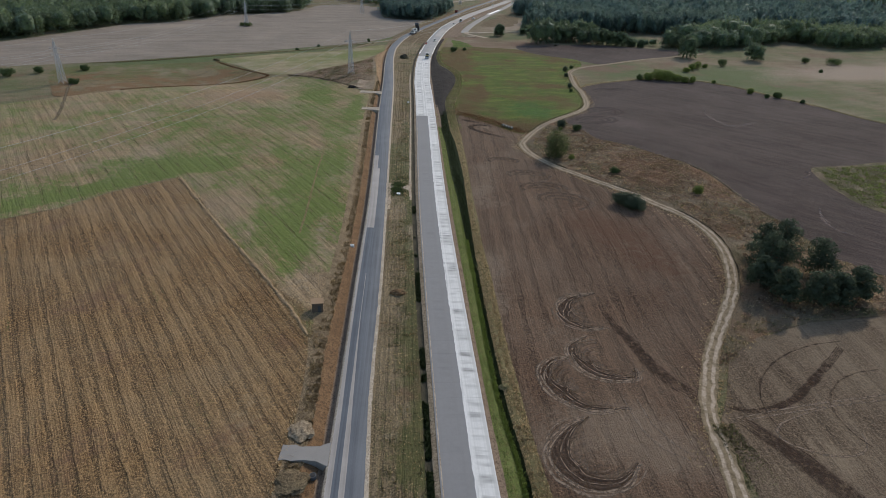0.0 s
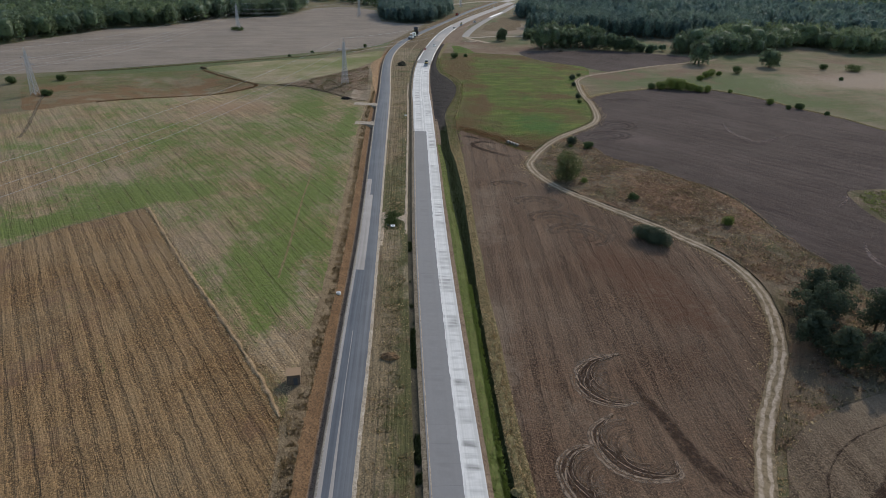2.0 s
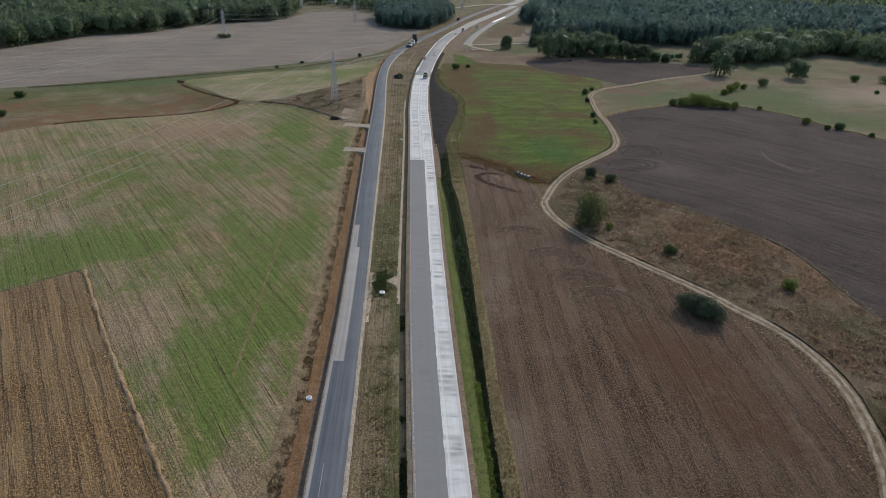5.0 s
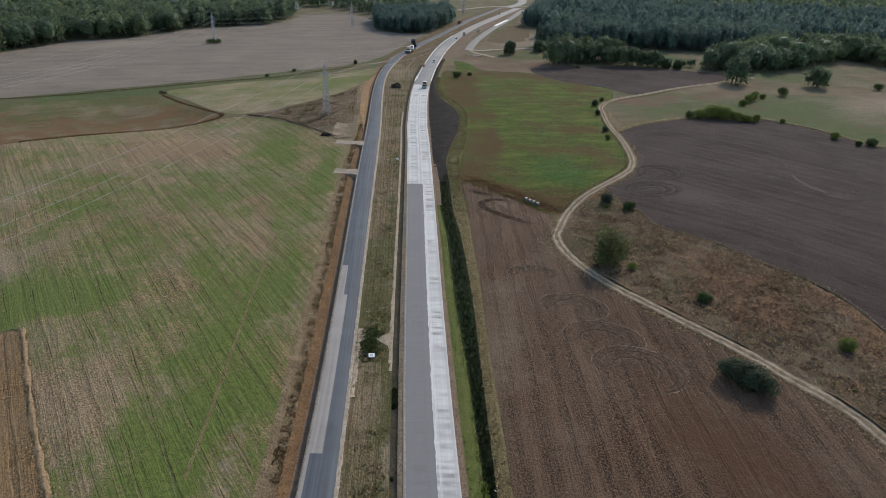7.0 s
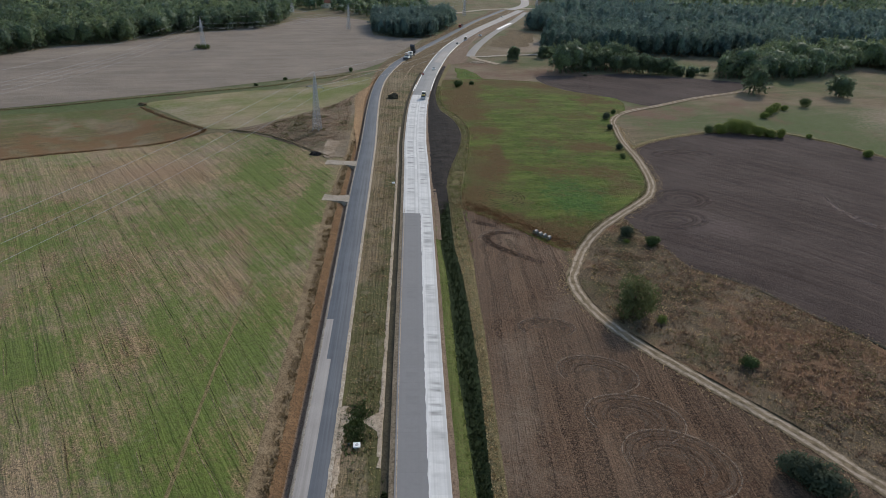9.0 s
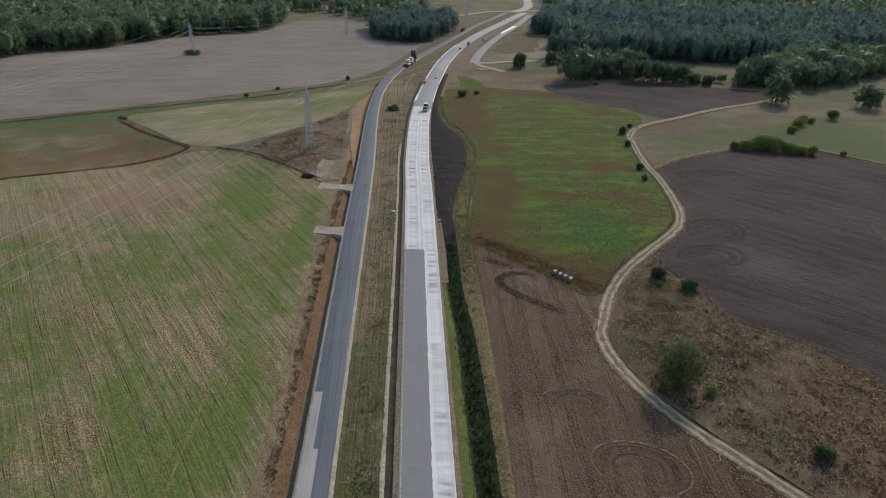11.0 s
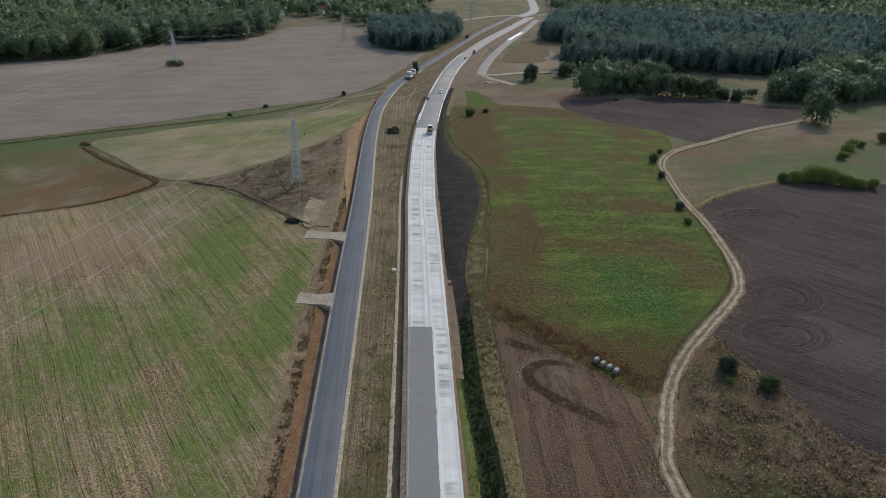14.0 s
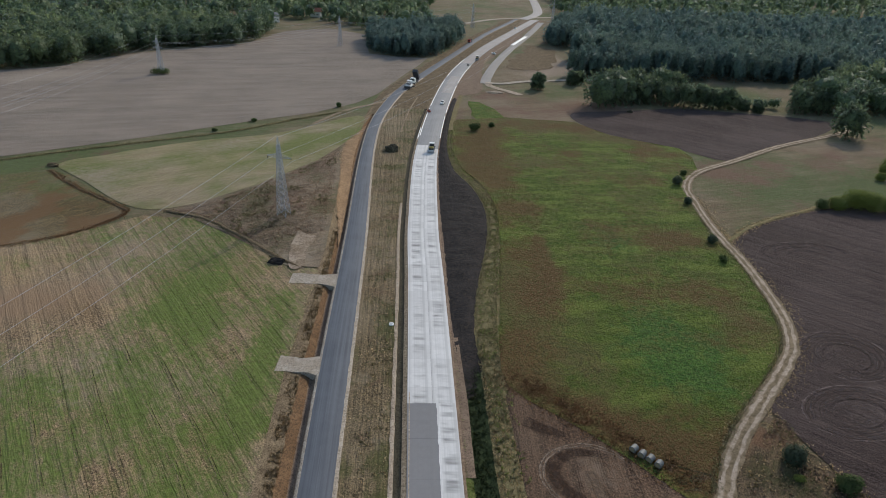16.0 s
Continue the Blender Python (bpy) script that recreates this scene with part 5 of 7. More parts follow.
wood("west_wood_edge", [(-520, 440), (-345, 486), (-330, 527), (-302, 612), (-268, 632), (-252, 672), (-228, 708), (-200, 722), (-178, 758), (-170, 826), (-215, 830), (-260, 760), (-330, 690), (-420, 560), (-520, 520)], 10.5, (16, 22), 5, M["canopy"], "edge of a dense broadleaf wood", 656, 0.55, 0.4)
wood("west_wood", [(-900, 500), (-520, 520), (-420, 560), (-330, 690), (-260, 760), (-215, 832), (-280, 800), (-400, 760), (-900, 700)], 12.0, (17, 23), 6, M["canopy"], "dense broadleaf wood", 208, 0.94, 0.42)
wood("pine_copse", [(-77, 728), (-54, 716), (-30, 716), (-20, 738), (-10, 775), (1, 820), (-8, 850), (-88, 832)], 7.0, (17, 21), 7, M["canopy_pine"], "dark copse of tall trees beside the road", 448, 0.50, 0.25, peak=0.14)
for i, (x, y, h, sp) in enumerate([(77, 582, 19, 10.5), (86, 586, 20, 9.5), (95, 591, 15, 8), (104, 594, 13, 7), (112, 602, 15, 8), (120, 592, 12, 7), (129, 590, 13, 7), (138, 590, 12, 6.5), (146, 589, 10, 5.5), (155, 590, 11, 6), (163, 587, 6, 3.6), (171, 585, 5.5, 3.2), (90, 604, 17, 9), (104, 612, 16, 8.5), (120, 612, 18, 9.5), (131, 616, 14, 8), (196, 587, 14, 7), (208, 589, 13, 7.5), (205, 602, 15, 8)]):
    tagged(full_tree(x, y, h * 1.22, sp * 1.15, 200 + i, M["canopy"], "rounded broadleaf tree behind the ploughed field"), group="trees behind the ploughed field")
wood("shrub_fringe", [(150, 588), (190, 594), (192, 600), (160, 606)], 7.0, (4, 7), 9, M["canopy"], "fringe of shrubs along a meadow", 208, 0.28, 0.5)
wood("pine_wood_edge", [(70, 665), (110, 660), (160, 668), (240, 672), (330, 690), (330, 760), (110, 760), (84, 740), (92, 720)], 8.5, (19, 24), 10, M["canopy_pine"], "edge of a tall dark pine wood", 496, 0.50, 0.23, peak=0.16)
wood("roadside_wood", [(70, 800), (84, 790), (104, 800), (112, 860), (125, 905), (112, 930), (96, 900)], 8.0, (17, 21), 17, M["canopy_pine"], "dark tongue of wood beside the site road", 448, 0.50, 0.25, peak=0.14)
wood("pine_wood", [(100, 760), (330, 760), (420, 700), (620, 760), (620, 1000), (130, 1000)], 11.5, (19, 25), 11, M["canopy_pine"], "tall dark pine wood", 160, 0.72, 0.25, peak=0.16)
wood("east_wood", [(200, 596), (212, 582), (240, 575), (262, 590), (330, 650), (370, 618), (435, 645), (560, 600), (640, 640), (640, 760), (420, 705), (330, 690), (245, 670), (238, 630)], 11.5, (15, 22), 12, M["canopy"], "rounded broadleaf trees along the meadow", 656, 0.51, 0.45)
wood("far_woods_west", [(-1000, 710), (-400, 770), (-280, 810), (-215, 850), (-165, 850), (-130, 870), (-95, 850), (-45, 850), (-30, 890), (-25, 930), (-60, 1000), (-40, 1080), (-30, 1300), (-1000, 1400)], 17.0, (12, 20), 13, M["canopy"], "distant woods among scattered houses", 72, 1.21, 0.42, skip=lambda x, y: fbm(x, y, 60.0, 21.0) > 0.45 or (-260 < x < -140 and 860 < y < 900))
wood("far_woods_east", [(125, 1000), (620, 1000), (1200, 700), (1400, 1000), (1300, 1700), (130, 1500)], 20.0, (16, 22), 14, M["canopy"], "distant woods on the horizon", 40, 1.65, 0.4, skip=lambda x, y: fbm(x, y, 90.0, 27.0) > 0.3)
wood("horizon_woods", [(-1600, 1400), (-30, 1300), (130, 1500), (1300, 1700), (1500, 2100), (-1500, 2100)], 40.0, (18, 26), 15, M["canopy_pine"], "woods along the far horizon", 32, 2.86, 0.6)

# ---- power line ----


def lattice_pylon(x, y, height, turn, arms, label):
    """A lattice tower: four legs, braces on four faces, cross arms and insulators."""
    base = new("power_pylon")
    base.location = (x, y, land(x, y))
    base.rotation_euler = (0, 0, math.radians(turn))
    tagged(base, label, "power pylon", "power pylons")
    foot, neck = 1.6, 0.4
    half = lambda z: foot + (neck - foot) * min(1.0, z / (height * 0.92))
    corners = ((1, 1), (-1, 1), (-1, -1), (1, -1))
    for cx, cy in corners:
        bm = bmesh.new()
        tube(bm, (cx * foot, cy * foot, -0.3), (cx * neck, cy * neck, height * 0.92), 0.1, 0.07, 4)
        part("leg", bm, M["steel"], base)
    levels, z = [0.4], 0.4
    while z < height * 0.9:
        z += max(1.2, half(z) * 1.7)
        levels.append(min(z, height * 0.92))
    for k in range(4):
        (ax, ay), (bx, by) = corners[k], corners[(k + 1) % 4]
        bm = bmesh.new()
        for i in range(len(levels) - 1):
            z0, z1 = levels[i], levels[i + 1]
            h0, h1 = half(z0), half(z1)
            tube(bm, (ax * h0, ay * h0, z0), (bx * h1, by * h1, z1), 0.085, 0.085, 3)
            tube(bm, (bx * h0, by * h0, z0), (ax * h1, ay * h1, z1), 0.085, 0.085, 3)
            tube(bm, (ax * h1, ay * h1, z1), (bx * h1, by * h1, z1), 0.07, 0.07, 3)
        part("brace", bm, M["steel"], base)
    bm = bmesh.new()
    for cx, cy in corners:
        tube(bm, (cx * neck, cy * neck, height * 0.92), (0, 0, height), 0.07, 0.05, 4)
    part("peak", bm, M["steel"], base)
    for z, reach in arms:
        for s in (-1, 1):
            bm = bmesh.new()
            for cy in (-1, 1):
                tube(bm, (s * half(z), cy * half(z), z), (s * reach, 0, z + 0.25), 0.07, 0.05, 4)
                tube(bm, (s * half(z), cy * half(z), z + 1.1), (s * reach, 0, z + 0.3), 0.06, 0.05, 4)
            part("cross_arm", bm, M["steel"], base)
            bm = bmesh.new()
            for i in range(5):
                tube(bm, (s * reach, 0, z + 0.2 - 0.22 * i), (s * reach, 0, z + 0.06 - 0.22 * i), 0.11, 0.07, 6)
            part("insulator", bm, M["glass"], base)
    return base


ARMS_A = [(19.8, 4.2)]
ARMS_B = [(16.0, 3.6), (19.5, 3.2)]
LINE_A = [(-152, 118, 27), (-63.2, 404, 26.5), (102, 965, 30)]
LINE_B = [(-236, 330, 25), (-224.5, 361, 25), (-195.2, 620, 23.5), (-103, 752, 24), (10, 900, 24)]


def line_turn(line, i):
    a, b = line[max(0, i - 1)], line[min(len(line) - 1, i + 1)]
    return math.degrees(math.atan2(b[1] - a[1], b[0] - a[0])) - 90


for i, (x, y, h) in enumerate(LINE_A):
    lattice_pylon(x, y, h, line_turn(LINE_A, i), ARMS_A, "grey steel lattice power pylon standing on a grassy mound" if i == 1 else "grey steel lattice power pylon")
for i, (x, y, h) in enumerate(LINE_B):
    if i:
        lattice_pylon(x, y, h, line_turn(LINE_B, i), ARMS_B, "grey steel lattice power pylon in the fields")


def wires(line, arms, radius):
    for i in range(len(line) - 1):
        (ax, ay, ah), (bx, by, bh) = line[i], line[i + 1]
        ta, tb = math.radians(line_turn(line, i)), math.radians(line_turn(line, i + 1))
        spots = [(s * r, z - 0.9) for z, r in arms for s in (-1, 1)] + [(0.0, ah - 0.1)]
        for o, z in spots:
            a = Vector((ax + o * math.cos(ta), ay + o * math.sin(ta), land(ax, ay) + z))
            b = Vector((bx + o * math.cos(tb), by + o * math.sin(tb), land(bx, by) + z))
            bm = bmesh.new()
            n, last = 24, None
            sag = (b - a).length * 0.022
            for k in range(n + 1):
                t = k / n
                p = a.lerp(b, t) - Vector((0, 0, 4 * sag * t * (1 - t)))
                if last is not None:
                    tube(bm, last, p, radius, radius, 4)
                last = p
            me = bpy.data.meshes.new("power_wire")
            bm.to_mesh(me)
            bm.free()
            me.materials.append(M["wire"])
            tagged(new("power_wire", me), "thin bare aluminium power line wire sagging between pylons", "wire", "power wires", "structure")


wires(LINE_A, ARMS_A, 0.04)
wires(LINE_B, ARMS_B, 0.035)

# ---- machines, vehicles and small things ----


def block(name, size, at, material, parent, bevel=0.06, label="", taper=0.0):
    bm = bmesh.new()
    bmesh.ops.create_cube(bm, size=1.0)
    bmesh.ops.scale(bm, vec=size, verts=bm.verts)
    for v in bm.verts:
        if taper and v.co.z > 0:
            v.co.x *= 1 - taper
            v.co.y *= 1 - taper
    if bevel:
        bmesh.ops.bevel(bm, geom=bm.edges[:], offset=bevel, segments=2, affect="EDGES")
    bmesh.ops.translate(bm, vec=at, verts=bm.verts)
    return part(name, bm, material, parent, label)


def wheel(at, radius, width, parent, material="rubber"):
    bm = bmesh.new()
    x, y, z = at
    tube(bm, (x - width / 2, y, z), (x + width / 2, y, z), radius, radius, 16)
    bmesh.ops.bevel(bm, geom=[e for e in bm.edges if len(e.link_faces) == 2 and abs(e.calc_face_angle(0)) > 1.0], offset=radius * 0.12, segments=2, affect="EDGES")
    w = part("wheel", bm, M[material], parent)
    bm = bmesh.new()
    tube(bm, (x - width / 2 - 0.02, y, z), (x + width / 2 + 0.02, y, z), radius * 0.55, radius * 0.55, 12)
    part("rim", bm, M["steel"], w)
    return w


def vehicle_base(name, x, y, z, turn, label, category):
    base = new(name)
    base.location, base.rotation_euler = (x, y, z), (0, 0, math.radians(turn))
    return tagged(base, label, category)


def car(x, y, z, turn, paint, label):
    b = vehicle_base("car", x, y, z, turn, label, "car")
    block("body", (1.85, 4.5, 0.75), (0, 0, 0.72), M[paint], b, 0.16)
    c = block("cabin", (1.62, 2.5, 0.62), (0, -0.25, 1.35), M["glass"], b, 0.12, "dark window glass", 0.14)
    block("roof", (1.3, 1.7, 0.06), (0, -0.3, 1.67), M[paint], c, 0.03)
    for sx in (-0.82, 0.82):
        for sy in (-1.35, 1.4):
            wheel((sx, sy, 0.33), 0.33, 0.22, b)
    return b


def roller(x, y, z, turn, label):
    b = vehicle_base("road_roller", x, y, z, turn, label, "road roller")
    block("rear_body", (1.9, 2.6, 1.1), (0, -0.9, 1.25), M["dark_paint"], b, 0.15)
    block("engine_cover", (1.6, 1.4, 0.5), (0, -1.5, 2.0), M["yellow_paint"], b, 0.15)
    cab = block("cab", (1.6, 1.5, 1.4), (0, 0.1, 2.4), M["glass"], b, 0.1, "dark cab windows", 0.06)
    block("roof", (1.75, 1.7, 0.14), (0, 0.1, 3.15), M["white_paint"], cab, 0.05)
    for sy, r in ((1.9, 0.75), (-1.6, 0.75)):
        bm = bmesh.new()
        tube(bm, (-1.05, sy, r), (1.05, sy, r), r, r, 20)
        part("drum", bm, M["steel"], b, "steel drum")
    block("front_frame", (2.3, 1.0, 0.3), (0, 1.6, 1.35), M["dark_paint"], b, 0.06)
    return b


def dump_truck(x, y, z, turn, paint, label, raised=0.0):
    b = vehicle_base("dump_truck", x, y, z, turn, label, "truck")
    block("chassis", (0.9, 8.2, 0.35), (0, 0, 0.95), M["dark_paint"], b, 0.05)
    cab = block("cab", (2.4, 2.0, 2.3), (0, 3.1, 2.1), M[paint], b, 0.15)
    block("windscreen", (2.1, 0.08, 0.9), (0, 4.11, 2.55), M["glass"], cab, 0.02)
    block("bumper", (2.4, 0.3, 0.5), (0, 4.15, 0.8), M["dark_paint"], b, 0.05)
    bm = bmesh.new()
    outer = [(-1.25, -3.9), (1.25, -3.9), (1.25, 1.8), (-1.25, 1.8)]
    lo = [bm.verts.new((px, py, 1.25)) for px, py in outer]
    hi = [bm.verts.new((px * 1.04, py, 2.75)) for px, py in outer]
    inn = [bm.verts.new((px * 0.96, py * 0.97, 2.75)) for px, py in outer]
    flo = [bm.verts.new((px * 0.92, py * 0.97, 1.4)) for px, py in outer]
    bm.faces.new(lo[::-1])
    bm.faces.new(flo)
    for k in range(4):
        n = (k + 1) % 4
        bm.faces.new((lo[k], lo[n], hi[n], hi[k]))
        bm.faces.new((hi[k], hi[n], inn[n], inn[k]))
        bm.faces.new((inn[k], inn[n], flo[n], flo[k]))
    if raised:
        bmesh.ops.rotate(bm, cent=(0, -3.7, 1.3), matrix=Matrix.Rotation(math.radians(raised), 3, "X"), verts=bm.verts)
    part("tipper_bed", bm, M["dark_paint"], b, "dark steel tipper bed")
    for sx in (-1.0, 1.0):
        for sy in (2.9, -1.5, -2.8):
            wheel((sx, sy, 0.5), 0.5, 0.35, b)
    return b


def paver(x, y, z, turn, label):
    b = vehicle_base("asphalt_paver", x, y, z, turn, label, "paver")
    block("body", (2.5, 4.4, 1.3), (0, 0, 1.25), M["white_paint"], b, 0.12)
    block("engine_cover", (2.2, 1.8, 0.6), (0, 0.9, 2.1), M["dark_paint"], b, 0.1)
    block("platform", (2.3, 1.2, 0.2), (0, -1.2, 2.0), M["steel"], b, 0.04)
    block("canopy", (2.5, 2.0, 0.12), (0, -0.9, 3.5), M["white_paint"], b, 0.04)
    for sx in (-1.1, 1.1):
        for sy in (-1.7, -0.1):
            bm = bmesh.new()
            tube(bm, (sx, sy, 2.0), (sx, sy, 3.5), 0.05, 0.05, 6)
            part("post", bm, M["steel"], b)
        block("track", (0.4, 3.6, 0.8), (sx, 0.2, 0.42), M["rubber"], b, 0.2)
    block("screed", (4.6, 0.8, 0.5), (0, -2.7, 0.35), M["dark_paint"], b, 0.08)
    block("hopper", (3.0, 1.6, 0.9), (0, 2.9, 0.9), M["dark_paint"], b, 0.1)
    return b


def small_machine(x, y, z, turn, paint, label):
    b = vehicle_base("joint_cutter", x, y, z, turn, label, "machine")
    block("body", (1.3, 2.2, 0.7), (0, 0, 0.75), M[paint], b, 0.1)
    block("engine", (0.9, 0.8, 0.6), (0, -0.5, 1.35), M["dark_paint"], b, 0.08)
    bm = bmesh.new()
    for s in (-0.4, 0.4):
        tube(bm, (s, -1.0, 0.8), (s, -1.7, 1.25), 0.04, 0.04, 6)
    tube(bm, (-0.4, -1.7, 1.25), (0.4, -1.7, 1.25), 0.04, 0.04, 6)
    part("handlebar", bm, M["steel"], b)
    for sx in (-0.6, 0.6):
        for sy in (-0.7, 0.7):
            wheel((sx, sy, 0.25), 0.25, 0.15, b)
    return b


roller(-17.6, 484.5, 0.33, -4, "yellow and white road roller on the white concrete").scale = (1.25, 1.25, 1.25)
car(-14.6, 572, 0.2, 174, "white_paint", "white car parked on the new carriageway")
small_machine(-21.5, 552.5, 0.2, 20, "red_paint", "small red cutting machine at the carriageway's edge")
small_machine(2.0, 690, 0.2, -12, "dark_paint", "small dark machine on the far carriageway")
roller(9.5, 715, 0.2, -14, "white compact roller on the far carriageway")
dump_truck(-33.6, 622.5, 0.28, 168, "white_paint", "white tipper truck with its dark bed raised", 50).scale = (1.3, 1.3, 1.3)
paver(-36.2, 609.0, 0.28, 168, "white asphalt paver in front of a tipper truck").scale = (1.25, 1.25, 1.25)
dump_truck(5.5, 800, 0.28, 166, "red_paint", "red tipper truck on the far road")
car(24.0, 745, 0.1, 30, "white_paint", "white van waiting on the site road")
car(55, 905, 0.2, -16, "white_paint", "white car on the far carriageway")


def soil_heap(x, y, w, d, h, seed, material, label):
    rng = np.random.default_rng(seed)
    bm = bmesh.new()
    bmesh.ops.create_icosphere(bm, subdivisions=4, radius=1.0)
    for v in bm.verts:
        n = noise.fractal(v.co * 1.6 + Vector((seed, 0, 0)), 1.0, 2.0, 4)
        v.co *= 1.0 + 0.35 * n
        v.co = Vector((v.co.x * w / 2, v.co.y * d / 2, max(-0.2, v.co.z * h)))
    me = bpy.data.meshes.new("earth_mound")
    bm.to_mesh(me)
    bm.free()
    me.materials.append(material)
    ob = new("earth_mound", me)
    ob.location = (x, y, max(0.0, land(x, y)) - 0.05)
    return tagged(ob, label, "heap")


soil_heap(-35.5, 484.5, 6.5, 5.5, 2.6, 3, M["wet_ditch"], "dark heap of dug soil on the median")
soil_heap(-58.5, 376, 5.0, 2.8, 1.3, 5, M["topsoil"], "dark heap of rubble at the mound's foot")
soil_heap(-11.4, 140.4, 4.4, 2.4, 1.0, 6, M["orange"], "low heap of brown soil across the median")
soil_heap(-25.6, 88.6, 5.0, 5.0, 0.9, 8, M["sand_dull"], "pale heap of dry earth beside the access road")
soil_heap(-24.6, 76.5, 6.0, 5.5, 0.7, 9, M["bank"], "pale heap of dry earth below the access road")
soil_heap(14.0, 104.0, 2.2, 1.6, 0.7, 12, M["verge_dry"], "small heap of dry grass on the verge")
soil_heap(92.5, 571.5, 3.0, 2.0, 1.4, 13, M["wet_ditch"], "dark heap of manure at the field's edge")
soil_heap(-165, 448, 4.5, 2.4, 1.1, 14, M["bank"], "heap of old rubble at a ditch's end")
soil_heap(17, 607, 11.0, 5.0, 0.9, 15, M["sand"], "spread heap of pale sand beside the site road")


def hay_bale(x, y, turn, label):
    b = new("hay_bale")
    b.location, b.rotation_euler = (x, y, land(x, y)), (0, 0, math.radians(turn))
    tagged(b, label, "hay bale", "row of bales")
    bm = bmesh.new()
    tube(bm, (-0.65, 0, 0.68), (0.65, 0, 0.68), 0.7, 0.7, 24)
    bmesh.ops.bevel(bm, geom=[e for e in bm.edges if abs(e.calc_face_angle(0)) > 1.0], offset=0.12, segments=3, affect="EDGES")
    for v in bm.verts:
        v.co += Vector((0, 0, 0.03 * noise.noise(v.co * 3)))
    part("wrap", bm, M["bale_wrap"], b, "pale plastic wrap")
    bm = bmesh.new()
    for s in (-0.66, 0.66):
        tube(bm, (s - 0.02, 0, 0.68), (s + 0.02, 0, 0.68), 0.5, 0.5, 20)
    part("straw_end", bm, M["straw"], b, "exposed straw")
    return b


for i, (x, y) in enumerate([(27.9, 309.3), (29.2, 308.1), (30.5, 307.1), (31.8, 305.9)]):
    hay_bale(x, y, 42 + 5 * (i % 2), "round hay bale in pale wrap lying at the field edge")


def hunting_hut(x, y, turn):
    b = new("wooden_hut")
    b.location, b.rotation_euler = (x, y, land(x, y)), (0, 0, math.radians(turn))
    tagged(b, "small dark wooden hut standing at the field's corner", "hut")
    w, d, h = 2.6, 2.2, 2.5
    for sy in (-1, 1):
        for i in range(9):
            block("board", (w / 9 - 0.015, 0.05, h), (-w / 2 + (i + 0.5) * w / 9, sy * d / 2, h / 2), M["wood"], b, 0.0)
    for sx in (-1, 1):
        for i in range(7):
            block("board", (0.05, d / 7 - 0.015, h), (sx * w / 2, -d / 2 + (i + 0.5) * d / 7, h / 2), M["wood"], b, 0.0)
    block("roof", (w + 0.5, d + 0.5, 0.12), (0, 0, h + 0.1), M["roof_board_lit"], b, 0.03, "flat board roof")
    block("door", (0.8, 0.06, 1.8), (0.4, -d / 2 - 0.06, 0.92), M["dark_paint"], b, 0.01, "dark door")


hunting_hut(-30.6, 130.5, 12)


def concrete_ring(x, y, z, label, tone="white_paint", lid="steel"):
    b = new("manhole_ring")
    b.location = (x, y, z)
    tagged(b, label, "manhole")
    bm = bmesh.new()
    tube(bm, (0, 0, -0.3), (0, 0, 0.45), 0.62, 0.62, 20)
    part("ring", bm, M[tone], b)
    # with a rubber lid, a solid black disc imitates the shaft's darkness
    bm = bmesh.new()
    tube(bm, (0, 0, 0.45), (0, 0, 0.53), 0.46, 0.42, 16)
    part("cover", bm, M[lid], b, "steel cover" if lid == "steel" else "black disc standing for the shade of an open shaft")


def square_manhole(x, y, z, turn, label):
    b = new("square_manhole")
    b.matrix_world = pose(x, y, z, 0, 0, turn)
    tagged(b, label, "manhole")
    block("slab", (1.35, 1.35, 0.3), (0, 0, 0.12), M["white_paint"], b, 0.04, "square white concrete slab")
    bm = bmesh.new()
    tube(bm, (0, 0, 0.26), (0, 0, 0.31), 0.34, 0.32, 20)
    part("cover", bm, M["steel"], b, "round grey steel cover")
    bm = bmesh.new()
    tube(bm, (-1.5, 0.2, -0.2), (-1.5, 0.2, 0.5), 0.16, 0.16, 12)
    part("pipe", bm, M["dark_paint"], b, "dark upright pipe end")


square_manhole(-17.0, 210.3, 0.0, 8, "square white concrete manhole slab among weeds")
concrete_ring(-27.6, 168.0, -0.6, "round pale manhole ring in the cutting")
concrete_ring(-22.7, 347.5, -0.1, "small pale manhole beside the ditch")
concrete_ring(-0.9, 105.5, -0.6, "dark concrete drain head in the median ditch", "pit", "rubber")
concrete_ring(-21.2, 78.4, -0.6, "dark drain pit beside the access road", "pit", "rubber")


def access_pad(name, x0, x1, y0, y1, material, label):
    bm = bmesh.new()
    n = 8
    top, low = [], []
    for i in range(n + 1):
        t = i / n
        x = x0 + (x1 - x0) * t
        flare = 1.3 * max(0.0, t - 0.6) ** 2 / 0.16 + 0.3 * max(0.0, 0.3 - t) ** 2 / 0.09
        for yy in (y0 - flare, y1 + flare):
            top.append(bm.verts.new((x, yy + 0.5 * fbm(x, yy, 2.0, 2.0), 0.14 + 0.06 * t + max(0.0, land(x, yy)) * (1 - t))))
            low.append(bm.verts.new((x, yy, -1.4)))
    for i in range(n):
        a = 2 * i
        bm.faces.new((top[a], top[a + 2], top[a + 3], top[a + 1]))
        bm.faces.new((top[a], low[a], low[a + 2], top[a + 2]))
        bm.faces.new((top[a + 1], top[a + 3], low[a + 3], low[a + 1]))
    bm.faces.new((top[0], top[1], low[1], low[0]))
    bm.normal_update()
    me = bpy.data.meshes.new(name)
    bm.to_mesh(me)
    bm.free()
    me.materials.append(material)
    tagged(new(name, me), label, "access road", "field accesses", "structure")


access_pad("access_road", -28.0, -19.0, 81.3, 84.9, M["site"], "short grey access road crossing the gutter")
access_pad("access_road", -46.5, -36.6, 327.4, 332.4, M["gravel"], "short pale gravel access into the field")
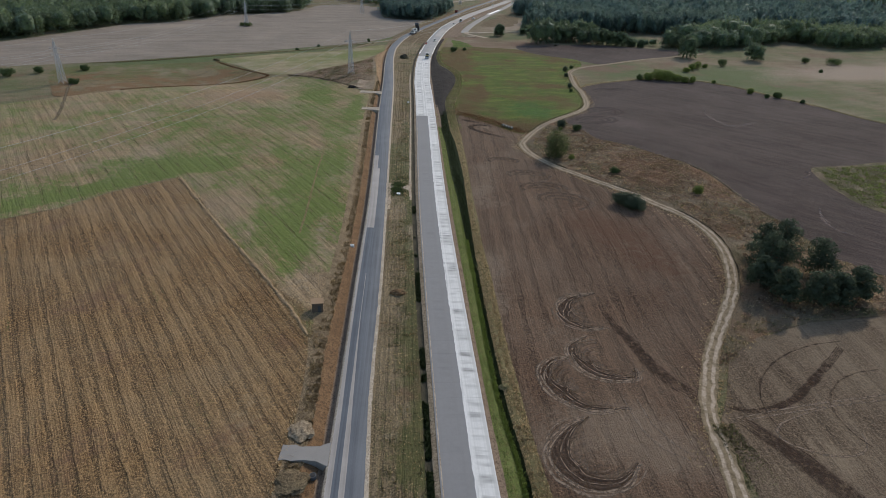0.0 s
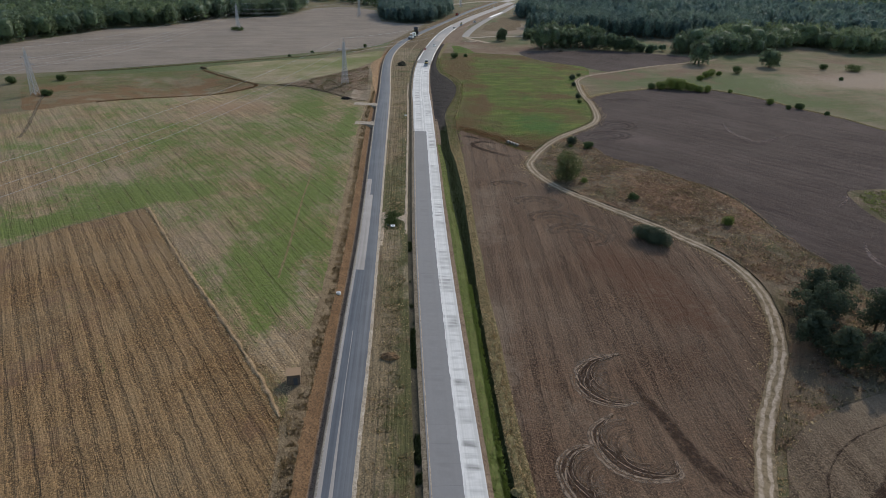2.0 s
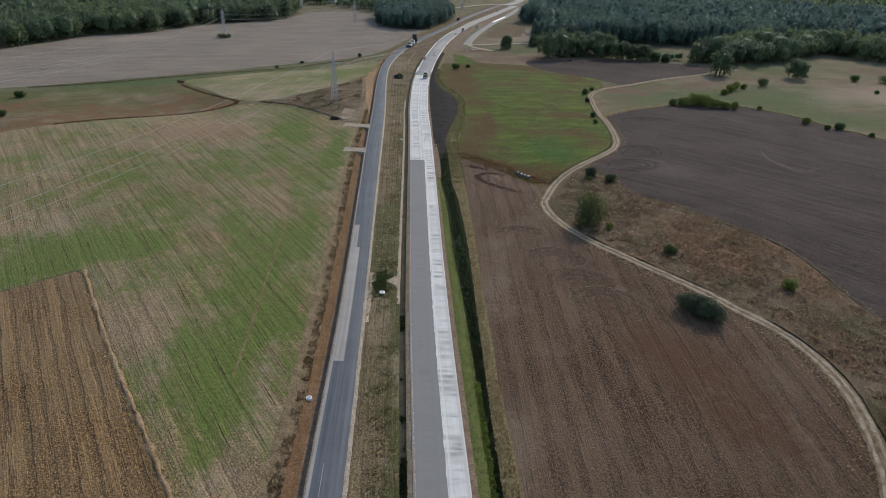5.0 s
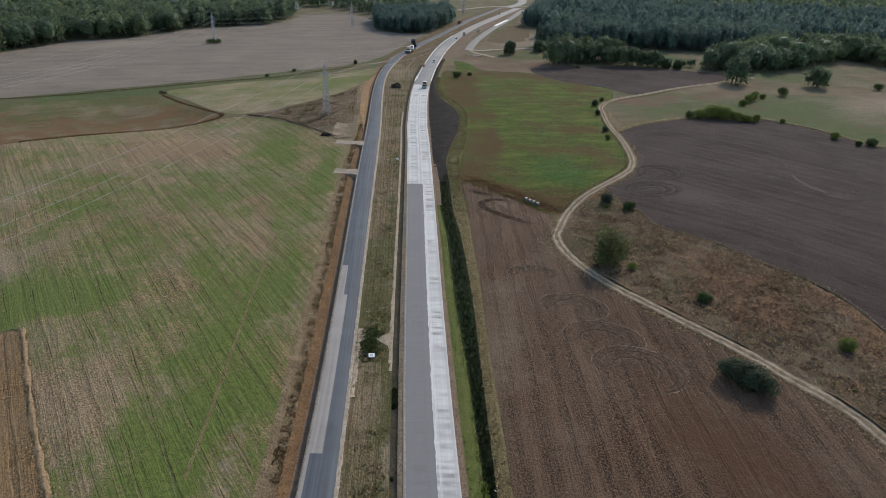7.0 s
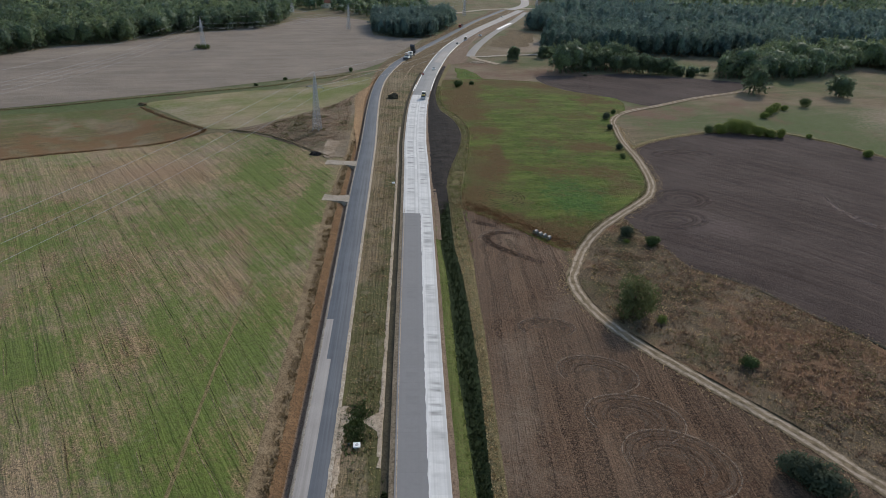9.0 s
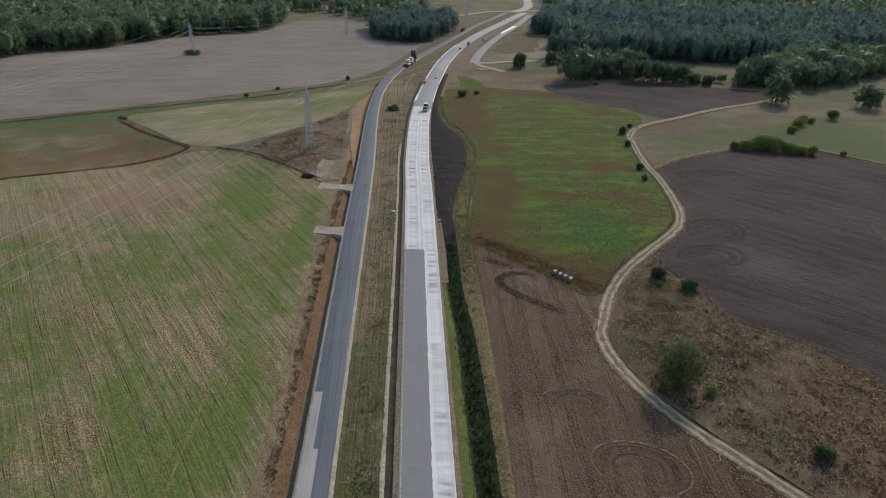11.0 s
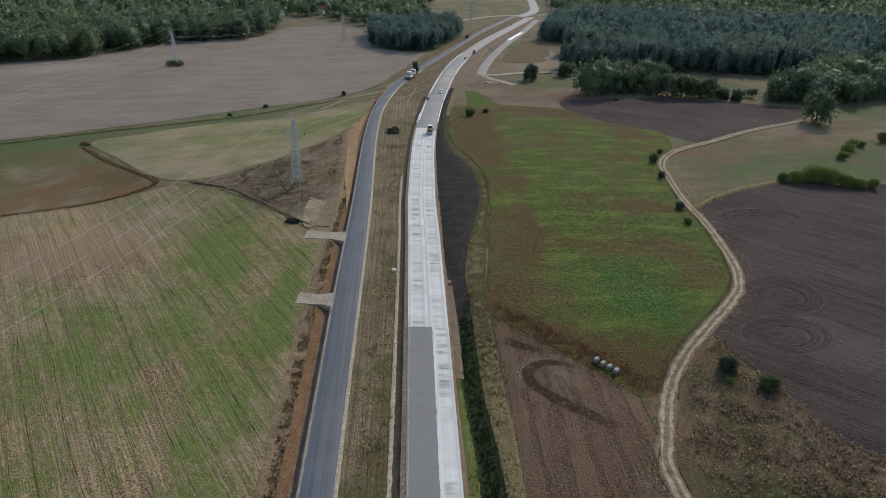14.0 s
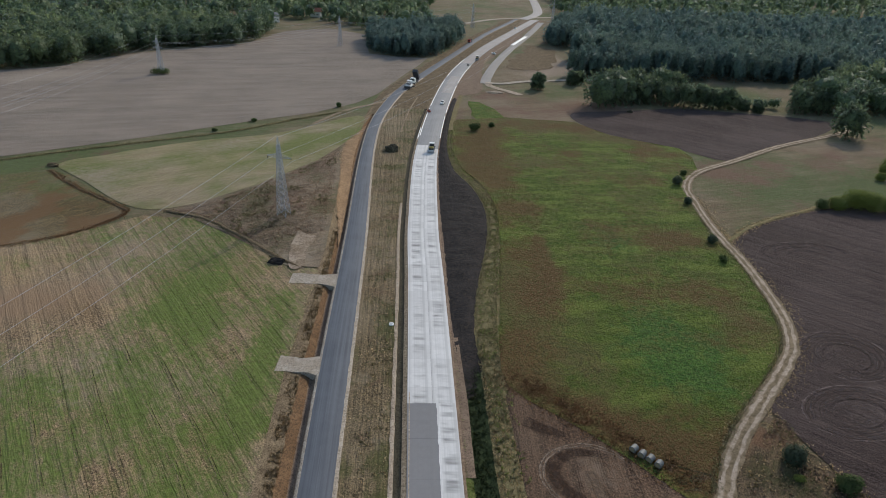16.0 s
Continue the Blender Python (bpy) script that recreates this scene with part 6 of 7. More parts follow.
access_pad("access_road", -52.5, -39.0, 365.4, 370.4, M["gravel"], "short pale gravel access at the mound's foot")


def house(x, y, turn, w, d, h, roof, label):
    b = new("house")
    b.location, b.rotation_euler = (x, y, land(x, y)), (0, 0, math.radians(turn))
    tagged(b, label, "house", "houses among the far woods")
    block("wall", (w, d, h), (0, 0, h / 2), M["render"], b, 0.02, "pale rendered walls")
    bm = bmesh.new()
    e = 0.5
    pts = [(-w / 2 - e, -d / 2 - e, h), (w / 2 + e, -d / 2 - e, h), (w / 2 + e, d / 2 + e, h), (-w / 2 - e, d / 2 + e, h), (-w / 2 - e, 0, h + d * 0.42), (w / 2 + e, 0, h + d * 0.42)]
    v = [bm.verts.new(p) for p in pts]
    for f in ((0, 1, 5, 4), (2, 3, 4, 5), (0, 4, 3), (1, 2, 5), (3, 2, 1, 0)):
        bm.faces.new([v[k] for k in f])
    r = part("roof", bm, M[roof], b)
    block("chimney", (0.6, 0.6, 1.6), (w * 0.2, 0.8, h + d * 0.42), M["roof_red"], r, 0.02)
    for i in range(3):
        for sy in (-1, 1):
            block("window", (1.1, 0.08, 1.3), (-w / 2 + (i + 0.5) * w / 3, sy * (d / 2 + 0.02), h * 0.55), M["glass"], b, 0.02)


for i, (x, y, t, roof) in enumerate([(-223, 892, 15, "roof_grey"), (-194, 880, 40, "roof_grey"), (-160, 938, -20, "roof_red"), (-428, 905, 10, "roof_grey"), (-485, 915, 60, "roof_red"), (-116, 1090, 30, "roof_red"), (496, 1185, 20, "roof_grey"), (-300, 985, 0, "roof_red"), (470, 720, 10, "roof_grey"), (-60, 1110, 70, "roof_grey"), (560, 1120, -20, "roof_red")]):
    house(x, y, t, 13, 9, 5.5, roof, "pale house with a " + ("red" if roof == "roof_red" else "grey") + " gabled roof among trees")

# ---- white edge strips where paving is under way ----
for n, (y0, y1, fn, d) in enumerate([(508, 560, east_left, 0.3), (566, 640, east_left, 0.3), (648, 716, east_left, 0.3), (503, 522, east_left, -0.4), (505, 545, east_right, 0.1), (552, 620, east_right, 0.1), (628, 690, east_right, 0.1)]):
    ribbon("edge_strip", [(off(fn, d - 0.2), const(0.17)), (off(fn, d - 0.2), const(0.36)), (off(fn, d + 0.2), const(0.36)), (off(fn, d + 0.2), const(0.17))], y0, y1, 4.0, M["white_paint"], "white concrete edge strip along the unpaved carriageway", "kerb strip")
ribbon("pale_patch", [(mid(east_left, east_right, 0.3), const(0.206)), (mid(east_left, east_right, 0.93), const(0.206))], 600, 650, 5.0, M["milled"], "pale fresh concrete stretch on the far carriageway", "road surface")
ribbon("far_surface", [(off(east_left, 0.6), const(0.19)), (mid(east_left, east_right, 0.5), const(0.225)), (off(east_right, -0.6), const(0.19))], 700, Y1, 8.0, M["milled"], "pale dusty surface of the far carriageway", "road surface")

ribbon("curing_edge", [(off(east_left, 6.02), const(0.3425)), (off(east_left, 6.5), const(0.3425))], 30, 320, 0.5, M["slab_white"], "ragged white overspray along the concrete lane", "road surface", wobble=0.16)
ribbon("edge_line", [(off(east_left, 0.3), const(0.3405)), (off(east_left, 0.5), const(0.3405))], 30, 322, 3.0, M["sand"], "thin tan line of sand along the carriageway's edge", "road surface", wobble=0.05)

# ---- side roads of the interchange ----
path_strip("site_road", smooth_open([(12.2, 631), (15, 656), (24, 706), (40.6, 777), (61, 850), (90, 968)], 6.0), [(-3.4, 0.0), (-3.0, 0.1), (3.0, 0.1), (3.4, 0.0)], M["site"], "grey-brown site road curving beside the carriageway", "road", 0.16, 0.0)
path_strip("site_road", smooth_open([(12.4, 633.5), (23.6, 633), (37.8, 642), (68, 652.6), (90, 658)], 6.0), [(-2.5, 0.0), (-2.2, 0.1), (2.2, 0.1), (2.5, 0.0)], M["gravel"], "pale site road crossing below the wood", "road", 0.2, 0.0)
path_strip("crossing_road", smooth_open([(-60, 880), (-11, 918), (40, 985), (98, 1020), (140, 1040)], 8.0), [(-3.5, 0.0), (-3.2, 0.1), (3.2, 0.1), (3.5, 0.0)], M["gravel"], "pale road crossing the valley ahead", "road", 0.12, 0.0)
path_strip("far_road", smooth_open([(72, 992), (96, 1060), (106, 1160), (112, 1300), (105, 1500)], 12.0), [(-6, 0.0), (-5.5, 0.1), (5.5, 0.1), (6, 0.0)], M["milled"], "pale road running on between far woods", "road", 0.16, 0.0)
for pts, w, mat, label in [
    ([(-37.5, 600), (-45.3, 577), (-54.3, 564), (-66.3, 549), (-78, 521)], 1.1, "sand_dull", "pale dirt path along the hill's foot"),
    ([(-29.7, 585), (-32.0, 560), (-33.4, 535), (-33.8, 513)], 0.45, "sand_dull", "narrow pale gravel path in the median"),
    ([(-22, 690), (-33, 640), (-42, 604), (-48, 580)], 1.6, "sand_dull", "bare pale earth strip beside the asphalt road"),
    ([(13, 640), (16, 624), (26, 612), (33, 603)], 2.4, "sand", "churned pale sand at the site road's mouth"),
    ([(14, 700), (19, 730), (27, 762), (36, 790)], 0.8, "sand_dull", "pale earth windrow on the earthworks"),
]:
    path_strip("dirt_path", smooth_open(pts, 1.5), [(-w, 0.0), (-w * 0.4, 0.12), (w * 0.4, 0.12), (w, 0.0)], M[mat], label, "path", 0.1, 0.35)
path_strip("white_membrane", smooth_open([(43, 795), (52, 824), (61, 852)], 5.0), [(-1.6, 0.0), (-1.5, 0.25), (1.5, 0.25), (1.6, 0.0)], M["white_paint"], "white sheeting laid along the site road", "sheeting", 0.22)

# ---- ridges and ditch lines between fields ----
M["ridge"] = soil_material("pale_ridge", (0.24, 0.16, 0.09), (0.38, 0.27, 0.165), 1.0, (0.13, 0.085, 0.045))
for pts, w, h, mat, label in [
    ([(-97, 212), (-75.4, 181), (-54.7, 153.8), (-40.4, 134.6), (-30.8, 119.5)], 0.5, 0.3, "ridge", "pale raised ridge of soil between two fields"),
    ([(-105, 411.5), (-90, 404.5), (-71, 388.5), (-58, 378), (-52, 374)], 0.7, 0.45, "bank", "dark earthen bank along the mound's foot"),
    ([(-119, 411.5), (-131, 420), (-150, 432), (-163, 443)], 0.3, 0.2, "bank", "dark furrow between field and meadow"),
    ([(-240, 420), (-210, 436), (-175, 461), (-148, 479), (-112, 503), (-90, 526), (-66, 548)], 0.35, 0.3, "verge_dry", "weedy ditch line along the hill's foot"),
    ([(-186, 352), (-153.6, 379.6), (-131, 394), (-119, 410)], 0.25, 0.15, "bank", "dark edge between stubble and reedy meadow"),
    ([(83, 404), (97, 417.5), (116, 429.7), (140, 441.5)], 0.8, 0.3, "verge_dry", "pale grassy balk along the dark field"),
    ([(161, 448), (191.4, 425), (206.5, 400), (223, 376.5), (241.6, 342), (300, 291)], 0.8, 0.4, "verge_dry", "grassy balk along the dark field's far side"),
    ([(70.5, 283.5), (82.5, 273.2), (92.3, 258.8), (101.3, 249.2), (106.7, 238), (110.7, 208.5), (116.4, 191), (119.7, 171.2), (129.5, 160)], 0.6, 0.3, "wet_ditch", "dark furrow between scrub and harrowed field"),
]:
    path_strip("field_balk", smooth_open(pts, 1.5), [(-w, 0.0), (-w * 0.4, h), (w * 0.4, h * 0.9), (w, 0.0)], M[mat], label, "balk", 0.06, 0.5)

# ---- curved tractor marks ----


def mark_material(name, colour, cover=1.0):
    """Soil that a machine has turned: thin at its edges and broken up, so that the ground shows through."""
    s = Shader(name, 0.95, 0.1)
    u = s.uv()
    s.put(s.b.inputs["Base Color"], s.mix(s.ramp(s.noise(1.2, 4.0, 0.7), 0.3, 0.7), colour, tuple(v * 0.7 for v in colour)))
    side = s.ramp(s.math("ABSOLUTE", u[0]), 0.35, 1.0, 1.0, 0.0)
    broken = s.ramp(s.noise(0.7, 5.0, 0.75), 0.38, 0.56, 0.2, 1.0)
    s.put(s.b.inputs["Alpha"], s.math("MULTIPLY", s.math("MULTIPLY", side, broken), cover))
    return s.m


M["mark_pale"] = mark_material("pale_tilled_line", (0.24, 0.18, 0.134))
M["mark_pale_grey"] = mark_material("pale_harrowed_line", (0.165, 0.127, 0.116))
M["mark_dark"] = mark_material("dark_tilled_line", (0.07, 0.045, 0.033), 0.7)
M["mark_mid"] = mark_material("settled_soil", (0.165, 0.118, 0.083), 0.85)
M["mark_soft"] = mark_material("smoothed_soil", (0.19, 0.135, 0.098), 0.55)
M["mark_soft_grey"] = mark_material("smoothed_grey_soil", (0.12, 0.092, 0.084), 0.55)
M["mark_faint"] = mark_material("shallow_groove", (0.075, 0.049, 0.037), 0.5)
M["mark_faint_grey"] = mark_material("shallow_grey_groove", (0.04, 0.03, 0.028), 0.5)
M["trail_olive"] = mark_material("pressed_grass", (0.17, 0.14, 0.06), 0.55)


def tractor_mark(line, w0, w1, material, label, lift, wobble=0.3):
    """A worked strip whose half width goes from w0 at its ends to w1 in its middle."""
    n = len(line)
    verts, faces, uvs = [], [], []
    for i, p in enumerate(line):
        d = (line[min(i + 1, n - 1)] - line[max(i - 1, 0)]).normalized()
        side = Vector((d.y, -d.x))
        w = 0.1 + 1.3 * (w0 + (w1 - w0) * max(0.0, math.sin(math.pi * i / (n - 1))) ** 1.3)
        for k in (-1, 0, 1):
            q = p + side * (k * w + wobble * fbm(p.x, p.y, 2.2, 4.0 * k + 5.0) * min(1.0, w * 2.5))
            verts.append((q.x, q.y, land(q.x, q.y) + lift))
            uvs.append((k, i * 0.1))
    for i in range(n - 1):
        for k in range(2):
            a = i * 3 + k
            faces.append((a, a + 1, a + 4, a + 3))
    ob = mesh_object("tractor_mark", verts, faces, M[material])
    layer = ob.data.uv_layers.new(name="across")
    for loop in ob.data.loops:
        layer.data[loop.index].uv = uvs[loop.vertex_index]
    return tagged(ob, label, "soil mark", kind="structure")


def tractor_loop(points, depth, tone="", lip=True, dark=True, label="curved tractor mark in worked soil"):
    """A crescent of worked soil: thin pale lips outside, darker grooves bunched towards the middle of the curve."""
    line = smooth_open(points, 0.8)
    n = len(line)
    centre = sum(line, Vector((0.0, 0.0))) / n
    rings = []
    if dark:
        rings += [(0.9, "mark_mid", 0.4, depth * 0.2), (0.3, "mark_dark", 0.3, depth * 0.17), (0.52, "mark_dark", 0.2, depth * 0.13), (0.2, "mark_dark", 0.05, 0.2), (0.42, "mark_pale", 0.02, 0.06), (0.64, "mark_dark", 0.05, 0.28), (0.78, "mark_dark", 0.02, 0.14), (0.71, "mark_pale", 0.0, 0.05)]
    else:
        rings += [(0.2, "mark_pale", 0.05, 0.3), (0.42, "mark_pale", 0.05, 0.5), (0.62, "mark_pale", 0.05, 0.3)]
    if lip:
        rings += [(-0.03, "mark_pale", 0.12, 0.28), (0.09, "mark_pale", 0.08, 0.18)]
    for k, (f, mat, w0, w1) in enumerate(rings):
        moved = []
        for i, p in enumerate(line):
            inward = (centre - p).normalized()
            moved.append(p + inward * depth * (f * math.sin(math.pi * i / (n - 1)) + (0.04 if f > 0 else 0.0)))
        tractor_mark(moved, w0, w1, mat + tone, label, 0.075 + 0.004 * k)


def worked_band(points, w0, w1, material="mark_dark", label="dark band of freshly worked soil"):
    line = smooth_open(points, 1.2)
    n = len(line)
    for j in range(5):
        moved = []
        for i, p in enumerate(line):
            d = (line[min(i + 1, n - 1)] - line[max(i - 1, 0)]).normalized()
            w = w0 + (w1 - w0) * i / (n - 1)
            moved.append(p + Vector((d.y, -d.x)) * w * (j - 2) * 0.42)
        tractor_mark(moved, 0.04, (w0 + w1) * 0.2, material, label, 0.08 + 0.004 * j, 0.5)


worked_band([(43.1, 138), (44.0, 133), (46.4, 125.8), (49.4, 114.4), (52.5, 107.8), (56.5, 103.2)], 0.9, 1.9)
worked_band([(61.0, 101.2), (66.5, 100.3), (74.4, 103.4), (84.0, 111.6), (96.2, 123.5)], 0.7, 0.9)
worked_band([(61.0, 98.2), (65.5, 91.4), (69.1, 84.9), (72.8, 78.0), (76, 70)], 1.5, 2.2)
tractor_loop([(42.0, 147.0), (34.1, 144.0), (29.2, 137.1), (30.9, 131.0), (36.8, 128.5), (42.4, 130.6)], 6.0)
tractor_loop([(35.8, 126.5), (30.2, 121.5), (29.8, 116.0), (32.1, 110.7), (37.3, 108.3), (44.5, 109.6), (45.0, 114)], 6.0)
tractor_loop([(30.0, 116.9), (25.3, 115.5), (21.9, 110.3), (24.0, 102.2), (31.6, 97.3), (40.1, 99.3)], 6.5)
tractor_loop([(30.5, 96.7), (24.6, 92.3), (20.4, 86.1), (21.2, 80.4), (24.9, 77), (28.3, 76.1), (34.2, 78.3), (37.8, 84)], 7.0)
def ring(cx, cy, ra, rb, a0, a1):
    return [(cx + ra * math.cos(math.radians(a0 + (a1 - a0) * i / 10)), cy + rb * math.sin(math.radians(a0 + (a1 - a0) * i / 10))) for i in range(11)]


for d in (0.0, 0.7):
    tractor_mark(smooth_open([(25.5, 307.0 - d), (23.0, 308.9 - d), (17.4, 309.9 - d), (11.3 + d * 0.7, 307.1 - d * 0.7), (8.7 + d, 302.5), (9.7 + d * 0.8, 297.9 + d * 0.4), (13.3 + d * 0.5, 294.0 + d * 0.5)], 0.8), 0.08, 0.16, "mark_pale", "thin pale rim of a turning loop", 0.12, 0.3)
worked_band([(22.6, 306.8), (17.1, 307.6), (12.9, 305.5), (11.2, 302.5), (12.6, 299.0), (15.8, 295.4), (23.4, 290.2), (28, 287)], 0.9, 1.5)
worked_band([(7.0, 315.4), (10.7, 313.2), (14.6, 311.8)], 1.4, 0.9)
tractor_mark(smooth_open([(18.0, 303.2), (19.0, 299), (19.6, 295.5)], 0.8), 0.8, 1.2, "mark_mid", "paler strip of soil inside a turning loop", 0.08, 0.2)


def turning_circle(cx, cy, ra, rb, turn, tone="", a0=-48, a1=222):
    """Concentric wheel marks of a turning tractor: thin pale rims, smoothed bands and dark grooves between them."""
    c, d = math.cos(math.radians(turn)), math.sin(math.radians(turn))
    spin = lambda pts: [(cx + x * c - y * d, cy + x * d + y * c) for x, y in pts]
    marks = ((0.88, "mark_soft", 0.5, 0.9), (0.6, "mark_soft", 0.3, 0.8), (0.3, "mark_soft", 0.3, 1.1), (0.8, "mark_faint", 0.0, 0.08), (0.94, "mark_faint", 0.0, 0.03), (0.7, "mark_faint", 0.0, 0.04), (0.52, "mark_faint", 0.02, 0.3),
             (1.0, "mark_pale", 0.1, 0.17), (0.86, "mark_soft", 0.0, 0.05), (0.64, "mark_soft", 0.0, 0.05), (0.46, "mark_pale", 0.0, 0.03))
    for k, (f, mat, w0, w1) in enumerate(marks):
        trim = 50 * (1 - f)
        shift = 0.12 * rb * (1 - f)
        arc = [(x - shift, y - shift) for x, y in ring(0, 0, ra * f, rb * f, a0 + trim * 0.4, a1 - trim)]
        tractor_mark(smooth_open(spin(arc), 0.8), w0, w1, mat + tone, "thin rim of a turning circle in worked soil", 0.075 + 0.004 * k, 0.25)


turning_circle(38.5, 138.0, 8.2, 8.4, 0, "", 80, 300)
turning_circle(39.0, 117.0, 8.2, 8.2, 0, "", 95, 335)
turning_circle(32.5, 107.5, 9.4, 9.4, 0, "", 110, 305)
turning_circle(30.0, 86.5, 9.2, 9.6, 0, "", 90, 335)
turning_circle(24.2, 252.5, 7.2, 4.2, 0)
turning_circle(33.2, 234.8, 9.0, 6.4, -15)
turning_circle(37.9, 220.7, 10.0, 7.2, -12)
turning_circle(43.4, 209.0, 10.6, 8.2, -25)
turning_circle(86.5, 341.5, 11.5, 9.5, 38, "_grey", -172, 176)
turning_circle(77.5, 321.0, 12.5, 8.2, 20, "_grey", -172, 176)
turning_circle(105.0, 398.0, 16.0, 7.5, 10, "_grey", -20, 210)
tractor_loop([(146.7, 356), (143.0, 341), (145.5, 327), (153, 321.5), (166.3, 334.3)], 6.0, "_grey", dark=False)
tractor_loop([(137.2, 212), (132.0, 200), (132.8, 192), (136.5, 188.4)], 4.0, "_grey", dark=False)
tractor_loop([(143.2, 240.5), (150, 246), (157, 255), (162.2, 265.2)], 4.0, "_grey", dark=False)
for ra, rb in ((8.8, 8.8), (7.6, 7.6), (6.2, 6.0), (4.6, 4.2)):
    tractor_mark(smooth_open(ring(18.0, 336.5, ra, rb, -160, 180), 0.8), 0.12, 0.24, "trail_olive", "pale ring pressed into the meadow", 0.24, 0.4)
for points in ([(39.2, 102.3), (40.3, 94.3), (42.7, 88.8), (47.3, 85.1)], [(42.0, 102.5), (42.8, 96.0), (45.2, 90.3), (47.5, 87.0)], [(60.0, 96.6), (72.7, 100.0), (83.6, 102.5), (95.6, 104.9), (120, 110)], [(60.4, 97.6), (72.5, 101.2), (83.4, 103.8), (95.4, 106.2), (120, 111.5)],
               [(83.6, 102.5), (73.0, 98.5), (68.1, 95.2), (67.6, 91.5), (72.8, 88.3), (78.4, 87.9), (82.7, 90.1), (84.6, 95.1)]):
    tractor_mark(smooth_open(points, 0.8), 0.1, 0.22, "mark_pale", "thin pale wheel mark in worked soil", 0.11, 0.25)
for r in (22, 36):
    tractor_mark(smooth_open(ring(104, 98, r, r * 0.8, 100, 205), 1.2), 0.05, 0.14, "mark_dark", "curved harrow line in the tilled corner", 0.1, 0.5)

# ---- drill lines of the sprouting field ----
FIELD = [(-296, 80), (-232, 94), (-160, 153), (-138, 177), (-125, 186), (-114, 200), (-98, 214), (-94, 213), (-74, 183), (-53, 156), (-39, 138), (-33, 150), (-34, 190), (-39, 246), (-43, 293), (-46, 325), (-47.5, 362), (-52, 379), (-69, 388), (-88, 402), (-112, 406), (-131, 391), (-153, 377), (-171, 362), (-186, 349), (-225, 310), (-296, 238)]


def drill_lines(name, shift, half, material, label, seed):
    rng = random.Random(seed)
    a = math.radians(-53.5)
    d, side = Vector((math.cos(a), math.sin(a))), Vector((-math.sin(a), math.cos(a)))
    verts, faces = [], []
    u = -190.0
    while u < 215:
        u += rng.choice((4.0, 5.6, 5.9, 8.2))
        run = 0
        for j in range(-200, 170):
            p = d * (j * 1.6) + side * (u + shift + 1.4 * fbm(j * 1.6, u, 60.0, 3.0))
            if not inside(p.x, p.y, FIELD):
                run = 0
                continue
            w = half * max(0.12, 0.7 + 1.6 * fbm(p.x, p.y, 7.0, seed))
            for o, z in ((-w, 0.0), (0.0, 0.03), (w, 0.0)):
                q = p + side * o
                verts.append((q.x, q.y, land(q.x, q.y) + 0.065 + z))
            if run:
                n = len(verts)
                for k in (0, 1):
                    faces.append((n - 6 + k, n - 5 + k, n - 2 + k, n - 3 + k))
            run += 1
    return tagged(mesh_object(name, verts, faces, M[material]), label, "drill lines", kind="structure")


M["furrow"] = mark_material("drill_furrow", (0.12, 0.095, 0.05), 0.8)
M["drill_pale"] = mark_material("pale_drill_row", (0.3, 0.25, 0.14), 0.8)
drill_lines("drill_lines", 0.0, 0.1, "drill_pale", "thin pale drill lines across the sprouting field", 5)
drill_lines("drill_furrows", 0.5, 0.08, "furrow", "thin dark furrows beside the drill lines", 5)

M["trail"] = mark_material("dusty_trail", (0.2, 0.16, 0.11))
path_strip("wheel_track", smooth_open([(-222, 366), (-213, 345), (-200, 318), (-190, 296), (-186, 286)], 2.0), [(-1.6, 0.0), (0.0, 0.04), (1.6, 0.0)], M["trail"], "pale bare path through the grass below the pylon", "wheel track", 0.1, 0.8)
path_strip("wheel_track", smooth_open([(-44.5, 172), (-45.6, 186), (-47.8, 207), (-49.6, 223), (-51.5, 245), (-53.5, 268)], 2.0), [(-0.35, 0.0), (0.0, 0.02), (0.35, 0.0)], M["verge_dry"], "faint pale wheel track through the field", "wheel track", 0.06, 0.3)
path_strip("wheel_track", smooth_open([(47, 277), (55.3, 283.5), (61.6, 287.4), (67.6, 295.9)], 1.5), [(-0.25, 0.0), (0.0, 0.05), (0.25, 0.0)], M["trail"], "faint pale trail through the scrub", "wheel track", 0.14, 0.3)
path_strip("wheel_track", smooth_open([(48, 275.4), (56.2, 282), (62.6, 285.9), (68.8, 294.6)], 1.5), [(-0.25, 0.0), (0.0, 0.05), (0.25, 0.0)], M["trail"], "faint pale trail through the scrub", "wheel track", 0.14, 0.3)

# ---- tufts of grass and weeds ----


def tufts(name, spots, size, material, label, seed):
    rng = np.random.default_rng(seed)
    n = len(spots)
    c = np.repeat(np.array(spots), 4, axis=0)
    k = len(c)
    a = rng.uniform(0, 2 * math.pi, k)
    d = np.stack([np.cos(a), np.sin(a), np.zeros(k)], 1)
    s = size * rng.uniform(0.5, 1.4, k)[:, None]
    up = np.stack([rng.normal(0, 0.4, k), rng.normal(0, 0.4, k), rng.uniform(0.42, 0.95, k)], 1) * s
    c = c + rng.normal(0, size * 0.4, (k, 3)) * np.array([1, 1, 0])
    c[:, 2] -= 0.05
    v = np.stack([c - d * s * 0.3, c + d * s * 0.3, c + up + d * s * 0.1, c + up - d * s * 0.1], 1).reshape(-1, 3)
    lift = np.stack([rng.normal(0, 0.35, k), rng.normal(0, 0.35, k), np.ones(k)], 1)
    lift /= np.linalg.norm(lift, axis=1)[:, None]
    ob = array_mesh(name, v, np.arange(k * 4).reshape(-1, 4), material, None, np.repeat(lift, 4, axis=0))
    return tagged(ob, label, "grass", kind="stuff")


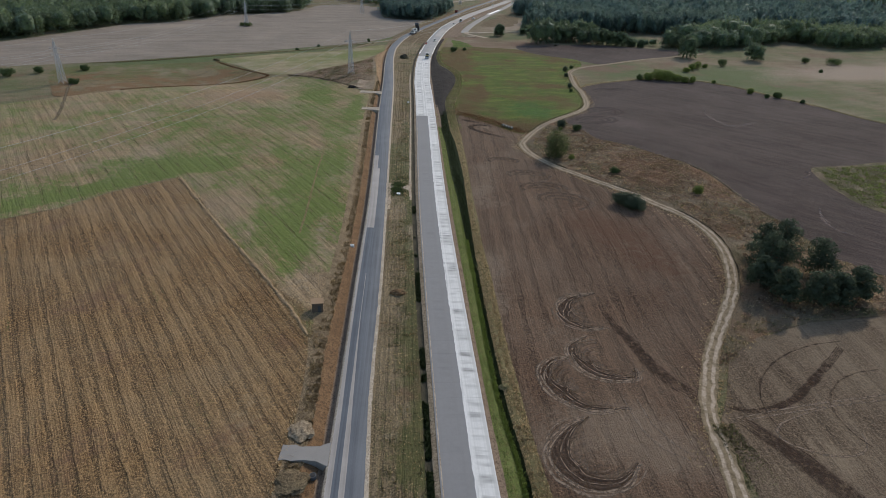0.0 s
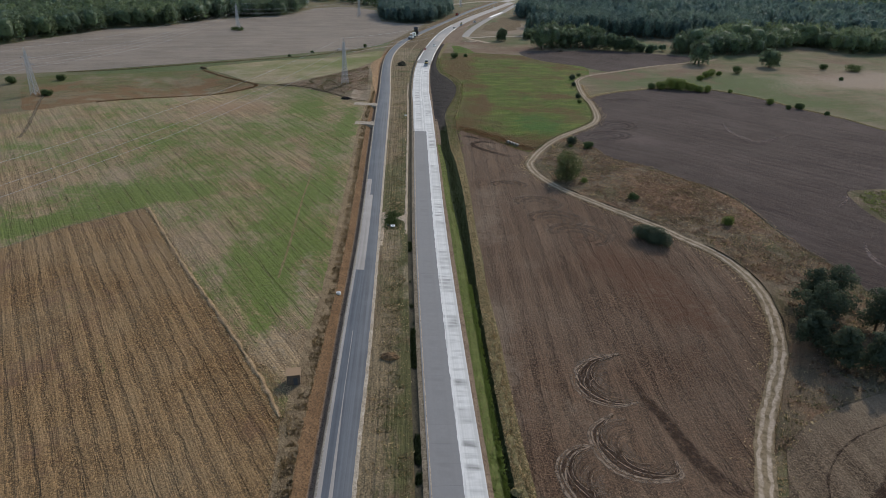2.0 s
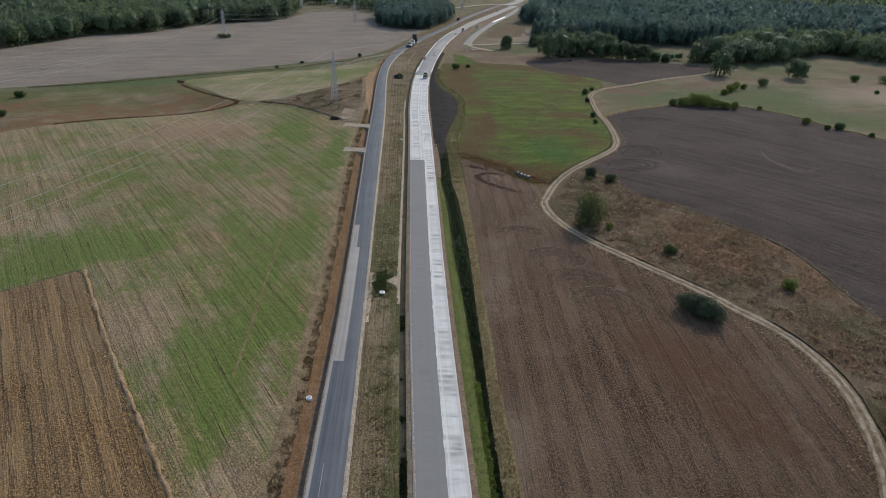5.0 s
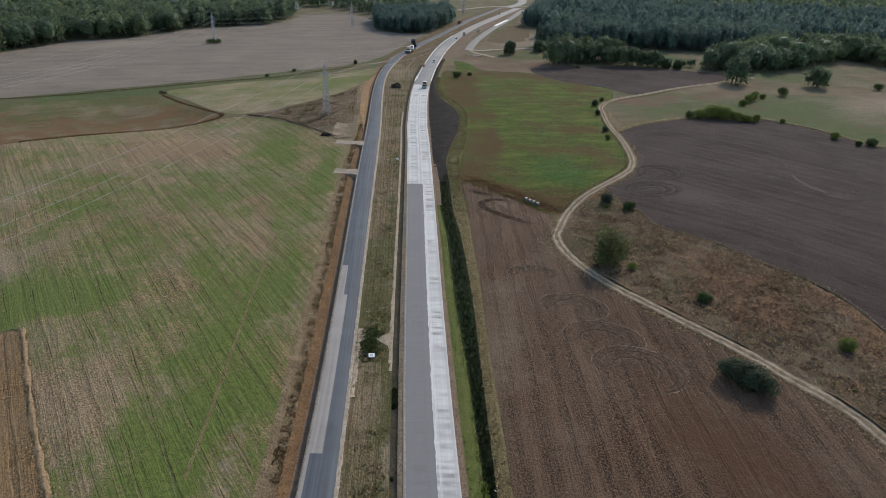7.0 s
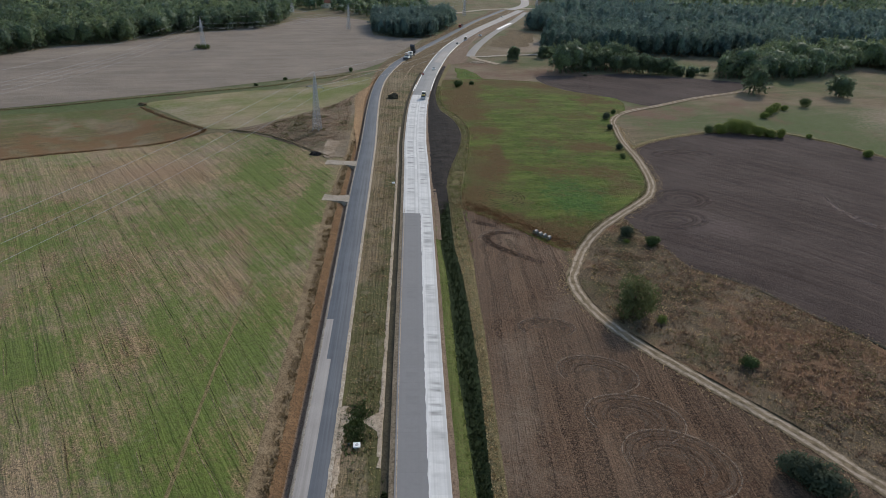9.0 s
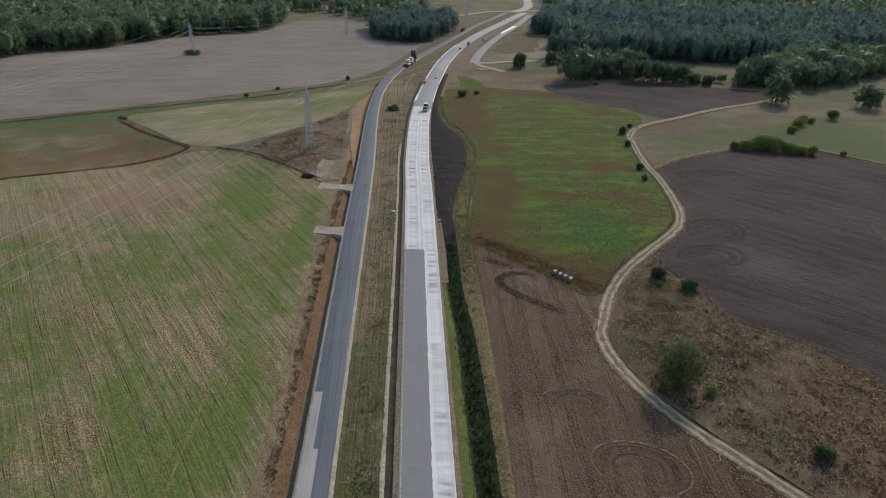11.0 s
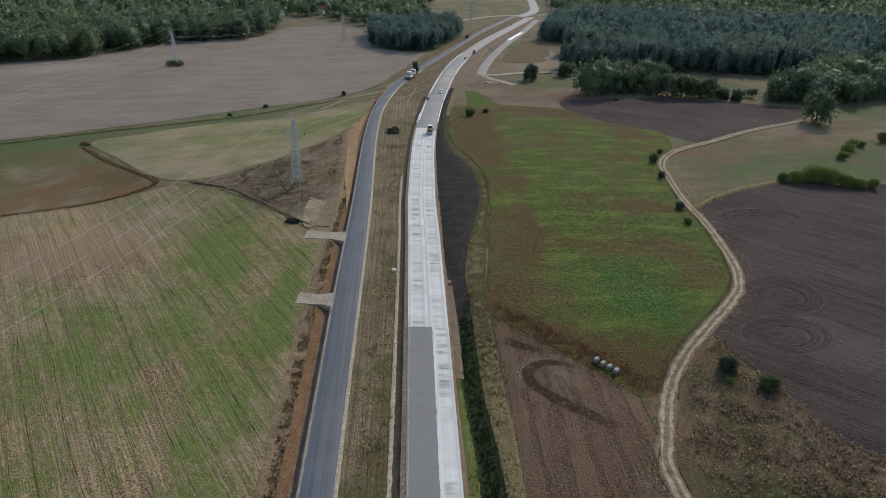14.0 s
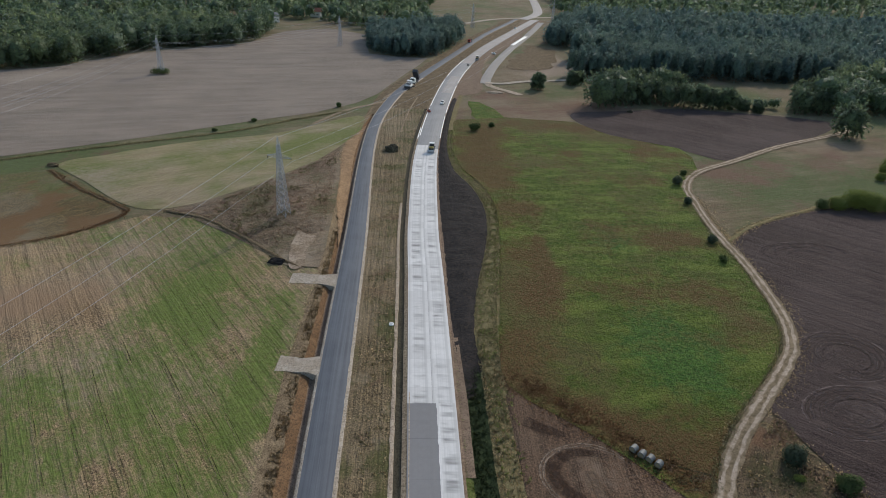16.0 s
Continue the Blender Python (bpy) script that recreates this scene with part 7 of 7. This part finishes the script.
def scatter(n, draw, seed, keep=None):
    rng = random.Random(seed)
    out = []
    while len(out) < n:
        x, y, z = draw(rng)
        if keep is None or keep(x, y):
            out.append((x, y, z))
    return out


def along(f, g, y0, y1, z0, z1):
    def draw(r):
        y = y0 + (y1 - y0) * r.random() ** 1.3
        k = r.random()
        return f(y) * (1 - k) + g(y) * k, y, z0 + (z1 - z0) * k
    return draw


# ditch weeds take the colour with shade painted in
tufts("ditch_weeds", scatter(8000, along(dark_left, dark_right, 60, 334, -0.8, -0.5), 1), 0.36, M["leaf_ditch_shade"], "dense dark weeds filling the ditch, shade put into their colour", 1)
tufts("ditch_grass", scatter(3200, along(off(dark_left, -0.4), mid(dark_left, dark_right, 0.3), 60, 175, -0.45, -0.4), 11), 0.34, M["grass_lime"], "bright green grass along the ditch", 11)
tufts("slope_grass", scatter(5000, along(mid(east_right, dark_left, 0.36), dark_left, 60, 335, -0.15, -0.5), 2), 0.28, M["grass_green"], "fresh green grass on the ditch slope", 2)
tufts("verge_grass", scatter(9000, along(dark_right, corr_right, 60, 460, -0.2, 0.0), 3), 0.32, M["grass_dry"], "dry tufts of grass along the field's verge", 3)
tufts("median_grass", scatter(4000, along(off(west_right, 1.2), off(east_left, -2.6), 60, 500, -0.1, -0.1), 4), 0.3, M["grass_dry"], "dry grass tufts on the median", 4)
tufts("median_weeds", scatter(6000, along(off(west_right, 1.2), off(east_left, -2.6), 60, 500, -0.1, -0.1), 5, lambda x, y: fbm(x, y, 9, 8) > 0.0), 0.26, M["grass_olive"], "olive weeds on the median", 5)
tufts("manhole_weeds", scatter(1000, lambda r: (-18.4 + r.gauss(0, 1.25) + 0.5 * r.random(), 215.6 + r.gauss(0, 3.3), -0.05), 16, lambda x, y: (x + 17.0) ** 2 + (y - 210.3) ** 2 > 1.3), 0.4, M["leaf_broad"], "dense dark green weeds around the manhole", 16)
tufts("median_ditch_weeds", scatter(3200, along(off(east_left, -2.2), off(east_left, -1.1), 60, 210, -0.55, -0.45), 6, lambda x, y: fbm(x, y, 12, 8) > 0.0), 0.5, M["leaf_ditch_shade"], "dark weeds in the narrow ditch, shade put into their colour", 6)
SCRUB = [(60, 112), (70, 128), (90, 150), (92, 180), (80, 206), (60, 232), (42, 256), (40, 280), (48, 305), (60, 320), (70, 284), (82, 273), (92, 258), (101, 249), (106, 238), (110, 208), (116, 191), (119, 171), (129, 160), (116, 139), (90, 134)]


def scrub_draw(r):
    x, y = r.uniform(40, 130), r.uniform(112, 320)
    return x, y, land(x, y) + 0.06 + 0.5 * max(0.0, 0.45 + fbm(x, y, 2.5, 3.0))


near_track = lambda x, y: min((x - p.x) ** 2 + (y - p.y) ** 2 for p in track_line[::2]) < 9.0
in_scrub = lambda x, y: inside(x, y, SCRUB) and not near_track(x, y)
tufts("scrub_grass", scatter(9000, scrub_draw, 7, lambda x, y: in_scrub(x, y) and fbm(x, y, 4, 12) > -0.3), 0.3, M["grass_dry"], "dry straw-coloured tufts in the scrub", 7)
tufts("rusty_weeds", scatter(9500, scrub_draw, 8, lambda x, y: in_scrub(x, y) and fbm(x, y, 5, 3) + 0.5 * fbm(x, y, 20, 9) + 0.5 * blob(x, y, (85, 240, 24, 16, -45)) > 0.0), 0.44, M["grass_red"], "rusty brown weeds in the scrub", 8)
tufts("scrub_weeds", scatter(5000, scrub_draw, 9, lambda x, y: in_scrub(x, y) and fbm(x, y, 8, 6) > 0.1), 0.3, M["grass_olive"], "olive green weeds in the scrub", 9)
def on_line(points, spread):
    line = smooth_open(points, 1.0)

    def draw(r):
        p = line[r.randrange(len(line))]
        x, y = p.x + r.gauss(0, spread), p.y + r.gauss(0, spread)
        return x, y, land(x, y) + 0.08
    return draw


tufts("ridge_grass", scatter(1600, on_line([(-97, 212), (-75.4, 181), (-54.7, 153.8), (-40.4, 134.6), (-30.8, 119.5)], 0.7), 31), 0.26, M["grass_dry"], "dry grass along the ridge between two fields", 31)
tufts("hut_grass", scatter(420, on_line([(-38, 134), (-34, 127.5), (-30.5, 121.5), (-28.5, 116)], 1.0), 32, lambda x, y: (x + 30.6) ** 2 + (y - 130.5) ** 2 > 7.0), 0.26, M["grass_dry"], "dry weeds around the hut", 32)
tufts("mound_bank_grass", scatter(900, on_line([(-105, 411.5), (-90, 404.5), (-71, 388.5), (-58, 378), (-52, 374)], 0.6), 33), 0.4, M["grass_olive"], "dark weeds along the mound's bank", 33)
tufts("track_grass", scatter(4500, on_line([(52, 84), (56, 98), (66, 123), (77, 142.5), (86.5, 170), (86.6, 184), (76, 206), (55.3, 233.6), (36.2, 265), (35, 280), (48.6, 311), (71, 338.3), (80, 362), (82, 400), (84, 440)], 2.0), 34, lambda x, y: min((x - p.x) ** 2 + (y - p.y) ** 2 for p in track_line) > 3.2), 0.26, M["grass_dry"], "dry grass tufts fringing the dirt track", 34)
tufts("heap_verge_weeds", scatter(8000, along(dark_right, corr_right, 285, 520, -0.1, 0.0), 35, lambda x, y: (y - 285) / 70 > 0.5 + fbm(x, y, 1.0, 44)), 0.36, M["grass_pale"], "pale olive weeds at the foot of the topsoil bank", 35)
tufts("heap_verge_grass", scatter(2500, along(mid(dark_right, corr_right, 0.2), off(corr_right, 1.5), 285, 520, 0.0, 0.05), 38, lambda x, y: fbm(x, y, 8, 3) > -0.1 and (y - 285) / 70 > 0.5 + fbm(x, y, 1.0, 45)), 0.34, M["grass_green"], "green grass at the foot of the topsoil bank", 38)
tufts("track_weeds", scatter(900, lambda r: (lambda k, m: (55 + 4.2 * k + m * (0.0 + 4.8 * k - 0.6), 95.5 - 18.4 * m, land(57, 88) + 0.08))(r.random(), r.random()), 39), 0.28, M["grass_olive"], "rough weeds between track and tilled corner", 39)
island = [(160, 256), (178, 262), (203, 268), (213, 240), (198, 207), (169, 206), (158, 219), (156, 238)]
island_draw = lambda r: (lambda x, y: (x, y, land(x, y) + 0.06))(r.uniform(155, 214), r.uniform(204, 270))
tufts("island_weeds", scatter(2600, island_draw, 51, lambda x, y: inside(x, y, island) and fbm(x, y, 6, 3) > -0.1), 0.6, M["grass_green"], "tall green weeds on the field island", 51)
tufts("island_grass", scatter(2000, island_draw, 52, lambda x, y: inside(x, y, island) and fbm(x, y, 6, 7) > 0.0), 0.5, M["grass_pale"], "pale dry grass on the field island", 52)


tufts("meadow_edge_weeds", scatter(4200, on_line([(6, 328.5), (16.6, 319.5), (27.6, 310.5), (37.5, 302)], 1.9), 61), 0.34, M["grass_rust"], "rusty weeds along the meadow's lower edge", 61)
tufts("meadow_edge_grass", scatter(1600, on_line([(40, 300), (46.7, 312.3), (57.3, 325.2), (69.0, 339.4), (74.6, 349), (78.0, 363), (80.0, 388), (79.6, 412), (81.6, 438)], 0.45), 62), 0.36, M["grass_pale"], "pale grass between meadow and dirt track", 62)
tufts("ditch_line_weeds", scatter(3000, on_line([(-240, 420), (-210, 436), (-175, 461), (-148, 479), (-112, 503), (-90, 526), (-66, 548)], 0.9), 41), 0.34, M["grass_pale"], "pale weeds along the ditch at the hill's foot", 41)
tufts("meadow_rim_weeds", scatter(2200, on_line([(-186, 352), (-153.6, 379.6), (-131, 394), (-119, 410), (-131, 420), (-150, 432), (-163, 443)], 0.7), 42), 0.35, M["grass_rust"], "rusty weeds round the reedy meadow", 42)
tufts("balk_grass", scatter(2600, on_line([(83, 404), (97, 417.5), (116, 429.7), (140, 441.5), (161, 448), (191.4, 425), (206.5, 400), (223, 376.5)], 0.9), 36), 0.3, M["grass_dry"], "dry grass on the balk along the dark field", 36)
tufts("scrub_edge_weeds", scatter(1300, on_line([(64, 305), (70.5, 283.5), (82.5, 273.2), (92.3, 258.8), (101.3, 249.2), (106.7, 238), (110.7, 208.5), (116.4, 191)], 0.9), 37), 0.22, M["grass_dry"], "dry weeds along the scrub's far edge", 37)
M["bank_weeds"] = leaf_material("withered_bank_weeds", (0.15, 0.11, 0.062), (0.3, 0.23, 0.135), 0.8, 0.1, 0.5)
tufts("bank_weeds", scatter(6500, along(mid(corr_left, west_left, 0.08), mid(corr_left, west_left, 0.43), 60, 400, 0.05, -0.3), 12, lambda x, y: fbm(x, y, 3.5, 8) > -0.5), 0.34, M["bank_weeds"], "dark withered weeds on the cutting's upper bank", 12)
tufts("bank_grass", scatter(4000, along(off(corr_left, -1.0), mid(corr_left, west_left, 0.2), 60, 480, 0.05, -0.25), 10), 0.4, M["grass_dry"], "dry grass on the cutting's bank", 10)

def mound_draw(r):
    x, y = r.uniform(-104, -47), r.uniform(374, 485)
    return x, y, land(x, y) + 0.1


in_mound = lambda x, y: inside(x, y, [(-100, 410), (-81, 431), (-65, 463), (-59, 480), (-53, 440), (-49, 395), (-60, 383), (-72, 390)]) and not ((x + 54) ** 2 + ((y - 383) * 0.6) ** 2 < 36)
tufts("mound_grass", scatter(3500, mound_draw, 21, in_mound), 0.42, M["grass_red"], "dry tussocks covering the mound", 21)
tufts("mound_weeds", scatter(900, mound_draw, 22, lambda x, y: in_mound(x, y) and fbm(x, y, 10, 4) > 0.2), 0.5, M["grass_olive"], "olive weeds on the mound", 22)

# ---- slabs, laid last ----
road = bpy.data.objects["road_base"]
lanes = {}
for north, west_w, east_w, tone in ((False, 6.2, 3.8, "slab_grey"), (True, 5.25, 4.75, "slab_white")):
    lanes[north] = ((west_w, slab_mesh("slab", west_w, M[tone])), (east_w, slab_mesh("slab", east_w, M["slab_white"])))
y = 22.0
while y < 492:
    a = heading(east_left, y)
    (west_w, west_slab), (east_w, east_slab) = lanes[y > 321]
    for d, me in ((0.02 + west_w / 2, west_slab), (0.06 + west_w + east_w / 2, east_slab)):
        if y > 488 and d > 5:
            continue
        ob = new("slab", me)
        ob.parent = road
        ob.location = (east_left(y) + d * math.cos(math.radians(a)), y + d * math.sin(math.radians(a)), 0.205 + random.uniform(-0.004, 0.004))
        ob.rotation_euler = (0, 0, math.radians(a))
    y += SLAB * math.cos(math.radians(a))
